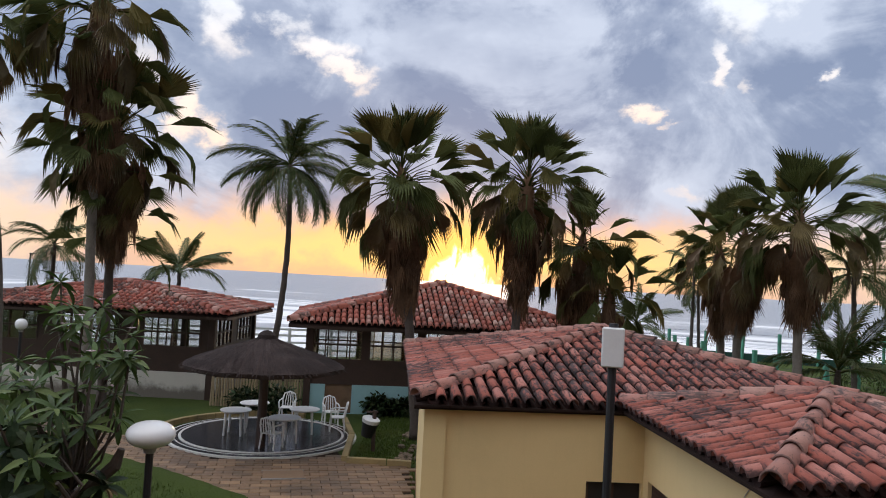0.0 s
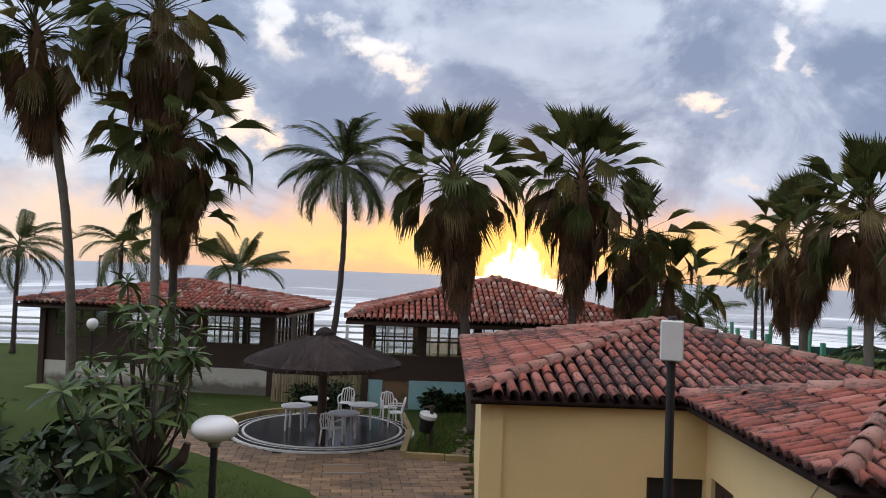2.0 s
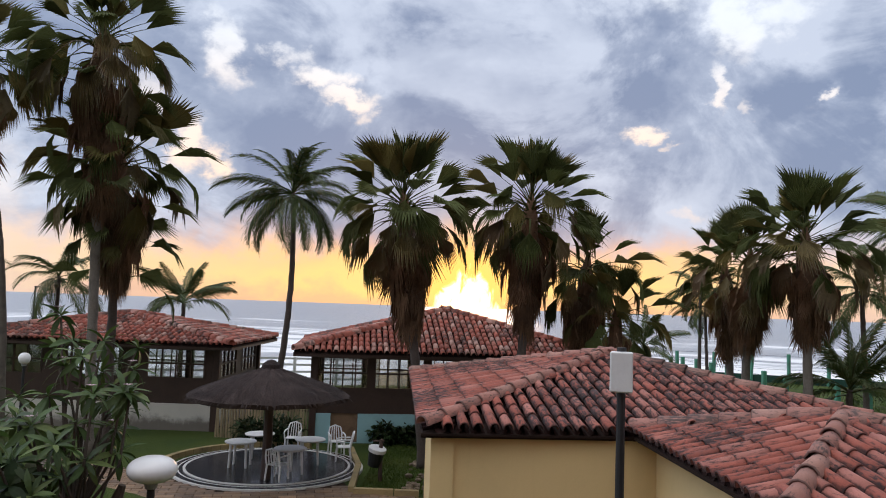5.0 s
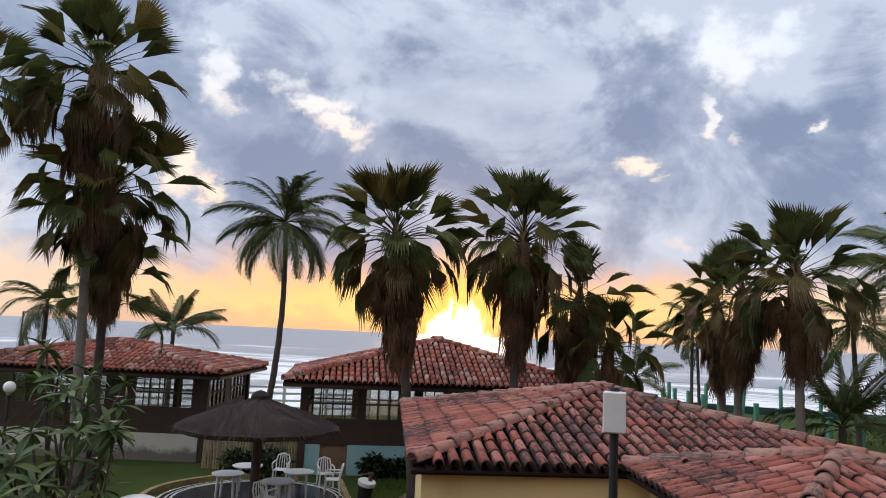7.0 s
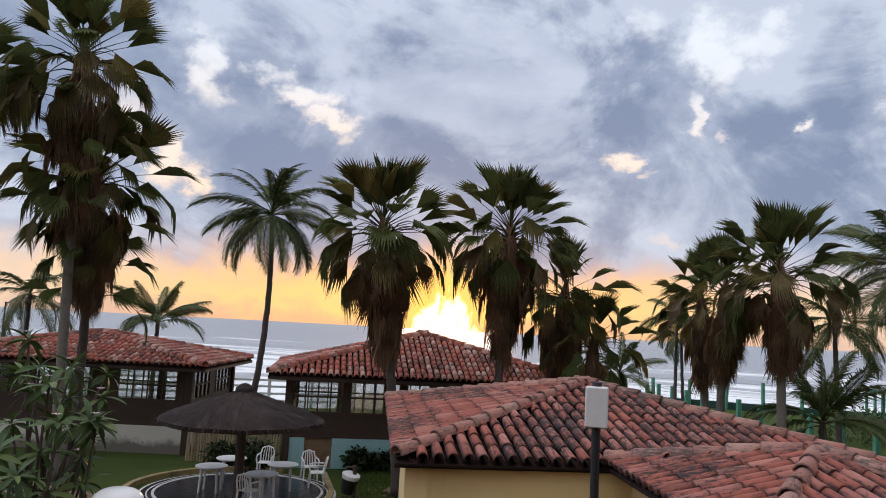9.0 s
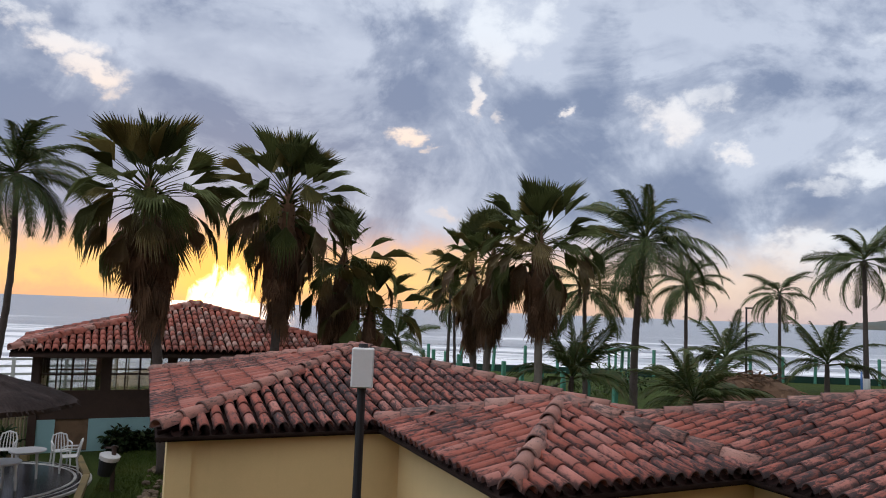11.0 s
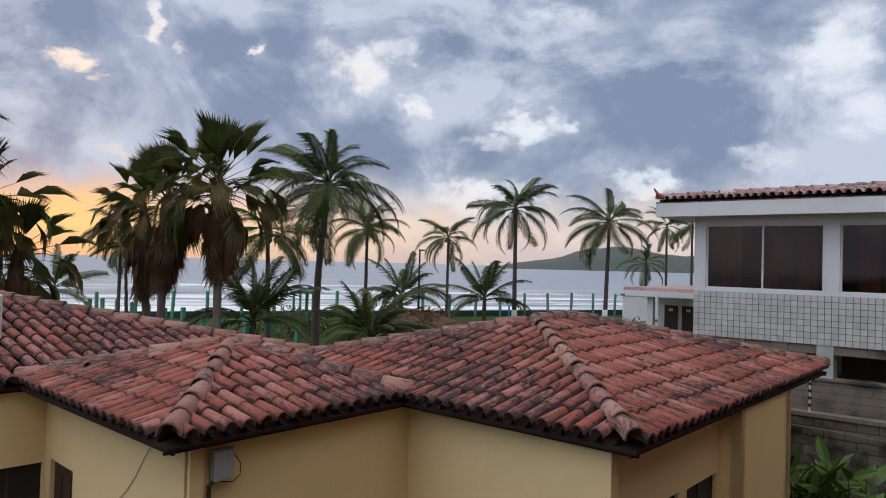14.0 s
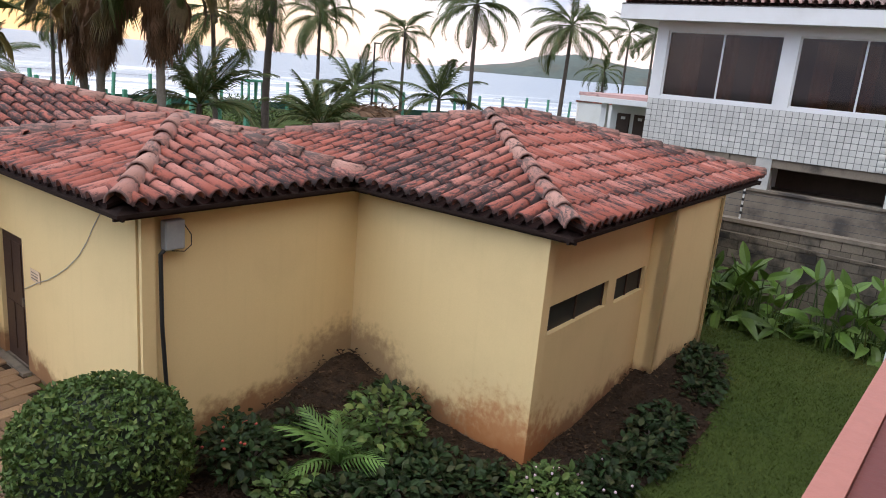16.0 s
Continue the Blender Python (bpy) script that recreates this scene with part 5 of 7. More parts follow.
# ---- fences towards the shore ----
def build_fences():
    f = thing("shore_fence", pose(30, 52, 0), "green concrete posts with wires and a dark net", "fence")
    a, b = Vector((15.5, 57.6)), Vector((75.0, 37.6))
    n = 24
    bm = block((0.21, 0.21, 2.2), Matrix.Translation((0, 0, 1.1)), 0.02)
    me = bpy.data.meshes.new("post")
    bm.to_mesh(me)
    bm.free()
    me.materials.append(M["green"])
    rng = random.Random(3)
    for k in range(n + 1):
        p = a.lerp(b, k / n)
        wshare("post", me, f, Matrix.Translation((p.x, p.y, -0.05)) @ pose(0, 0, 0, rng.gauss(0, 1), rng.gauss(0, 1.2), 20) @ Matrix.Diagonal((1, 1, rng.uniform(0.93, 1.05), 1)))
    wpart("net", wall_mesh(bmesh.new(), a, b, 0.0, 0.55, 0.03), M["net"], f, "dark green net")
    for z in (1.0, 1.5, 2.0):
        wpart("wire", tube(bmesh.new(), [(*a, z), (*b, z)], 0.008, 4), M["black"], f)
    g = thing("side_fence", pose(18.6, 44, 0), "green concrete posts with wires beside the lawn", "fence")
    a, b = Vector((17.4, 56.6)), Vector((19.75, 31.6))
    n = 11
    for k in range(n + 1):
        p = a.lerp(b, k / n)
        wshare("post", me, g, Matrix.Translation((p.x, p.y, 0)) @ pose(0, 0, 0, rng.gauss(0, 1), rng.gauss(0, 1.2), 5) @ Matrix.Diagonal((1.15, 1.15, rng.uniform(0.70, 0.78), 1)))
    for z in (0.55, 1.0, 1.45):
        wpart("wire", tube(bmesh.new(), [(*a, z), (*b, z)], 0.008, 4), M["black"], g)
    h = thing("rail_fence", pose(-26, 38, 0), "white wooden rail fence at the lawn's edge", "fence")
    a, b = Vector((-46, 33.5)), Vector((-4, 43.0))
    for k in range(19):
        p = a.lerp(b, k / 18)
        wpart("post", block((0.16, 0.16, 1.6), Matrix.Translation((p.x, p.y, 0.8)), 0.02), M["white"], h)
    for z in (0.35, 0.75, 1.15, 1.5):
        wpart("rail", wall_mesh(bmesh.new(), a, b, z - 0.06, z + 0.06, 0.05), M["white"], h)


build_fences()

# ---- own balcony ----
M["coping"] = material("red_coping", (0.15, 0.04, 0.032), 0.6, (40, 0.15), (2, 0.2), bump=0.2)
M["salmon"] = material("salmon_paint", (0.42, 0.17, 0.13), 0.6, (40, 0.10), (2, 0.15), bump=0.2)


def build_balcony():
    def Y(x, y):
        return (x, y + 0.088 * (x - 1.5))
    b = thing("balcony", pose(0, 0, 2.9), "balcony with a salmon and red parapet on a white house", "balcony")
    wpart("parapet", wall_mesh(bmesh.new(), Y(-7, 0.018), Y(9, 0.018), 3.0, 4.02, 0.085), M["coping"], b, "dark red parapet")
    wpart("coping", wall_mesh(bmesh.new(), Y(-7, 0.105), Y(9, 0.105), 3.9, 4.03, 0.05), M["salmon"], b, "salmon edge")
    wpart("slab", prism(bmesh.new(), [Y(-7, -1.6), Y(9, -1.6), Y(9, 0.15), Y(-7, 0.15)], 2.8, 2.99), M["white"], b)
    # unseen wall, its height and colour set to block sky and cut bounce
    w = thing("wall_south", pose(0, -1.7, 0), "unseen salmon wall added behind the balcony to block the sky", "wall", kind="structure")
    wpart("wall", wall_mesh(bmesh.new(), Y(14, -1.61), Y(-12, -1.61), 0, 8.6, 0.2, [(12.5, 15.5, 3.0, 5.2)], -1.0), M["salmon"], w)


build_balcony()


# ---- garden: paving, terrace, furniture ----
M["paver"] = material("brick_paver", (0.185, 0.112, 0.062), 0.5, (40, 0.3), (0.6, 0.6), (0.085, 0.055, 0.035), 0.4, 60, vary=0.30, hue=(0.25, 0.155, 0.085))
M["soil"] = material("dark_soil", (0.028, 0.019, 0.013), 0.95, (30, 0.5), (2.2, 0.3), (0.08, 0.048, 0.028), 0.9, 30, dist=0.05, spec=0.1)
M["slate"] = material("wet_dark_stone", (0.028, 0.028, 0.033), 0.22, (30, 0.3), (1.5, 0.3), (0.06, 0.06, 0.065), 0.1, 40)
M["line"] = material("white_line", (0.58, 0.56, 0.53), 0.5, (40, 0.12), (2.5, 0.25), bump=0.0)
M["thatch"] = material("old_thatch", (0.034, 0.021, 0.018), 0.95, (28, 0.45), (2.5, 0.3), bump=0.9, bump_scale=25, dist=0.04, vary=0.35)
M["kerb"] = material("yellow_kerb", (0.30, 0.22, 0.10), 0.85, (30, 0.2), (1.5, 0.35), (0.12, 0.10, 0.06), 0.3, 40)
M["globe"] = material("opal_globe", (0.80, 0.80, 0.79), 0.25, (20, 0.04), (4, 0.10), (0.5, 0.47, 0.42), 0.0)
M["rock"] = material("grey_rock", (0.16, 0.115, 0.075), 0.9, (20, 0.3), (3, 0.3), bump=0.6, bump_scale=25, vary=0.3)
M["leafy"] = material("garden_leaf", (0.060, 0.100, 0.026), 0.55, (15, 0.25), (3, 0.15), bump=0.0, vary=0.45, translucent=0.15, spec=0.2, hue=(0.11, 0.135, 0.035))
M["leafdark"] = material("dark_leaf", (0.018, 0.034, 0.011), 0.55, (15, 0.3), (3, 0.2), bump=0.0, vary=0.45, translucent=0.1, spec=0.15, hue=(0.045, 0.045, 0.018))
M["frangi"] = material("frangipani_leaf", (0.048, 0.084, 0.020), 0.5, (12, 0.2), (3, 0.15), bump=0.0, vary=0.4, translucent=0.2, spec=0.3, hue=(0.12, 0.155, 0.045))
M["heli"] = material("heliconia_leaf", (0.072, 0.135, 0.018), 0.4, (10, 0.2), (3, 0.2), bump=0.0, vary=0.4, translucent=0.15, spec=0.35, hue=(0.11, 0.17, 0.04))
M["twig"] = material("grey_twig", (0.085, 0.066, 0.052), 0.9, (25, 0.35), (4, 0.3), bump=0.5, bump_scale=30)
M["core_shade"] = material("bush_core_shade", (0.012, 0.020, 0.008), 0.9, (20, 0.4), (3, 0.3), bump=0.0)
M["petal_w"] = material("pale_petal", (0.55, 0.40, 0.44), 0.6, (20, 0.1), (3, 0.1), bump=0.0)
M["petal_r"] = material("red_petal", (0.28, 0.04, 0.025), 0.6, (20, 0.1), (3, 0.1), bump=0.0)
M["steel"] = material("grey_metal", (0.32, 0.33, 0.34), 0.5, (30, 0.1), (3, 0.2), bump=0.0, metal=0.4)
M["blueplastic"] = material("blue_plastic", (0.06, 0.16, 0.38), 0.4, (20, 0.1), (2, 0.2), bump=0.0)


def in_poly(pts, x, y):
    c = False
    for (x0, y0), (x1, y1) in zip(pts, pts[1:] + pts[:1]):
        if (y0 > y) != (y1 > y) and x < (x1 - x0) * (y - y0) / (y1 - y0) + x0:
            c = not c
    return c


PATH = [(-11.5, 20.2), (-9.3, 18.75), (-7.4, 17.6), (-6.05, 16.77), (-4.07, 15.33), (-2.2, 12.7), (-0.6, 10.0), (0.9, 7.3), (1.9, 5.2), (3.4, 5.6), (3.45, 7.3), (3.2, 11.4), (0.1, 11.05), (-0.35, 14.6), (-0.6, 18.6), (-2.15, 18.65), (-2.75, 20.2), (-5.0, 21.15), (-7.5, 20.6), (-8.8, 20.3), (-11.5, 21.6)]
TERR, TR = Vector((-4.97, 21.2)), 2.70


def build_path():
    path = thing("pavement", pose(-2, 14, 0), "worn brown brick-paved garden path, damp in places", "path", kind="structure")
    wpart("bed", prism(bmesh.new(), PATH, -0.05, 0.008), M["soil"], path, "dark joints and sand bed")
    bm = block((0.43, 0.205, 0.05), Matrix(), 0.008)
    me = bpy.data.meshes.new("paver")
    bm.to_mesh(me)
    bm.free()
    me.materials.append(M["paver"])
    rng, spots = random.Random(8), []
    turn = radians(12)
    for j in range(-10, 90):
        for i in range(-40, 40):
            a = i * 0.445 + (0.22 if j % 2 else 0.0)
            b = j * 0.22
            x, y = a * math.cos(turn) - b * math.sin(turn) - 3, a * math.sin(turn) + b * math.cos(turn) + 5
            if in_poly(PATH, x, y) and (Vector((x, y)) - TERR).length > TR + 0.1:
                spots.append(Matrix.Translation((x, y, 0.012 + rng.gauss(0, 0.003))) @ pose(0, 0, 0, rng.gauss(0, 0.5), rng.gauss(0, 0.5), 12 + rng.gauss(0, 1)))
    spots.sort(key=lambda m: (m.translation.xy - Vector((-3.2, 17.0))).length)
    PIECES.append((path, me, spots[:300], "paver"))
    joined("pavers", me, spots[300:], M["paver"], path, "brown brick pavers")
    vs, fs = [], []
    rng2 = random.Random(33)
    edge = [Vector(q) for q in PATH[:9]]
    run = []
    for a, b in zip(edge, edge[1:]):
        run += [a.lerp(b, f / 12) for f in range(12)]
    for k, q in enumerate(run):
        n = (run[min(k + 1, len(run) - 1)] - run[max(k - 1, 0)]).normalized()
        n = Vector((-n.y, n.x))
        w = 0.20 + 0.09 * noise.noise((k * 0.35, 0, 0)) + rng2.gauss(0, 0.015)
        for o, z in ((-0.45, 0.0), (-0.2, 0.05), (w - 0.05, 0.055), (w, 0.03)):
            p = q + n * o
            vs.append((p.x, p.y, z))
        if k:
            for i in range(3):
                a = (k - 1) * 4 + i
                fs.append((a, a + 1, a + 5, a + 4))
    tf = new("turf_edge", mesh_of("turf_edge", vs, fs, M["grass"], True))
    tf.parent = path
    tf.matrix_parent_inverse = wm(path).inverted()
    cover = thing("manhole_cover", pose(-3.5, 17.2, 0.045, 0, 0, 14), "square paved manhole cover set in the path", "manhole")
    part("lid", block((0.95, 0.7, 0.02), Matrix(), 0.005), M["paver"], cover)
    part("frame", wall_mesh(bmesh.new(), (-0.5, -0.37), (0.5, -0.37), -0.02, 0.012, 0.03), M["steel"], cover)
    part("frame", wall_mesh(bmesh.new(), (-0.5, 0.345), (0.5, 0.345), -0.02, 0.012, 0.03), M["steel"], cover)


build_path()


def build_terrace():
    t = thing("terrace", pose(TERR.x, TERR.y, 0), "round dark stone terrace ringed by white bands", "terrace", kind="structure")

    def ring(r0, r1, z):
        bm, n = bmesh.new(), 64
        vs = [[bm.verts.new((r * math.cos(2 * pi * k / n), r * math.sin(2 * pi * k / n), zz)) for k in range(n)] for r, zz in ((r0, 0), (r0, z), (r1, z), (r1, 0))]
        for a, b in zip(vs, vs[1:]):
            for k in range(n):
                bm.faces.new((a[k], b[k], b[(k + 1) % n], a[(k + 1) % n]))
        bmesh.ops.recalc_face_normals(bm, faces=bm.faces)
        return bm
    part("floor", lathe(bmesh.new(), [(2.26, 0.0), (2.26, 0.085), (0.01, 0.085)], 64), M["slate"], t, "wet dark stone floor")
    part("band", ring(2.26, 2.33, 0.095), M["line"], t, "white band")
    part("step", ring(2.331, 2.62, 0.07), M["slate"], t, "dark stone ring")
    part("band", ring(2.44, 2.48, 0.075), M["line"], t, "white band")
    part("band", ring(2.62, 2.70, 0.06), M["line"], t, "white band")


build_terrace()


def build_sunshade():
    u = thing("thatched_sunshade", pose(-4.66, 19.58, -0.11), "dark thatched sunshade on a thick wooden pole", "sunshade")
    part("pole", tube(bmesh.new(), [(0, 0, 0), (0.01, 0, 1.2), (0.0, 0, 3.0)], [0.14, 0.125, 0.11], 10), M["wood"], u, "dark wooden pole")
    rng = random.Random(6)
    r, n = 2.1, 48
    bm = bmesh.new()
    rows = []
    for j in range(7):
        f = j / 6
        rr = 0.08 + (r - 0.08) * f
        z = 3.16 - 0.62 * f ** 0.9 - 0.13 * f ** 4
        rows.append([bm.verts.new((rr * math.cos(2 * pi * k / n) * (1 + rng.gauss(0, 0.012) * f), rr * math.sin(2 * pi * k / n) * (1 + rng.gauss(0, 0.012) * f), z + rng.gauss(0, 0.012))) for k in range(n)])
    under = [bm.verts.new((v.co.x * 0.97, v.co.y * 0.97, v.co.z - 0.12)) for v in rows[-1]]
    hub = bm.verts.new((0, 0, 2.85))
    for a, b in zip(rows, rows[1:] + [under]):
        for k in range(n):
            bm.faces.new((a[k], b[k], b[(k + 1) % n], a[(k + 1) % n]))
    for k in range(n):
        bm.faces.new((under[k], hub, under[(k + 1) % n]))
    bm.faces.new(rows[0])
    can = part("canopy", bm, M["thatch"], u, "dark weathered thatch")
    # loose straw on the slope and a ragged rim
    vs, fs = [], []
    for k in range(2600):
        a = rng.uniform(0, 2 * pi)
        f = math.sqrt(rng.random())
        rr = r * f
        z = 3.175 - 0.62 * f ** 0.9 - 0.13 * f ** 4
        ln = rng.uniform(0.18, 0.36) * (0.55 if f > 0.88 else 1.0)
        sl = 0.30 + 0.2 * f
        da = rng.gauss(0, 0.06)
        w = 0.012
        c, s = math.cos(a), math.sin(a)
        p = Vector((rr * c, rr * s, z + rng.uniform(0, 0.025)))
        q = p + Vector((math.cos(a + da) * ln, math.sin(a + da) * ln, -ln * sl - (0.04 if f > 0.9 else 0)))
        o = Vector((-s, c, 0)) * w
        i = len(vs)
        vs += [tuple(p - o), tuple(p + o), tuple(q + o * 0.5), tuple(q - o * 0.5)]
        fs.append((i, i + 1, i + 2, i + 3))
    st = new("straw", mesh_of("straw", vs, fs, M["thatch"]))
    st.parent = can
    tagged(st, "loose dark straw", kind="stuff")
    part("cap", lathe(bmesh.new(), [(0.26, 3.08), (0.24, 3.2), (0.12, 3.3), (0.02, 3.33)], 14), M["thatch"], u, "bound straw cap")
    for k in range(8):
        a = 2 * pi * k / 8
        part("rafter", tube(bmesh.new(), [(0.1 * math.cos(a), 0.1 * math.sin(a), 2.85), (2.1 * math.cos(a), 2.1 * math.sin(a), 2.36)], 0.03, 6), M["wood"], u)


build_sunshade()


def plastic_table():
    t = thing("plastic_table", pose(-5.72, 20.88, 0.09), "round white plastic garden table", "table", "tables on the terrace")
    part("tabletop", lathe(bmesh.new(), [(0.40, 0.66), (0.435, 0.68), (0.445, 0.705), (0.43, 0.715), (0.02, 0.715)], 28), M["plastic"], t)
    for k in range(4):
        a = pi / 4 + k * pi / 2
        c, s = math.cos(a), math.sin(a)
        part("leg", tube(bmesh.new(), [(0.30 * c, 0.30 * s, 0.68), (0.34 * c, 0.34 * s, 0.0)], [0.042, 0.03], 8), M["plastic"], t)
    return t


def plastic_chair():
    t = thing("plastic_chair", pose(-3.36, 23.33, 0.0, 0, 0, 200), "white moulded plastic garden chair with arms", "chair", "chairs on the terrace")
    bm = bmesh.new()
    box(bm, (0.44, 0.42, 0.025), Matrix.Translation((0, 0, 0.43)), 0.01)
    part("seat", bm, M["plastic"], t)
    for x in (-0.2, 0.2):
        for y, yy in ((0.18, 0.22), (-0.18, -0.24)):
            part("leg", tube(bmesh.new(), [(x, y, 0.43), (x * 1.1, yy, 0.0)], [0.03, 0.022], 7), M["plastic"], t)
        part("armrest", tube(bmesh.new(), [(x * 1.1, 0.2, 0.42), (x * 1.2, 0.2, 0.62), (x * 1.2, 0.05, 0.66), (x * 1.12, -0.22, 0.66)], 0.022, 7), M["plastic"], t)
    b = bmesh.new()
    pts = [(-0.2, -0.2, 0.43), (-0.21, -0.25, 0.65), (-0.17, -0.29, 0.82), (0, -0.31, 0.88), (0.17, -0.29, 0.82), (0.21, -0.25, 0.65), (0.2, -0.2, 0.43)]
    back = part("backrest", tube(b, pts, 0.024, 7), M["plastic"], t)
    for x in (-0.12, -0.04, 0.04, 0.12):
        part("back_slat", tube(bmesh.new(), [(x, -0.205, 0.44), (x * 0.95, -0.26, 0.66), (x * 0.7, -0.30, 0.86)], 0.016, 6), M["plastic"], back)
    return t


tb = plastic_table()
for x, y, a in ((-5.50, 22.15, 20), (-4.15, 20.16, 50), (-3.87, 21.56, 10)):
    copy_thing(tb, pose(x, y, 0.09, 0, 0, a))
ch = plastic_chair()
for x, y, a in ((-2.98, 22.2, 100), (-4.35, 19.55, -20), (-4.75, 23.35, 180)):
    copy_thing(ch, pose(x, y, 0.06, 0, 0, a))
for u, v, a in ((20.1, 4.62, 70), (20.15, 4.05, 100)):
    c2 = copy_thing(ch, Matrix.Translation(W(u, v, 2.22)) @ pose(0, 0, 0, 0, 0, a))
    tagged(c2, "white plastic chair in the open ground floor next door", "chair", "chairs next door")


def street_globe(x, y, z, w, h, label):
    g = thing("globe_lamp", pose(x, y, 0), label, "lamp", "garden lamps")
    part("pole", tube(bmesh.new(), [(0, 0, 0), (0, 0, z - h / 2 + 0.03)], 0.036, 10), M["black"], g, "black pole")
    part("base_plate", lathe(bmesh.new(), [(0.12, 0), (0.12, 0.03), (0.05, 0.05)], 14), M["black"], g)
    part("collar", lathe(bmesh.new(), [(0.055, z - h / 2 - 0.05), (0.065, z - h / 2), (0.09, z - h / 2 + 0.03)], 14), M["steel"], g, "grey metal collar")
    prof = [(w / 2 * math.sin(pi * k / 14) ** 0.85, z - h / 2 * math.cos(pi * k / 14)) for k in range(1, 14)]
    part("shade", lathe(bmesh.new(), prof, 24), M["globe"], g, "flattened white opal globe", True)


street_globe(-2.72, 6.99, 3.18, 0.46, 0.25, "black garden lamp with a flattened white globe")
street_globe(-11.0, 19.04, 3.06, 0.30, 0.30, "black garden lamp with a round white globe")


def flood_light():
    f = thing("post_light", pose(1.71, 7.1, 0, 0, 0, -14), "white box light on a black post", "lamp")
    part("post", tube(bmesh.new(), [(0, 0, 0), (0, 0, 4.08)], [0.05, 0.042], 10), M["black"], f, "black post")
    hd = part("housing", block((0.215, 0.13, 0.385), Matrix.Translation((0, -0.03, 4.245)), 0.012), M["white"], f, "white box")
    part("cap", tube(bmesh.new(), [(0.0, 0.02, 4.43), (0.0, 0.02, 4.475)], [0.05, 0.045], 10), M["black"], hd, "black cap")
    part("bracket", block((0.09, 0.06, 0.1), Matrix.Translation((0, 0.02, 4.06))), M["steel"], f)
    part("base_plate", lathe(bmesh.new(), [(0.14, 0), (0.14, 0.03), (0.05, 0.05)], 14), M["black"], f)


flood_light()


def bin_and_post():
    b = thing("rubbish_bin", pose(-1.95, 20.25, 0), "dark hanging rubbish bin lined with a white bag", "bin")
    part("body", lathe(bmesh.new(), [(0.17, 0.42), (0.23, 0.86), (0.235, 0.9)], 16, pose(0, 0, 0, 8, 12, 0)), M["black"], b, "black tub")
    part("liner", lathe(bmesh.new(), [(0.24, 0.82), (0.25, 0.92), (0.22, 0.94)], 16, pose(0, 0, 0, 8, 12, 0)), M["plastic"], b, "white bag rim")
    part("post", tube(bmesh.new(), [(0.28, -0.1, 0), (0.27, -0.08, 1.12)], 0.06, 8), M["wood"], b, "wooden post")
    part("arm", tube(bmesh.new(), [(0.36, -0.1, 1.08), (0.05, -0.03, 1.06)], 0.025, 6), M["wood"], b)


bin_and_post()


def kerbs():
    k = thing("kerb", pose(-1.2, 18.7, 0), "worn yellow concrete kerb round the lawn bed", "kerb", kind="structure")
    for a, b in (((-2.2, 18.62), (-1.2, 18.62)), ((-1.17, 18.60), (-0.55, 18.60)), ((-2.2, 18.8), (-2.35, 21.5)), ((-2.35, 21.55), (-2.9, 24.0))):
        wpart("kerb_stone", wall_mesh(bmesh.new(), a, b, 0, 0.16, 0.16), M["kerb"], k)
    n = 18
    for i in range(n):
        a0, a1 = radians(78 + i * 6.2), radians(78 + (i + 0.94) * 6.2)
        pts = [tuple(TERR + Vector((math.cos(a) * r, math.sin(a) * r))) for a, r in ((a0, 3.0), (a1, 3.0), (a1, 3.16), (a0, 3.16))]
        wpart("kerb_stone", prism(bmesh.new(), pts, 0, 0.16), M["kerb"], k)


kerbs()


def rocks():
    rng = random.Random(12)
    for k in range(46):
        x, y = -0.5 + rng.uniform(-0.45, 0.35), 18.9 + rng.random() ** 1.5 * 3.6
        s = rng.uniform(0.06, 0.14)
        bm = bmesh.new()
        bmesh.ops.create_icosphere(bm, subdivisions=1, radius=s)
        for v in bm.verts:
            v.co *= rng.uniform(0.75, 1.15)
            v.co.z *= 0.65
        ob = obj("rock", bm, M["rock"])
        ob.matrix_basis = pose(x, y, s * 0.4, 0, 0, rng.uniform(0, 360))
        tagged(ob, "rough grey-brown rock in a heap by the wall", "rock", "rock heap")


rocks()


# ---- planting ----
def leaf_mesh(name, length, width, mat, bend=0.25, fold=0.15, n=4, belly=1.0):
    """One simple leaf along +y."""
    vs, fs = [], []
    for k in range(n + 1):
        f = k / n
        w = width / 2 * math.sin(pi * min(0.98, 0.06 + 0.92 * f) ** belly) ** 0.8
        y, z = length * f, -bend * length * f * f
        vs += [(-w, y, z + fold * w), (0, y, z), (w, y, z + fold * w)]
        if k:
            i = (k - 1) * 3
            fs += [(i, i + 1, i + 4, i + 3), (i + 1, i + 2, i + 5, i + 4)]
    return mesh_of(name, vs, fs, mat)


def foliage(name, leaf, mats, mat, parent, label=""):
    return joined(name, leaf, mats, mat, parent, label)


def whorl_mesh(count, length, width, mat, seed):
    """A tuft of leaves at a branch end, in one mesh."""
    rng = random.Random(seed)
    src = leaf_mesh("leaf", length, width, mat, 0.55, 0.15, 5, 1.35)
    co = np.array([v.co[:] + (1.0,) for v in src.vertices])
    vs, fs = [], []
    for k in range(count):
        f = k / count
        m = pose(0, 0, 0.02 * (1 - f), 0, 0, k * 137.5 + rng.gauss(0, 10)) @ pose(0, 0, 0, 62 - 105 * f + rng.gauss(0, 10), rng.gauss(0, 15), 0)
        s = rng.uniform(0.75, 1.1)
        i = len(vs)
        vs += [tuple(p) for p in (co @ np.array(m @ Matrix.Diagonal((s, s, s, 1))).T)[:, :3]]
        fs += [tuple(q + i for q in p.vertices) for p in src.polygons]
    return mesh_of("leaf_tuft", vs, fs, mat)


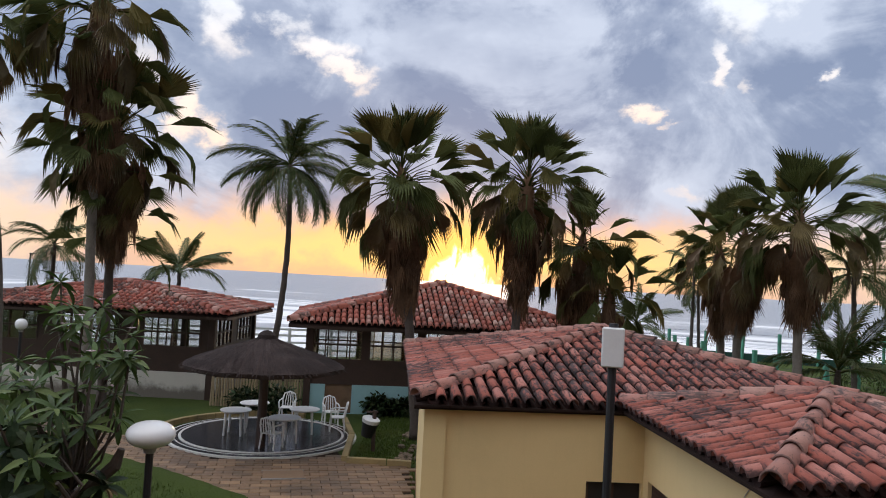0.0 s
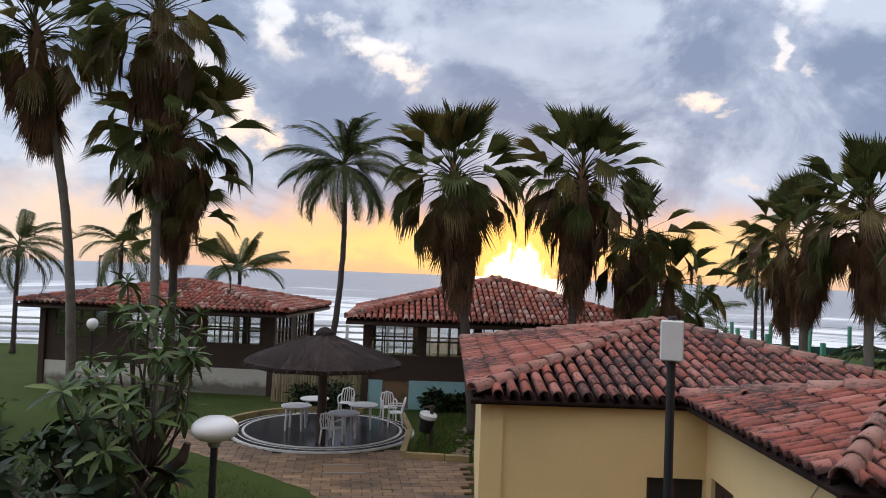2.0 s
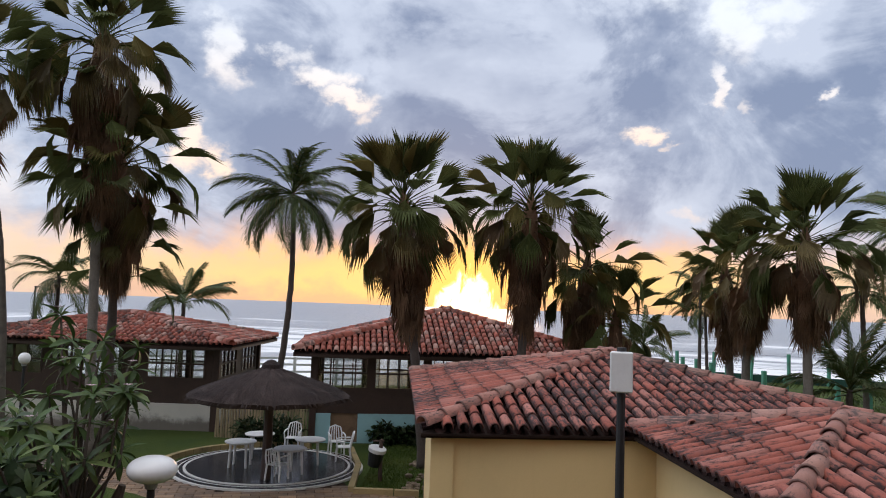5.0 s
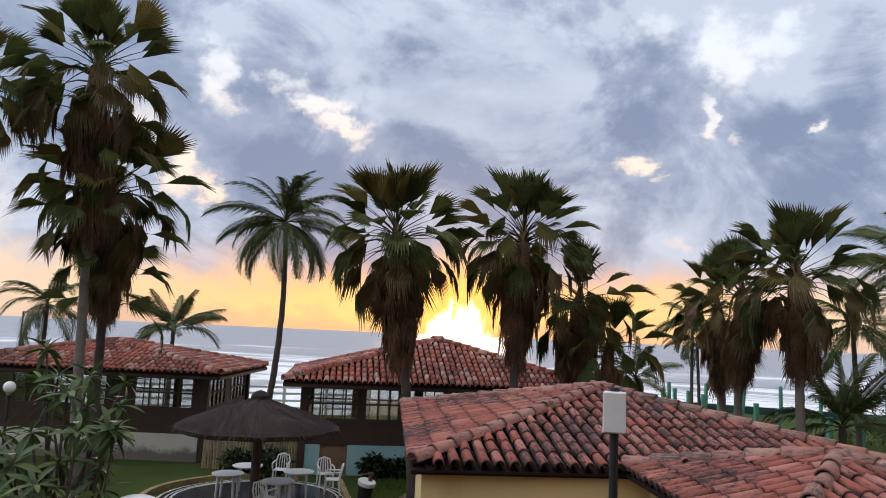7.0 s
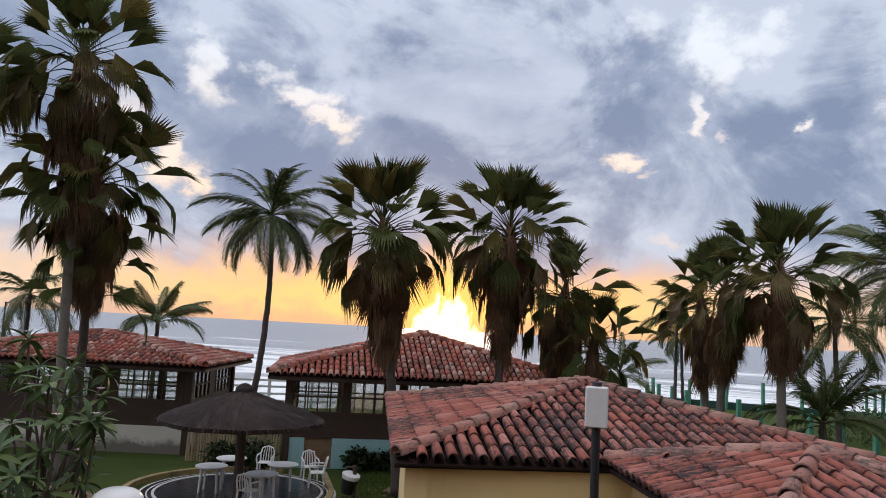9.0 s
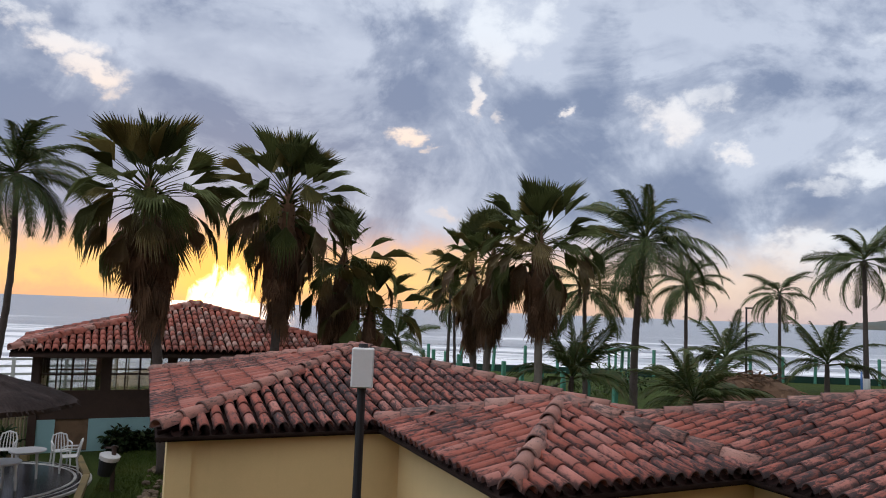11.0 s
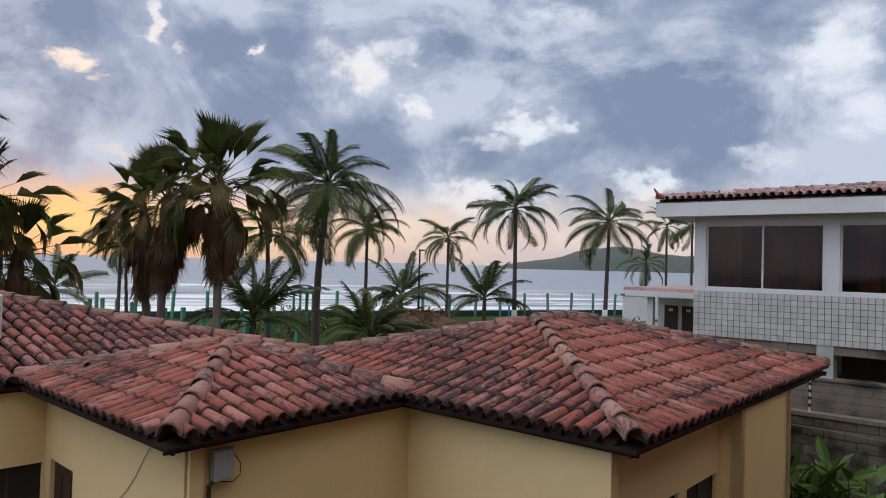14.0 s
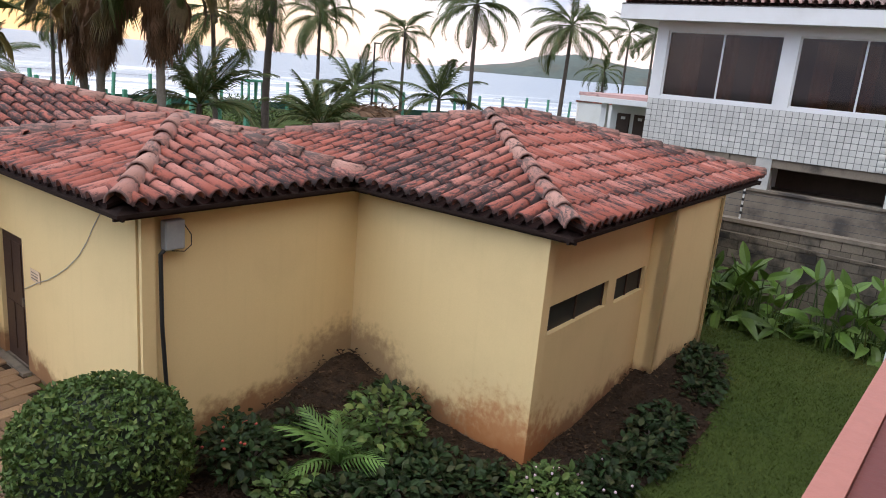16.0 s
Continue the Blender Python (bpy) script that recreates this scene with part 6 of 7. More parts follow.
def build_frangipani():
    t = thing("frangipani_tree", pose(-3.5, 7.2, 0), "frangipani with long glossy leaves on forked grey branches", "tree")
    rng = random.Random(17)
    tufts = [whorl_mesh(14, 0.225, 0.060, M["frangi"], s) for s in (1, 2, 3)]
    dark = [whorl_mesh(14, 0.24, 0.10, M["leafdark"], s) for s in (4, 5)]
    tips = [(-3.48, 7.43, 4.32), (-3.12, 7.37, 4.05), (-4.02, 7.60, 4.56), (-3.46, 6.99, 4.18), (-2.98, 6.99, 3.86), (-3.18, 6.68, 3.88), (-3.16, 7.13, 3.50), (-3.86, 7.46, 4.05),
            (-3.70, 6.64, 3.59), (-3.70, 6.41, 3.31), (-3.34, 6.38, 3.48), (-3.29, 6.85, 3.24), (-3.73, 6.39, 2.91), (-3.46, 6.31, 3.07), (-3.55, 7.17, 3.52), (-3.31, 7.61, 3.60),
            (-3.88, 7.22, 3.78), (-4.12, 6.86, 3.48), (-3.65, 7.79, 3.97), (-3.30, 7.84, 4.24), (-4.25, 7.36, 3.74), (-3.56, 6.94, 3.07), (-3.42, 7.45, 3.72)]
    for k in range(0, 23, 2):
        q = Vector(tips[k])
        tips.append(tuple(q + Vector((rng.gauss(0, 0.16), rng.gauss(0, 0.16), rng.gauss(-0.12, 0.14)))))
    for k in range(22):
        a = rng.uniform(0, 2 * pi)
        r = rng.uniform(0.2, 1.15)
        tips.append((-4.05 + r * math.cos(a), 6.9 + r * math.sin(a), rng.uniform(2.3, 3.35)))
    fork = Vector((-3.55, 7.18, 2.55))
    wpart("trunk", tube(bmesh.new(), [(-3.5, 7.2, 0), (-3.45, 7.18, 1.2), (-3.5, 7.2, 2.2), fork], [0.15, 0.13, 0.12, 0.1], 9), M["twig"], t, smooth=True)
    f2 = Vector((-3.95, 6.95, 2.2))
    wpart("limb", tube(bmesh.new(), [(-3.5, 7.2, 1.7), (-3.75, 7.05, 1.95), f2], [0.09, 0.08, 0.07], 8), M["twig"], t)
    wpart("broken_limb", tube(bmesh.new(), [(-3.52, 7.2, 2.35), (-3.33, 7.17, 2.62), (-3.12, 7.17, 2.82), (-3.07, 7.17, 2.98)], [0.07, 0.06, 0.065, 0.035], 8), M["twig"], t, "broken grey stub")
    for k in range(7):
        a = radians(150 + k * 22 + rng.gauss(0, 8))
        b0 = Vector((-3.5, 7.2, 1.15 + 0.12 * k))
        r = rng.uniform(0.9, 1.5)
        e = b0 + Vector((math.cos(a) * r, math.sin(a) * r * 0.7, rng.uniform(0.5, 1.1)))
        m1 = b0.lerp(e, 0.4) + Vector((0, 0, -0.14))
        m2 = b0.lerp(e, 0.72) + Vector((rng.gauss(0, 0.08), rng.gauss(0, 0.08), -0.02))
        wpart("limb", tube(bmesh.new(), [b0, m1, m2, e], [0.055, 0.042, 0.03, 0.018], 7), M["twig"], t)
        for j in range(2):
            s0 = m1.lerp(e, 0.3 + 0.3 * j)
            wpart("branch", tube(bmesh.new(), [s0, s0 + Vector((rng.gauss(0, 0.12), rng.gauss(0, 0.12), 0.22)), s0 + Vector((rng.gauss(0, 0.25), rng.gauss(0, 0.2), 0.5))], [0.022, 0.016, 0.01], 5), M["twig"], t)
    for k, p in enumerate(tips):
        p = Vector(p)
        src = fork if k < 35 else f2
        mid = src.lerp(p, 0.55) + Vector((rng.gauss(0, 0.06), rng.gauss(0, 0.06), -0.08))
        wpart("branch", tube(bmesh.new(), [src, mid, p], [0.022, 0.015, 0.011], 5), M["twig"], t)
        d = (p - mid).normalized()
        q = d.to_track_quat("Z", "Y").to_matrix().to_4x4()
        q.translation = p
        s = rng.uniform(0.85, 1.15)
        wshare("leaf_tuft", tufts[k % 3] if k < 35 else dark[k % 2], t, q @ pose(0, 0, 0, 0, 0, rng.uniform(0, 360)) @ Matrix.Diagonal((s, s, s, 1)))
    for k in range(9):
        p = Vector(tips[k]) + Vector((0, -0.05, 0.1))
        bm = bmesh.new()
        for i in range(5):
            a = 2 * pi * i / 5
            c, s = math.cos(a), math.sin(a)
            vs = [bm.verts.new(p + Vector(v)) for v in ((0, 0, 0), (0.03 * c - 0.015 * s, 0.03 * s + 0.015 * c, 0.015), (0.05 * c, 0.05 * s, 0.012), (0.03 * c + 0.015 * s, 0.03 * s - 0.015 * c, 0.015))]
            bm.faces.new(vs)
        wpart("flower", bm, M["petal_w"], t, "small white flower")


build_frangipani()


def shrub(name, at, radius, height, count, leaf, mat, seed, label, category="shrub", ball=False, flowers=None):
    """Stems and a loose heap of leaves."""
    t = thing(name, pose(*at), label, category)
    rng = random.Random(seed)
    for k in range(7):
        a = rng.uniform(0, 2 * pi)
        r = radius * rng.uniform(0.2, 0.6)
        part("stem", tube(bmesh.new(), [(0, 0, 0), (r * 0.4 * math.cos(a), r * 0.4 * math.sin(a), height * 0.4), (r * math.cos(a), r * math.sin(a), height * 0.75)], [0.02, 0.014, 0.006], 5), M["twig"], t)
    mats = []
    for k in range(count):
        u, v = rng.uniform(-1, 1), rng.uniform(0, 2 * pi)
        s = math.sqrt(1 - u * u)
        d = Vector((s * math.cos(v), s * math.sin(v), u))
        rr = rng.uniform(0.9, 1.02) if ball else rng.random() ** 0.4 * (1 + 0.22 * noise.noise(Vector(at) + d * 2.3))
        p = Vector((d.x * radius * rr, d.y * radius * rr, height * 0.5 + d.z * height * 0.5 * rr))
        if ball:
            p.z = height * 0.5 + math.copysign(abs(d.z) ** 0.75, d.z) * height * 0.5 * rr
        if p.z < 0.02:
            continue
        if ball:
            side = d.cross(Vector((rng.gauss(0, 1), rng.gauss(0, 1), rng.gauss(0, 1)))).normalized()
            q = (side + d * rng.gauss(0.35, 0.35)).normalized().to_track_quat("Y", "Z").to_matrix().to_4x4()
        else:
            q = (d * 0.7 + Vector((rng.gauss(0, 0.7), rng.gauss(0, 0.7), 0.15 + rng.gauss(0, 0.35)))).normalized().to_track_quat("Y", "Z").to_matrix().to_4x4()
        q.translation = p
        sc = rng.uniform(0.7, 1.2)
        mats.append(q @ pose(0, 0, 0, 0, rng.uniform(0, 360) if ball else rng.gauss(0, 30), 0) @ Matrix.Diagonal((sc, sc, sc, 1)))
    src = leaf
    n = len(src.vertices)
    co = np.array([v.co[:] + (1.0,) for v in src.vertices])
    fs = [tuple(p.vertices) for p in src.polygons]
    vs, faces = [], []
    for k, m in enumerate(mats):
        vs.extend(map(tuple, (co @ np.array(m).T)[:, :3]))
        faces.extend(tuple(i + k * n for i in f) for f in fs)
    ob = new("leaves", mesh_of("leaves", vs, faces, mat))
    ob.parent = t
    tagged(ob, kind="stuff")
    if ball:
        # dark solid core stands in for the shade between the leaves
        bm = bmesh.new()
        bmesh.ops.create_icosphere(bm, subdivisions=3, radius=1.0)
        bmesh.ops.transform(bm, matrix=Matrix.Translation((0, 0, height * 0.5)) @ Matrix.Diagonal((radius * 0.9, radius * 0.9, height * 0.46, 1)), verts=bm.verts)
        part("core", bm, M["core_shade"], t, "dark core for the shade inside the bush")
    if flowers:
        for k in range(flowers[1]):
            a, r = rng.uniform(0, 2 * pi), radius * math.sqrt(rng.random()) * 0.95
            bm = bmesh.new()
            bmesh.ops.create_icosphere(bm, subdivisions=1, radius=0.019)
            fl = part("flower", bm, flowers[0], t)
            fl.matrix_basis = Matrix.Translation((r * math.cos(a), r * math.sin(a), height * (1.02 - 0.35 * (r / radius) ** 2)))
    return t


SMALL = leaf_mesh("leaf", 0.062, 0.042, M["leafy"], 0.3, 0.2, 2)
MID = leaf_mesh("leaf", 0.11, 0.072, M["leafy"], 0.35, 0.2, 3)
BIG = leaf_mesh("leaf", 0.20, 0.09, M["leafdark"], 0.35, 0.2, 3)
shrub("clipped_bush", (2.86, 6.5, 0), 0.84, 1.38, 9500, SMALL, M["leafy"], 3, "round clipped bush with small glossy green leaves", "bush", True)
shrub("shrub", (5.75, 5.6, 0), 0.5, 0.85, 520, MID, M["leafy"], 4, "leafy green shrub in the flower bed")
shrub("shrub", (4.25, 6.2, 0), 0.5, 0.6, 420, MID, M["leafdark"], 5, "dark shrub with a few red flowers", flowers=(M["petal_r"], 9))
shrub("shrub", (4.35, 5.55, 0), 0.36, 0.28, 240, MID, M["leafy"], 6, "low leafy plant in the flower bed")
shrub("shrub", (6.35, 6.2, 0), 0.55, 0.5, 420, MID, M["leafdark"], 7, "dark shrub against the yellow wall")
shrub("shrub", (6.55, 3.75, 0), 0.42, 0.35, 420, MID, M["leafy"], 8, "low shrub with pale pink flowers", flowers=(M["petal_w"], 10))
shrub("shrub", (7.25, 3.45, 0), 0.40, 0.32, 360, MID, M["leafdark"], 9, "low shrub with pale pink flowers", flowers=(M["petal_w"], 7))
shrub("shrub", (8.1, 3.45, 0), 0.42, 0.28, 340, MID, M["leafdark"], 10, "low dark bedding plant")
shrub("shrub", (8.75, 3.6, 0), 0.42, 0.3, 340, MID, M["leafdark"], 11, "low dark bedding plant")
shrub("shrub", (5.3, 4.9, 0), 0.5, 0.3, 360, MID, M["leafdark"], 12, "low dark bedding plant")
shrub("shrub", (11.2, 4.15, 0), 0.5, 0.42, 420, MID, M["leafdark"], 13, "low dark bedding plant")
shrub("shrub", (10.6, 3.85, 0), 0.35, 0.3, 240, MID, M["leafdark"], 14, "low dark bedding plant")
shrub("shrub", (11.9, 4.4, 0), 0.4, 0.4, 300, MID, M["leafdark"], 15, "low dark bedding plant")
for k, (x, y, r, h) in enumerate(((5.75, 4.75, 0.4, 0.3), (6.2, 4.3, 0.36, 0.28), (4.75, 5.1, 0.38, 0.26), (9.35, 3.75, 0.4, 0.28), (6.0, 5.0, 0.35, 0.3), (4.5, 6.75, 0.35, 0.45), (5.1, 6.4, 0.4, 0.4))):
    shrub("shrub", (x, y, 0), r, h, 300, MID, M["leafdark"], 140 + k, "low dark bedding plant")
for k, (x, y, r, h) in enumerate(((-6.4, 24.6, 0.6, 0.8), (-5.4, 24.5, 0.7, 0.95), (-2.0, 25.3, 0.5, 0.7), (-1.2, 25.5, 0.45, 0.6), (-0.3, 25.7, 0.5, 0.6))):
    shrub("shrub", (x, y, 0), r, h, 620, BIG, M["leafdark"], 30 + k, "dark garden shrub beside the chalet")
for k, (x, y, r, h) in enumerate(((16.6, 24.6, 0.9, 1.1), (17.6, 23.4, 1.1, 1.35), (19.6, 23.6, 1.2, 1.5), (21.0, 24.8, 1.2, 1.2), (29.4, 20.6, 1.7, 2.3), (31.8, 20.6, 1.8, 2.4), (34.4, 19.8, 1.9, 2.3), (23.6, 38.6, 2.2, 1.9), (26.0, 41.0, 2.0, 1.6))):
    shrub("shrub", (x, y, 0), r, h, 900, BIG, M["leafy"] if k % 2 else M["leafdark"], 50 + k, "broad green shrub at the edge of the lawn")
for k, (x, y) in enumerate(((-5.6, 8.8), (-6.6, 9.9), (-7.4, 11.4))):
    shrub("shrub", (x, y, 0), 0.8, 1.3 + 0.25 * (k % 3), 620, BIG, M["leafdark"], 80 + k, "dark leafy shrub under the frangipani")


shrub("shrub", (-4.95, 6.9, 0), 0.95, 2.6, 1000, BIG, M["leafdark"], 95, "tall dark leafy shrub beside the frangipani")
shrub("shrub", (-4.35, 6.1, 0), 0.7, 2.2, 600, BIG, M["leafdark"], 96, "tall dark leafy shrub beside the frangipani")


M["bronze"] = material("bronze_leaf", (0.075, 0.040, 0.020), 0.55, (15, 0.3), (3, 0.2), bump=0.0, vary=0.5, translucent=0.12, spec=0.2, hue=(0.13, 0.05, 0.025))
for k, (x, y, r, h, mat, lab) in enumerate((
        (-13.0, 16.4, 1.0, 1.5, "bronze", "bronze-leaved shrub at the edge of the lawn"), (-11.6, 15.0, 0.9, 1.3, "leafdark", "dark leafy shrub at the edge of the lawn"),
        (-10.4, 13.4, 0.9, 1.5, "leafdark", "dark leafy shrub at the edge of the lawn"), (-8.6, 11.0, 0.95, 1.7, "leafdark", "dark leafy shrub at the edge of the lawn"),
        (-7.2, 8.6, 1.0, 2.0, "leafdark", "tall dark leafy shrub beside the frangipani"), (-14.6, 19.0, 1.0, 1.2, "leafy", "green shrub at the edge of the lawn"))):
    shrub("shrub", (x, y, 0), r, h, 900, BIG, M[mat], 120 + k, lab)


M["young"] = material("young_palm_leaf", (0.115, 0.20, 0.05), 0.5, (12, 0.2), (3, 0.15), bump=0.0, vary=0.3, translucent=0.2, spec=0.25)


def small_palm():
    p = thing("palm_seedling", pose(5.2, 5.72, 0), "small bright green palm in the flower bed", "palm")
    rng = random.Random(2)
    me = frond_mesh("frond", 0.85, 1.0, 0.36, M["young"], rng, 12, 0.026)
    for k in range(7):
        s = rng.uniform(0.8, 1.05)
        share("frond", me, p, pose(0, 0, 0.05, 0, 0, k * 137.5) @ pose(0, 0, 0, 72 - 5 * k, rng.gauss(0, 10), 0) @ Matrix.Diagonal((s, s, s, 1)))


small_palm()


def heliconia(x, y, n, seed):
    h = thing("heliconia", pose(x, y, 0), "clump of tall broad-leaved heliconia against the wall", "plant", "broad-leaved clumps by the wall")
    rng = random.Random(seed)
    me = [leaf_mesh("leaf", 0.54, 0.21, M["heli"], b, 0.3, 6) for b in (0.12, 0.4, 0.85)]
    for k in range(n):
        f = (k + 0.5) / n
        a, r = rng.uniform(0, 2 * pi), 0.48 * math.sqrt(rng.random())
        hh = 0.10 + 1.05 * f ** 1.35 * rng.uniform(0.8, 1.1)
        az = math.degrees(a) - 90 + rng.gauss(0, 50)
        b = Vector((r * math.cos(a), r * math.sin(a), 0))
        c, s = math.cos(radians(az + 90)), math.sin(radians(az + 90))
        lean = rng.uniform(0.05, 0.3)
        top = b + Vector((c * lean * hh, s * lean * hh, hh))
        part("stalk", tube(bmesh.new(), [b, b.lerp(top, 0.5) + Vector((0, 0, 0.05)), top], [0.018, 0.014, 0.01], 5), M["leafy"], h)
        s = rng.uniform(0.65, 1.15)
        share("leaf", me[2 if f < 0.35 else 0 if f > 0.8 else 1], h, Matrix.Translation(top) @ pose(0, 0, 0, 0, 0, az) @ pose(0, 0, 0, rng.uniform(-15, 40) if f < 0.4 else rng.uniform(25, 85), rng.gauss(0, 25), 0) @ Matrix.Diagonal((s, s, s, 1)))


for k, (u, v) in enumerate(((15.6, 3.9), (15.5, 3.2), (15.6, 2.5), (15.5, 1.2), (15.6, 0.5), (15.7, -0.3), (15.9, 4.7))):
    p = W(u, v)
    heliconia(p.x, p.y, 44, 90 + k)


M["litter"] = material("leaf_litter", (0.035, 0.022, 0.013), 0.9, (20, 0.3), (3, 0.3), bump=0.0, vary=0.6, hue=(0.08, 0.05, 0.028), spec=0.1)


def flower_bed():
    b = thing("flower_bed", Matrix.Translation(W(6.4, 5)), "bare dark soil bed along the yellow walls", "soil", kind="structure")
    out = [(4.45, 6.6), (7.6, 6.55), (7.6, 3.6), (13.5, 3.3), (13.4, 2.6), (11.6, 2.15), (9.9, 1.95), (8.2, 2.05), (7.0, 2.35), (6.0, 3.4), (4.9, 4.6), (4.1, 5.4)]
    nx, rng = 60, random.Random(4)
    vs, fs, idx = [], [], {}
    for i in range(nx):
        for j in range(44):
            u, v = 4.0 + 9.6 * i / (nx - 1), 1.9 + 4.8 * j / 43
            if not in_poly(out, u, v):
                continue
            edge = min(math.hypot(u - a[0] - (b2[0] - a[0]) * t, v - a[1] - (b2[1] - a[1]) * t) for a, b2 in zip(out, out[1:] + out[:1]) for t in (0, 0.2, 0.4, 0.6, 0.8))
            heap = 0.48 * math.exp(-((u - 7.5) ** 2 + 1.3 * (v - 6.5) ** 2) / 1.3) + 0.30 * math.exp(-((u - 11.3) ** 2 / 3.0 + (v - 3.3) ** 2 / 0.5))
            p = W(u, v, 0.015 + heap + 0.05 * min(1, edge / 0.5) * (1 + noise.noise((u * 2, v * 2, 0))) + 0.02 * noise.noise((u * 9, v * 9, 1)))
            idx[i, j] = len(vs)
            vs.append(tuple(p))
    for (i, j), a in idx.items():
        q = [(i, j), (i + 1, j), (i + 1, j + 1), (i, j + 1)]
        if all(k in idx for k in q):
            fs.append(tuple(idx[k] for k in q))
    lit, lf = [], []
    for k in range(5200):
        a = Vector(vs[rng.randrange(len(vs))]) + Vector((rng.gauss(0, 0.07), rng.gauss(0, 0.07), 0.012))
        r, w, an = rng.uniform(0.02, 0.06), rng.uniform(0.008, 0.022), rng.uniform(0, 2 * pi)
        c, s = math.cos(an), math.sin(an)
        i = len(lit)
        lit += [tuple(a + Vector(p)) for p in ((-c * r, -s * r, 0.0), (s * w, -c * w, rng.uniform(0.004, 0.02)), (c * r, s * r, rng.uniform(0, 0.02)), (-s * w, c * w, 0.006))]
        lf.append((i, i + 1, i + 2, i + 3))
    li = new("leaf_litter", mesh_of("leaf_litter", lit, lf, M["litter"]))
    li.parent = b
    li.matrix_parent_inverse = wm(b).inverted()
    tagged(li, "dry brown leaf litter", kind="stuff")
    ob = new("soil", mesh_of("soil", vs, fs, M["soil"], True))
    ob.parent = b
    ob.matrix_parent_inverse = wm(b).inverted()


flower_bed()


def lawn_blades():
    """Short grass on the near lawns."""
    rng = random.Random(15)
    vs, fs = [], []
    bed = [(4.45, 6.6), (7.6, 6.55), (7.6, 3.6), (13.5, 3.3), (13.4, 2.6), (11.6, 2.15), (9.9, 1.95), (8.2, 2.05), (7.0, 2.35), (6.0, 3.4), (4.9, 4.6), (4.1, 5.4)]

    def blade(x, y, h):
        a = rng.uniform(0, 2 * pi)
        c, s = math.cos(a) * 0.008, math.sin(a) * 0.008
        i = len(vs)
        vs.extend([(x - c, y - s, 0), (x + c, y + s, 0), (x + rng.gauss(0, 0.03), y + rng.gauss(0, 0.03), h)])
        fs.append((i, i + 1, i + 2))
    for k in range(80000):
        u, v = rng.uniform(6.5, 16.9), rng.uniform(-1.5, 6.0)
        if in_poly(bed, u, v) or (u < 13.65 and v > 3.0):
            continue
        p = W(u, v)
        blade(p.x, p.y, rng.uniform(0.02, 0.05))
    for k in range(24000):
        x, y = rng.uniform(-9, 0), rng.uniform(8, 18)
        if in_poly(PATH, x, y) or math.hypot(x, y) > 18.5:
            continue
        blade(x, y, rng.uniform(0.03, 0.09))
    for k in range(9000):
        x, y = rng.uniform(-2.1, -0.1), rng.uniform(18.9, 25.2)
        blade(x, y, rng.uniform(0.04, 0.10))
    ob = new("grass_blades", mesh_of("grass_blades", vs, fs, M["blade"]))
    tagged(ob, "short green grass blades of the lawn", "grass", kind="stuff")


M["blade"] = material("grass_blade", (0.056, 0.082, 0.016), 0.8, (6, 0.3), (0.6, 0.3), (0.13, 0.14, 0.04), bump=0.0, vary=0.3, translucent=0.1, spec=0.1)
lawn_blades()


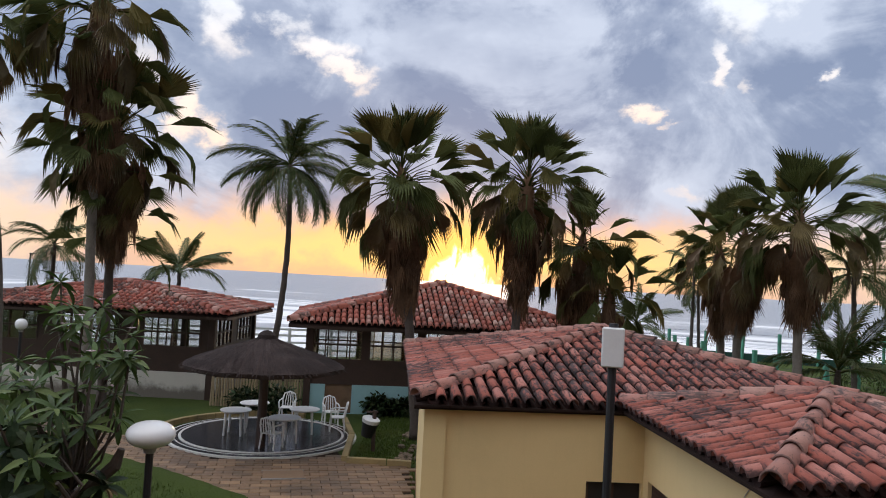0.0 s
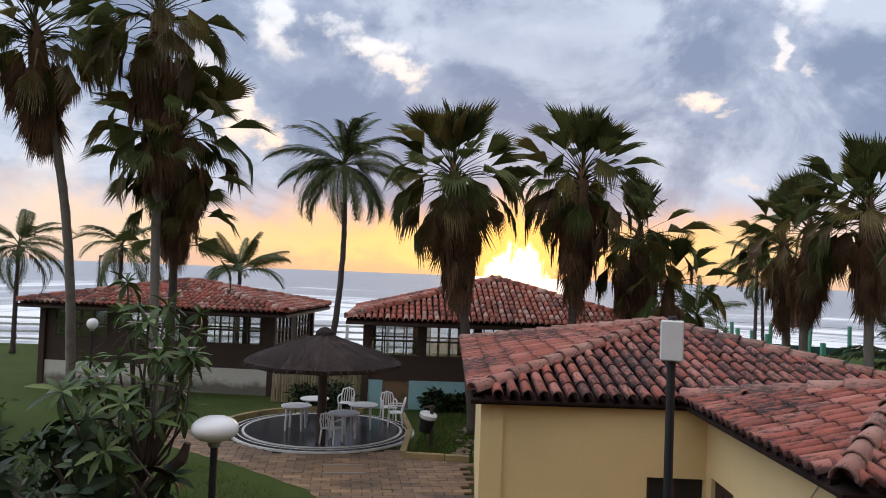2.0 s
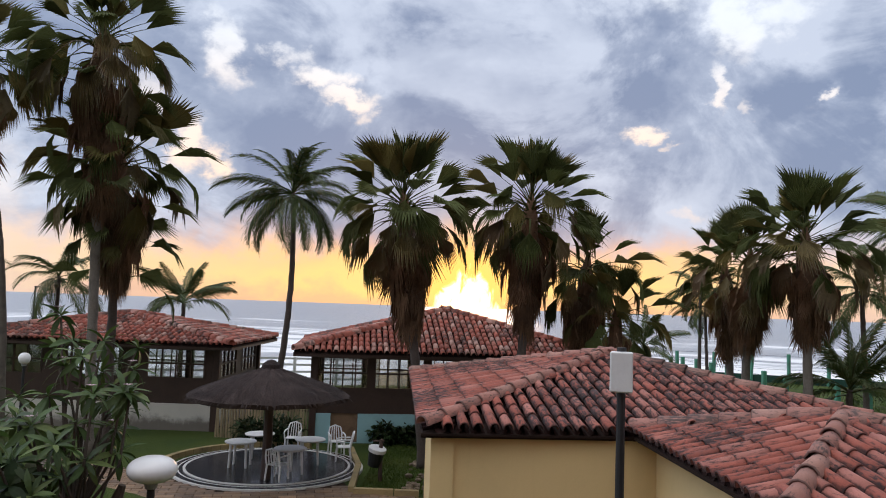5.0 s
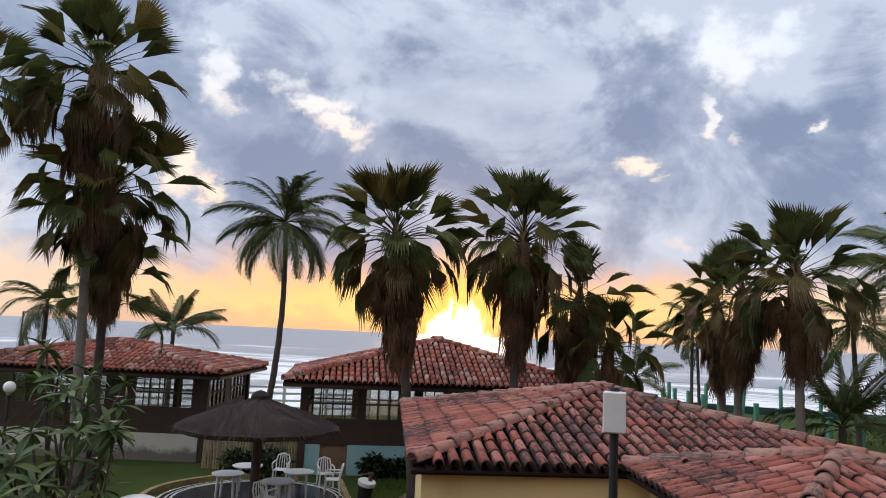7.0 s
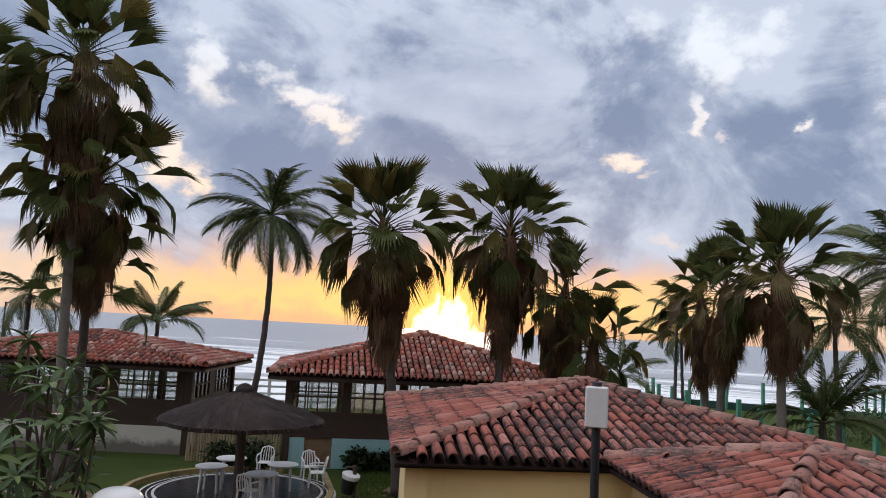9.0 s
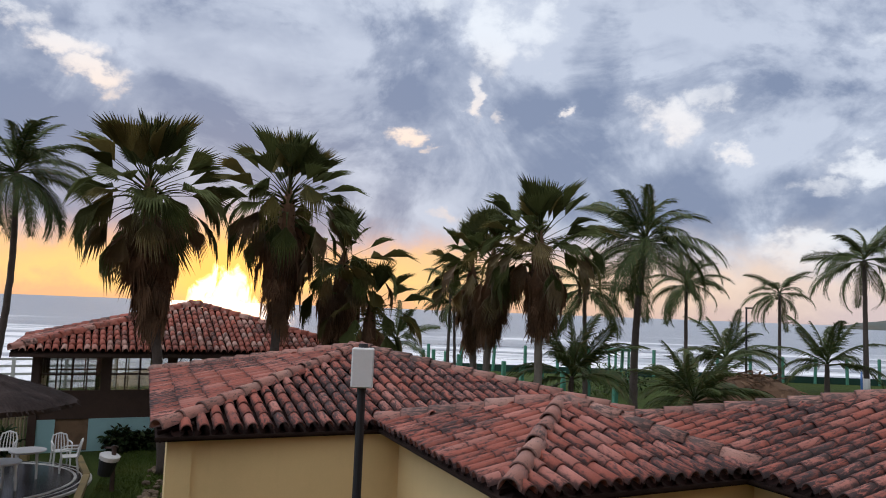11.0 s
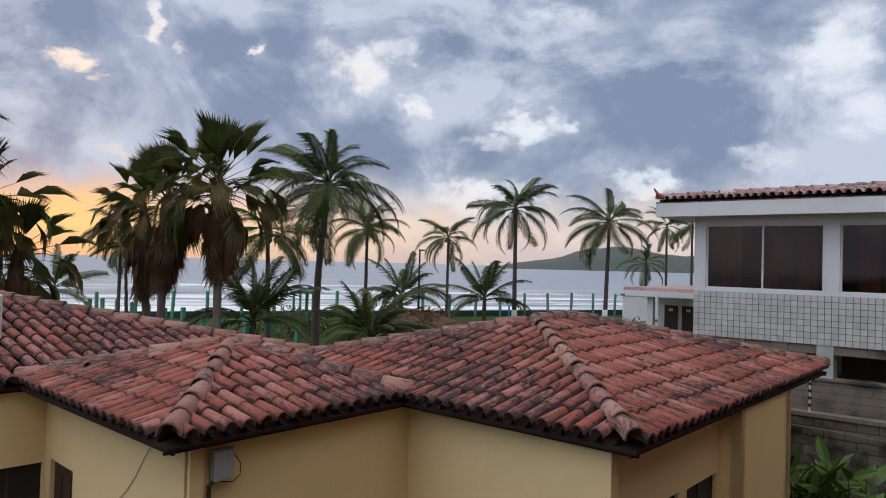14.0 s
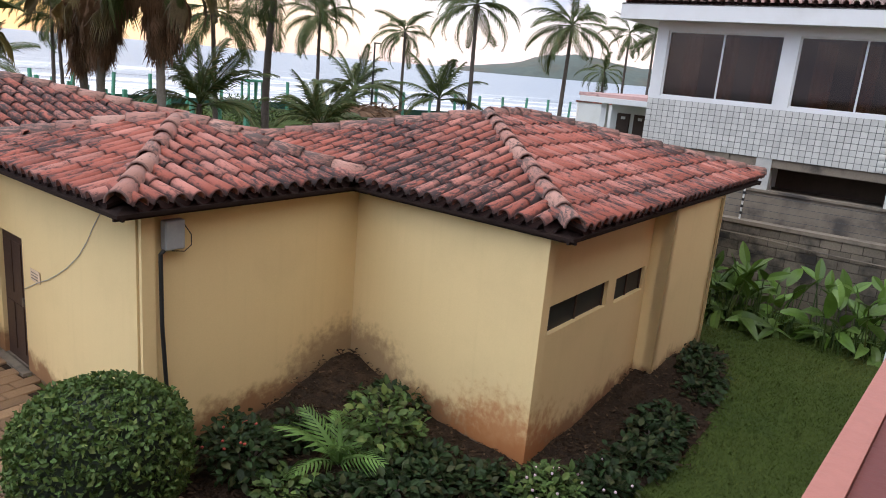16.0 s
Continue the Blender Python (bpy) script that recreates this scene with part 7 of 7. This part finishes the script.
# ---- small fittings and far things ----
M["card"] = material("pale_plate", (0.60, 0.44, 0.30), 0.8, (30, 0.1), (4, 0.2), bump=0.0)
def fittings():
    m = thing("meter_box", Matrix.Translation(W(4.79, 6.58, 2.4)), "grey plastic junction box high on the yellow wall", "junction box")
    wpart("body", block((0.24, 0.11, 0.33), Matrix.Translation(W(4.80, 6.56, 2.62)) @ BUILDING, 0.015), M["steel"], m)
    wpart("conduit", tube(bmesh.new(), [W(4.70, 6.56, 2.46), W(4.65, 6.56, 2.42), W(4.66, 6.56, 1.6), W(4.76, 6.56, 0.0)], 0.024, 7), M["black"], m, "black conduit")
    wpart("cable", tube(bmesh.new(), [W(4.92, 6.53, 2.72), W(5.0, 6.52, 2.6), W(5.0, 6.52, 2.48), W(4.92, 6.53, 2.42), W(4.78, 6.55, 2.44)], 0.006, 5), M["black"], m)
    w0, w1 = Vector((4.72, 10.78)), Vector((4.42, 6.65))
    dd = (w1 - w0).normalized()
    nn = Vector((dd.y, -dd.x))

    def on_wall(a, z, out=0.012):
        q = w0 + dd * a + nn * out
        return W(q.x, q.y, z)
    c = thing("slack_cable", Matrix.Translation(on_wall(3.2, 2.6)), "thin slack cable along the yellow wall", "cable")
    wpart("cable", tube(bmesh.new(), [on_wall(a, z) for a, z in ((3.5, 2.85), (3.22, 2.55), (3.02, 2.31), (2.79, 2.09), (2.45, 1.86), (2.13, 1.69), (1.86, 1.56), (1.59, 1.46), (1.3, 1.33), (1.1, 1.24))], 0.005, 5), M["steel"], c)
    # barred pale plate stands in for a coil of cable
    n = thing("notice", Matrix.Translation(on_wall(1.5, 1.55)), "small pale plate standing in for a cable coil on the wall", "sign")
    wpart("card", wall_mesh(bmesh.new(), on_wall(1.34, 0, 0.008), on_wall(1.64, 0, 0.008), 1.44, 1.60, 0.006, (), -1.0), M["card"], n)
    for z in (1.47, 1.51, 1.55):
        wpart("text_line", wall_mesh(bmesh.new(), on_wall(1.38, 0, 0.015), on_wall(1.58, 0, 0.015), z, z + 0.012, 0.003, (), -1.0), M["concrete"], n)
    d = thing("downpipe", Matrix.Translation(W(12.95, 3.07, 0.2)), "thin yellow-painted downpipe on the side wall", "pipe")
    wpart("pipe", tube(bmesh.new(), [W(12.95, 3.06, 0.1), W(12.95, 3.06, 2.85)], 0.025, 7), M["kerb"], d)
    b = thing("guard_booth", pose(29.6, 47.0, 0), "small green open-sided booth by the fence", "booth")
    for x in (-0.55, 0.55):
        for y in (-0.45, 0.45):
            part("post", block((0.14, 0.14, 2.3), Matrix.Translation((x, y, 1.15)), 0.01), M["green"], b)
    part("roof", block((1.6, 1.3, 0.16), Matrix.Translation((0, 0, 2.38)), 0.02), M["green"], b)
    part("panel", block((1.0, 0.05, 0.9), Matrix.Translation((0, 0.45, 0.5))), M["green"], b)
    for x, y, z in ((34.3, 39.2, 5.7), (-34.6, 60.5, 5.2)):
        s = thing("light_pole", pose(x, y, -1.2 if y > 50 else 0), "tall dark pole by the beach", "pole")
        part("pole", tube(bmesh.new(), [(0, 0, 0), (0, 0, z + (1.2 if y > 50 else 0))], [0.09, 0.06], 8), M["black"], s)
        part("lamp_head", block((0.5, 0.16, 0.1), Matrix.Translation((0.2, 0, z + (1.2 if y > 50 else 0)))), M["black"], s)
    d = thing("playground_slide", pose(27.6, 23.4, 0, 0, 0, 40), "blue plastic slide with a bent pipe rail", "slide")
    part("chute", block((0.5, 1.8, 0.06), pose(0, 0, 1.3, 38, 0, 0), 0.02), M["blueplastic"], d)
    part("tower", block((0.6, 0.6, 1.9), Matrix.Translation((0, 1.0, 0.95)), 0.03), M["blueplastic"], d)
    part("rail", tube(bmesh.new(), [(-0.35, 0.8, 1.5), (-0.35, 0.8, 2.6), (-0.1, 0.8, 2.85), (0.2, 0.8, 2.75), (0.35, 0.8, 2.4), (0.35, 0.8, 1.8)], 0.035, 7), M["blueplastic"], d)
    # dry mound of cut fronds by the side fence
    rng = random.Random(44)
    mats = []
    for k in range(620):
        a, r = rng.uniform(0, 2 * pi), 2.0 * math.sqrt(rng.random())
        mats.append(Matrix.Translation((27.6 + 2.0 * r * math.cos(a), 31.6 + 1.3 * r * math.sin(a), 2.05 * (1 - (r / 2.1) ** 2) + 0.05)) @ pose(0, 0, 0, rng.gauss(0, 20), rng.gauss(0, 20), rng.uniform(0, 360)))
    md = thing("brushwood_heap", pose(27.6, 31.6, 0), "heap of dry brown palm cuttings on the lawn", "heap")
    lf = leaf_mesh("leaf", 0.9, 0.16, M["dead"], 0.4, 0.3, 3)
    joined("cuttings", lf, mats, M["dead"], md)
    bm = bmesh.new()
    bmesh.ops.create_uvsphere(bm, u_segments=16, v_segments=8, radius=1)
    bmesh.ops.transform(bm, matrix=Matrix.Diagonal((4.0, 2.6, 1.98, 1)), verts=bm.verts)
    part("core", bm, M["dead"], md)
    w = thing("lime_washed_stone", pose(-7.1, 14.4, 0), "white lime-washed marker post on the lawn", "post")
    part("post", tube(bmesh.new(), [(0, 0, 0), (0, 0, 1.2), (0, 0, 1.45)], [0.13, 0.13, 0.09], 10), M["white"], w)
    # stand-in block for the white outer face of the balcony house
    g = thing("garden_wall_low", pose(9.5, 0.9, 0), "white block standing in for the outer face of the balcony", "wall", kind="structure")
    part("wall", block((0.25, 1.0, 2.3), Matrix.Translation((0, 0, 1.15)), 0.02), M["white"], g)


fittings()


def reed_screen():
    s = thing("reed_screen", pose(-6.3, 25.6, 0), "pale reed screen between the two chalets", "screen")
    rng = random.Random(71)
    for k in range(34):
        x = -7.9 + k * 0.095
        part_h = 1.25 + rng.gauss(0, 0.04)
        wpart("cane", tube(bmesh.new(), [(x, 25.5 + rng.gauss(0, 0.01), 0), (x + rng.gauss(0, 0.015), 25.5, part_h)], 0.04, 6), M["cane"], s)
    for z in (0.35, 1.0):
        wpart("rail", block((3.3, 0.05, 0.06), Matrix.Translation((-6.3, 25.56, z))), M["wood"], s)


M["cane"] = material("dry_cane", (0.30, 0.23, 0.14), 0.8, (20, 0.25), (3, 0.3), bump=0.0, vary=0.3)
reed_screen()


# ---- the single pieces of roofs, walls and pavements ----
for parent, me, mats, name in PIECES:
    for m in mats:
        wshare(name, me, parent, m)
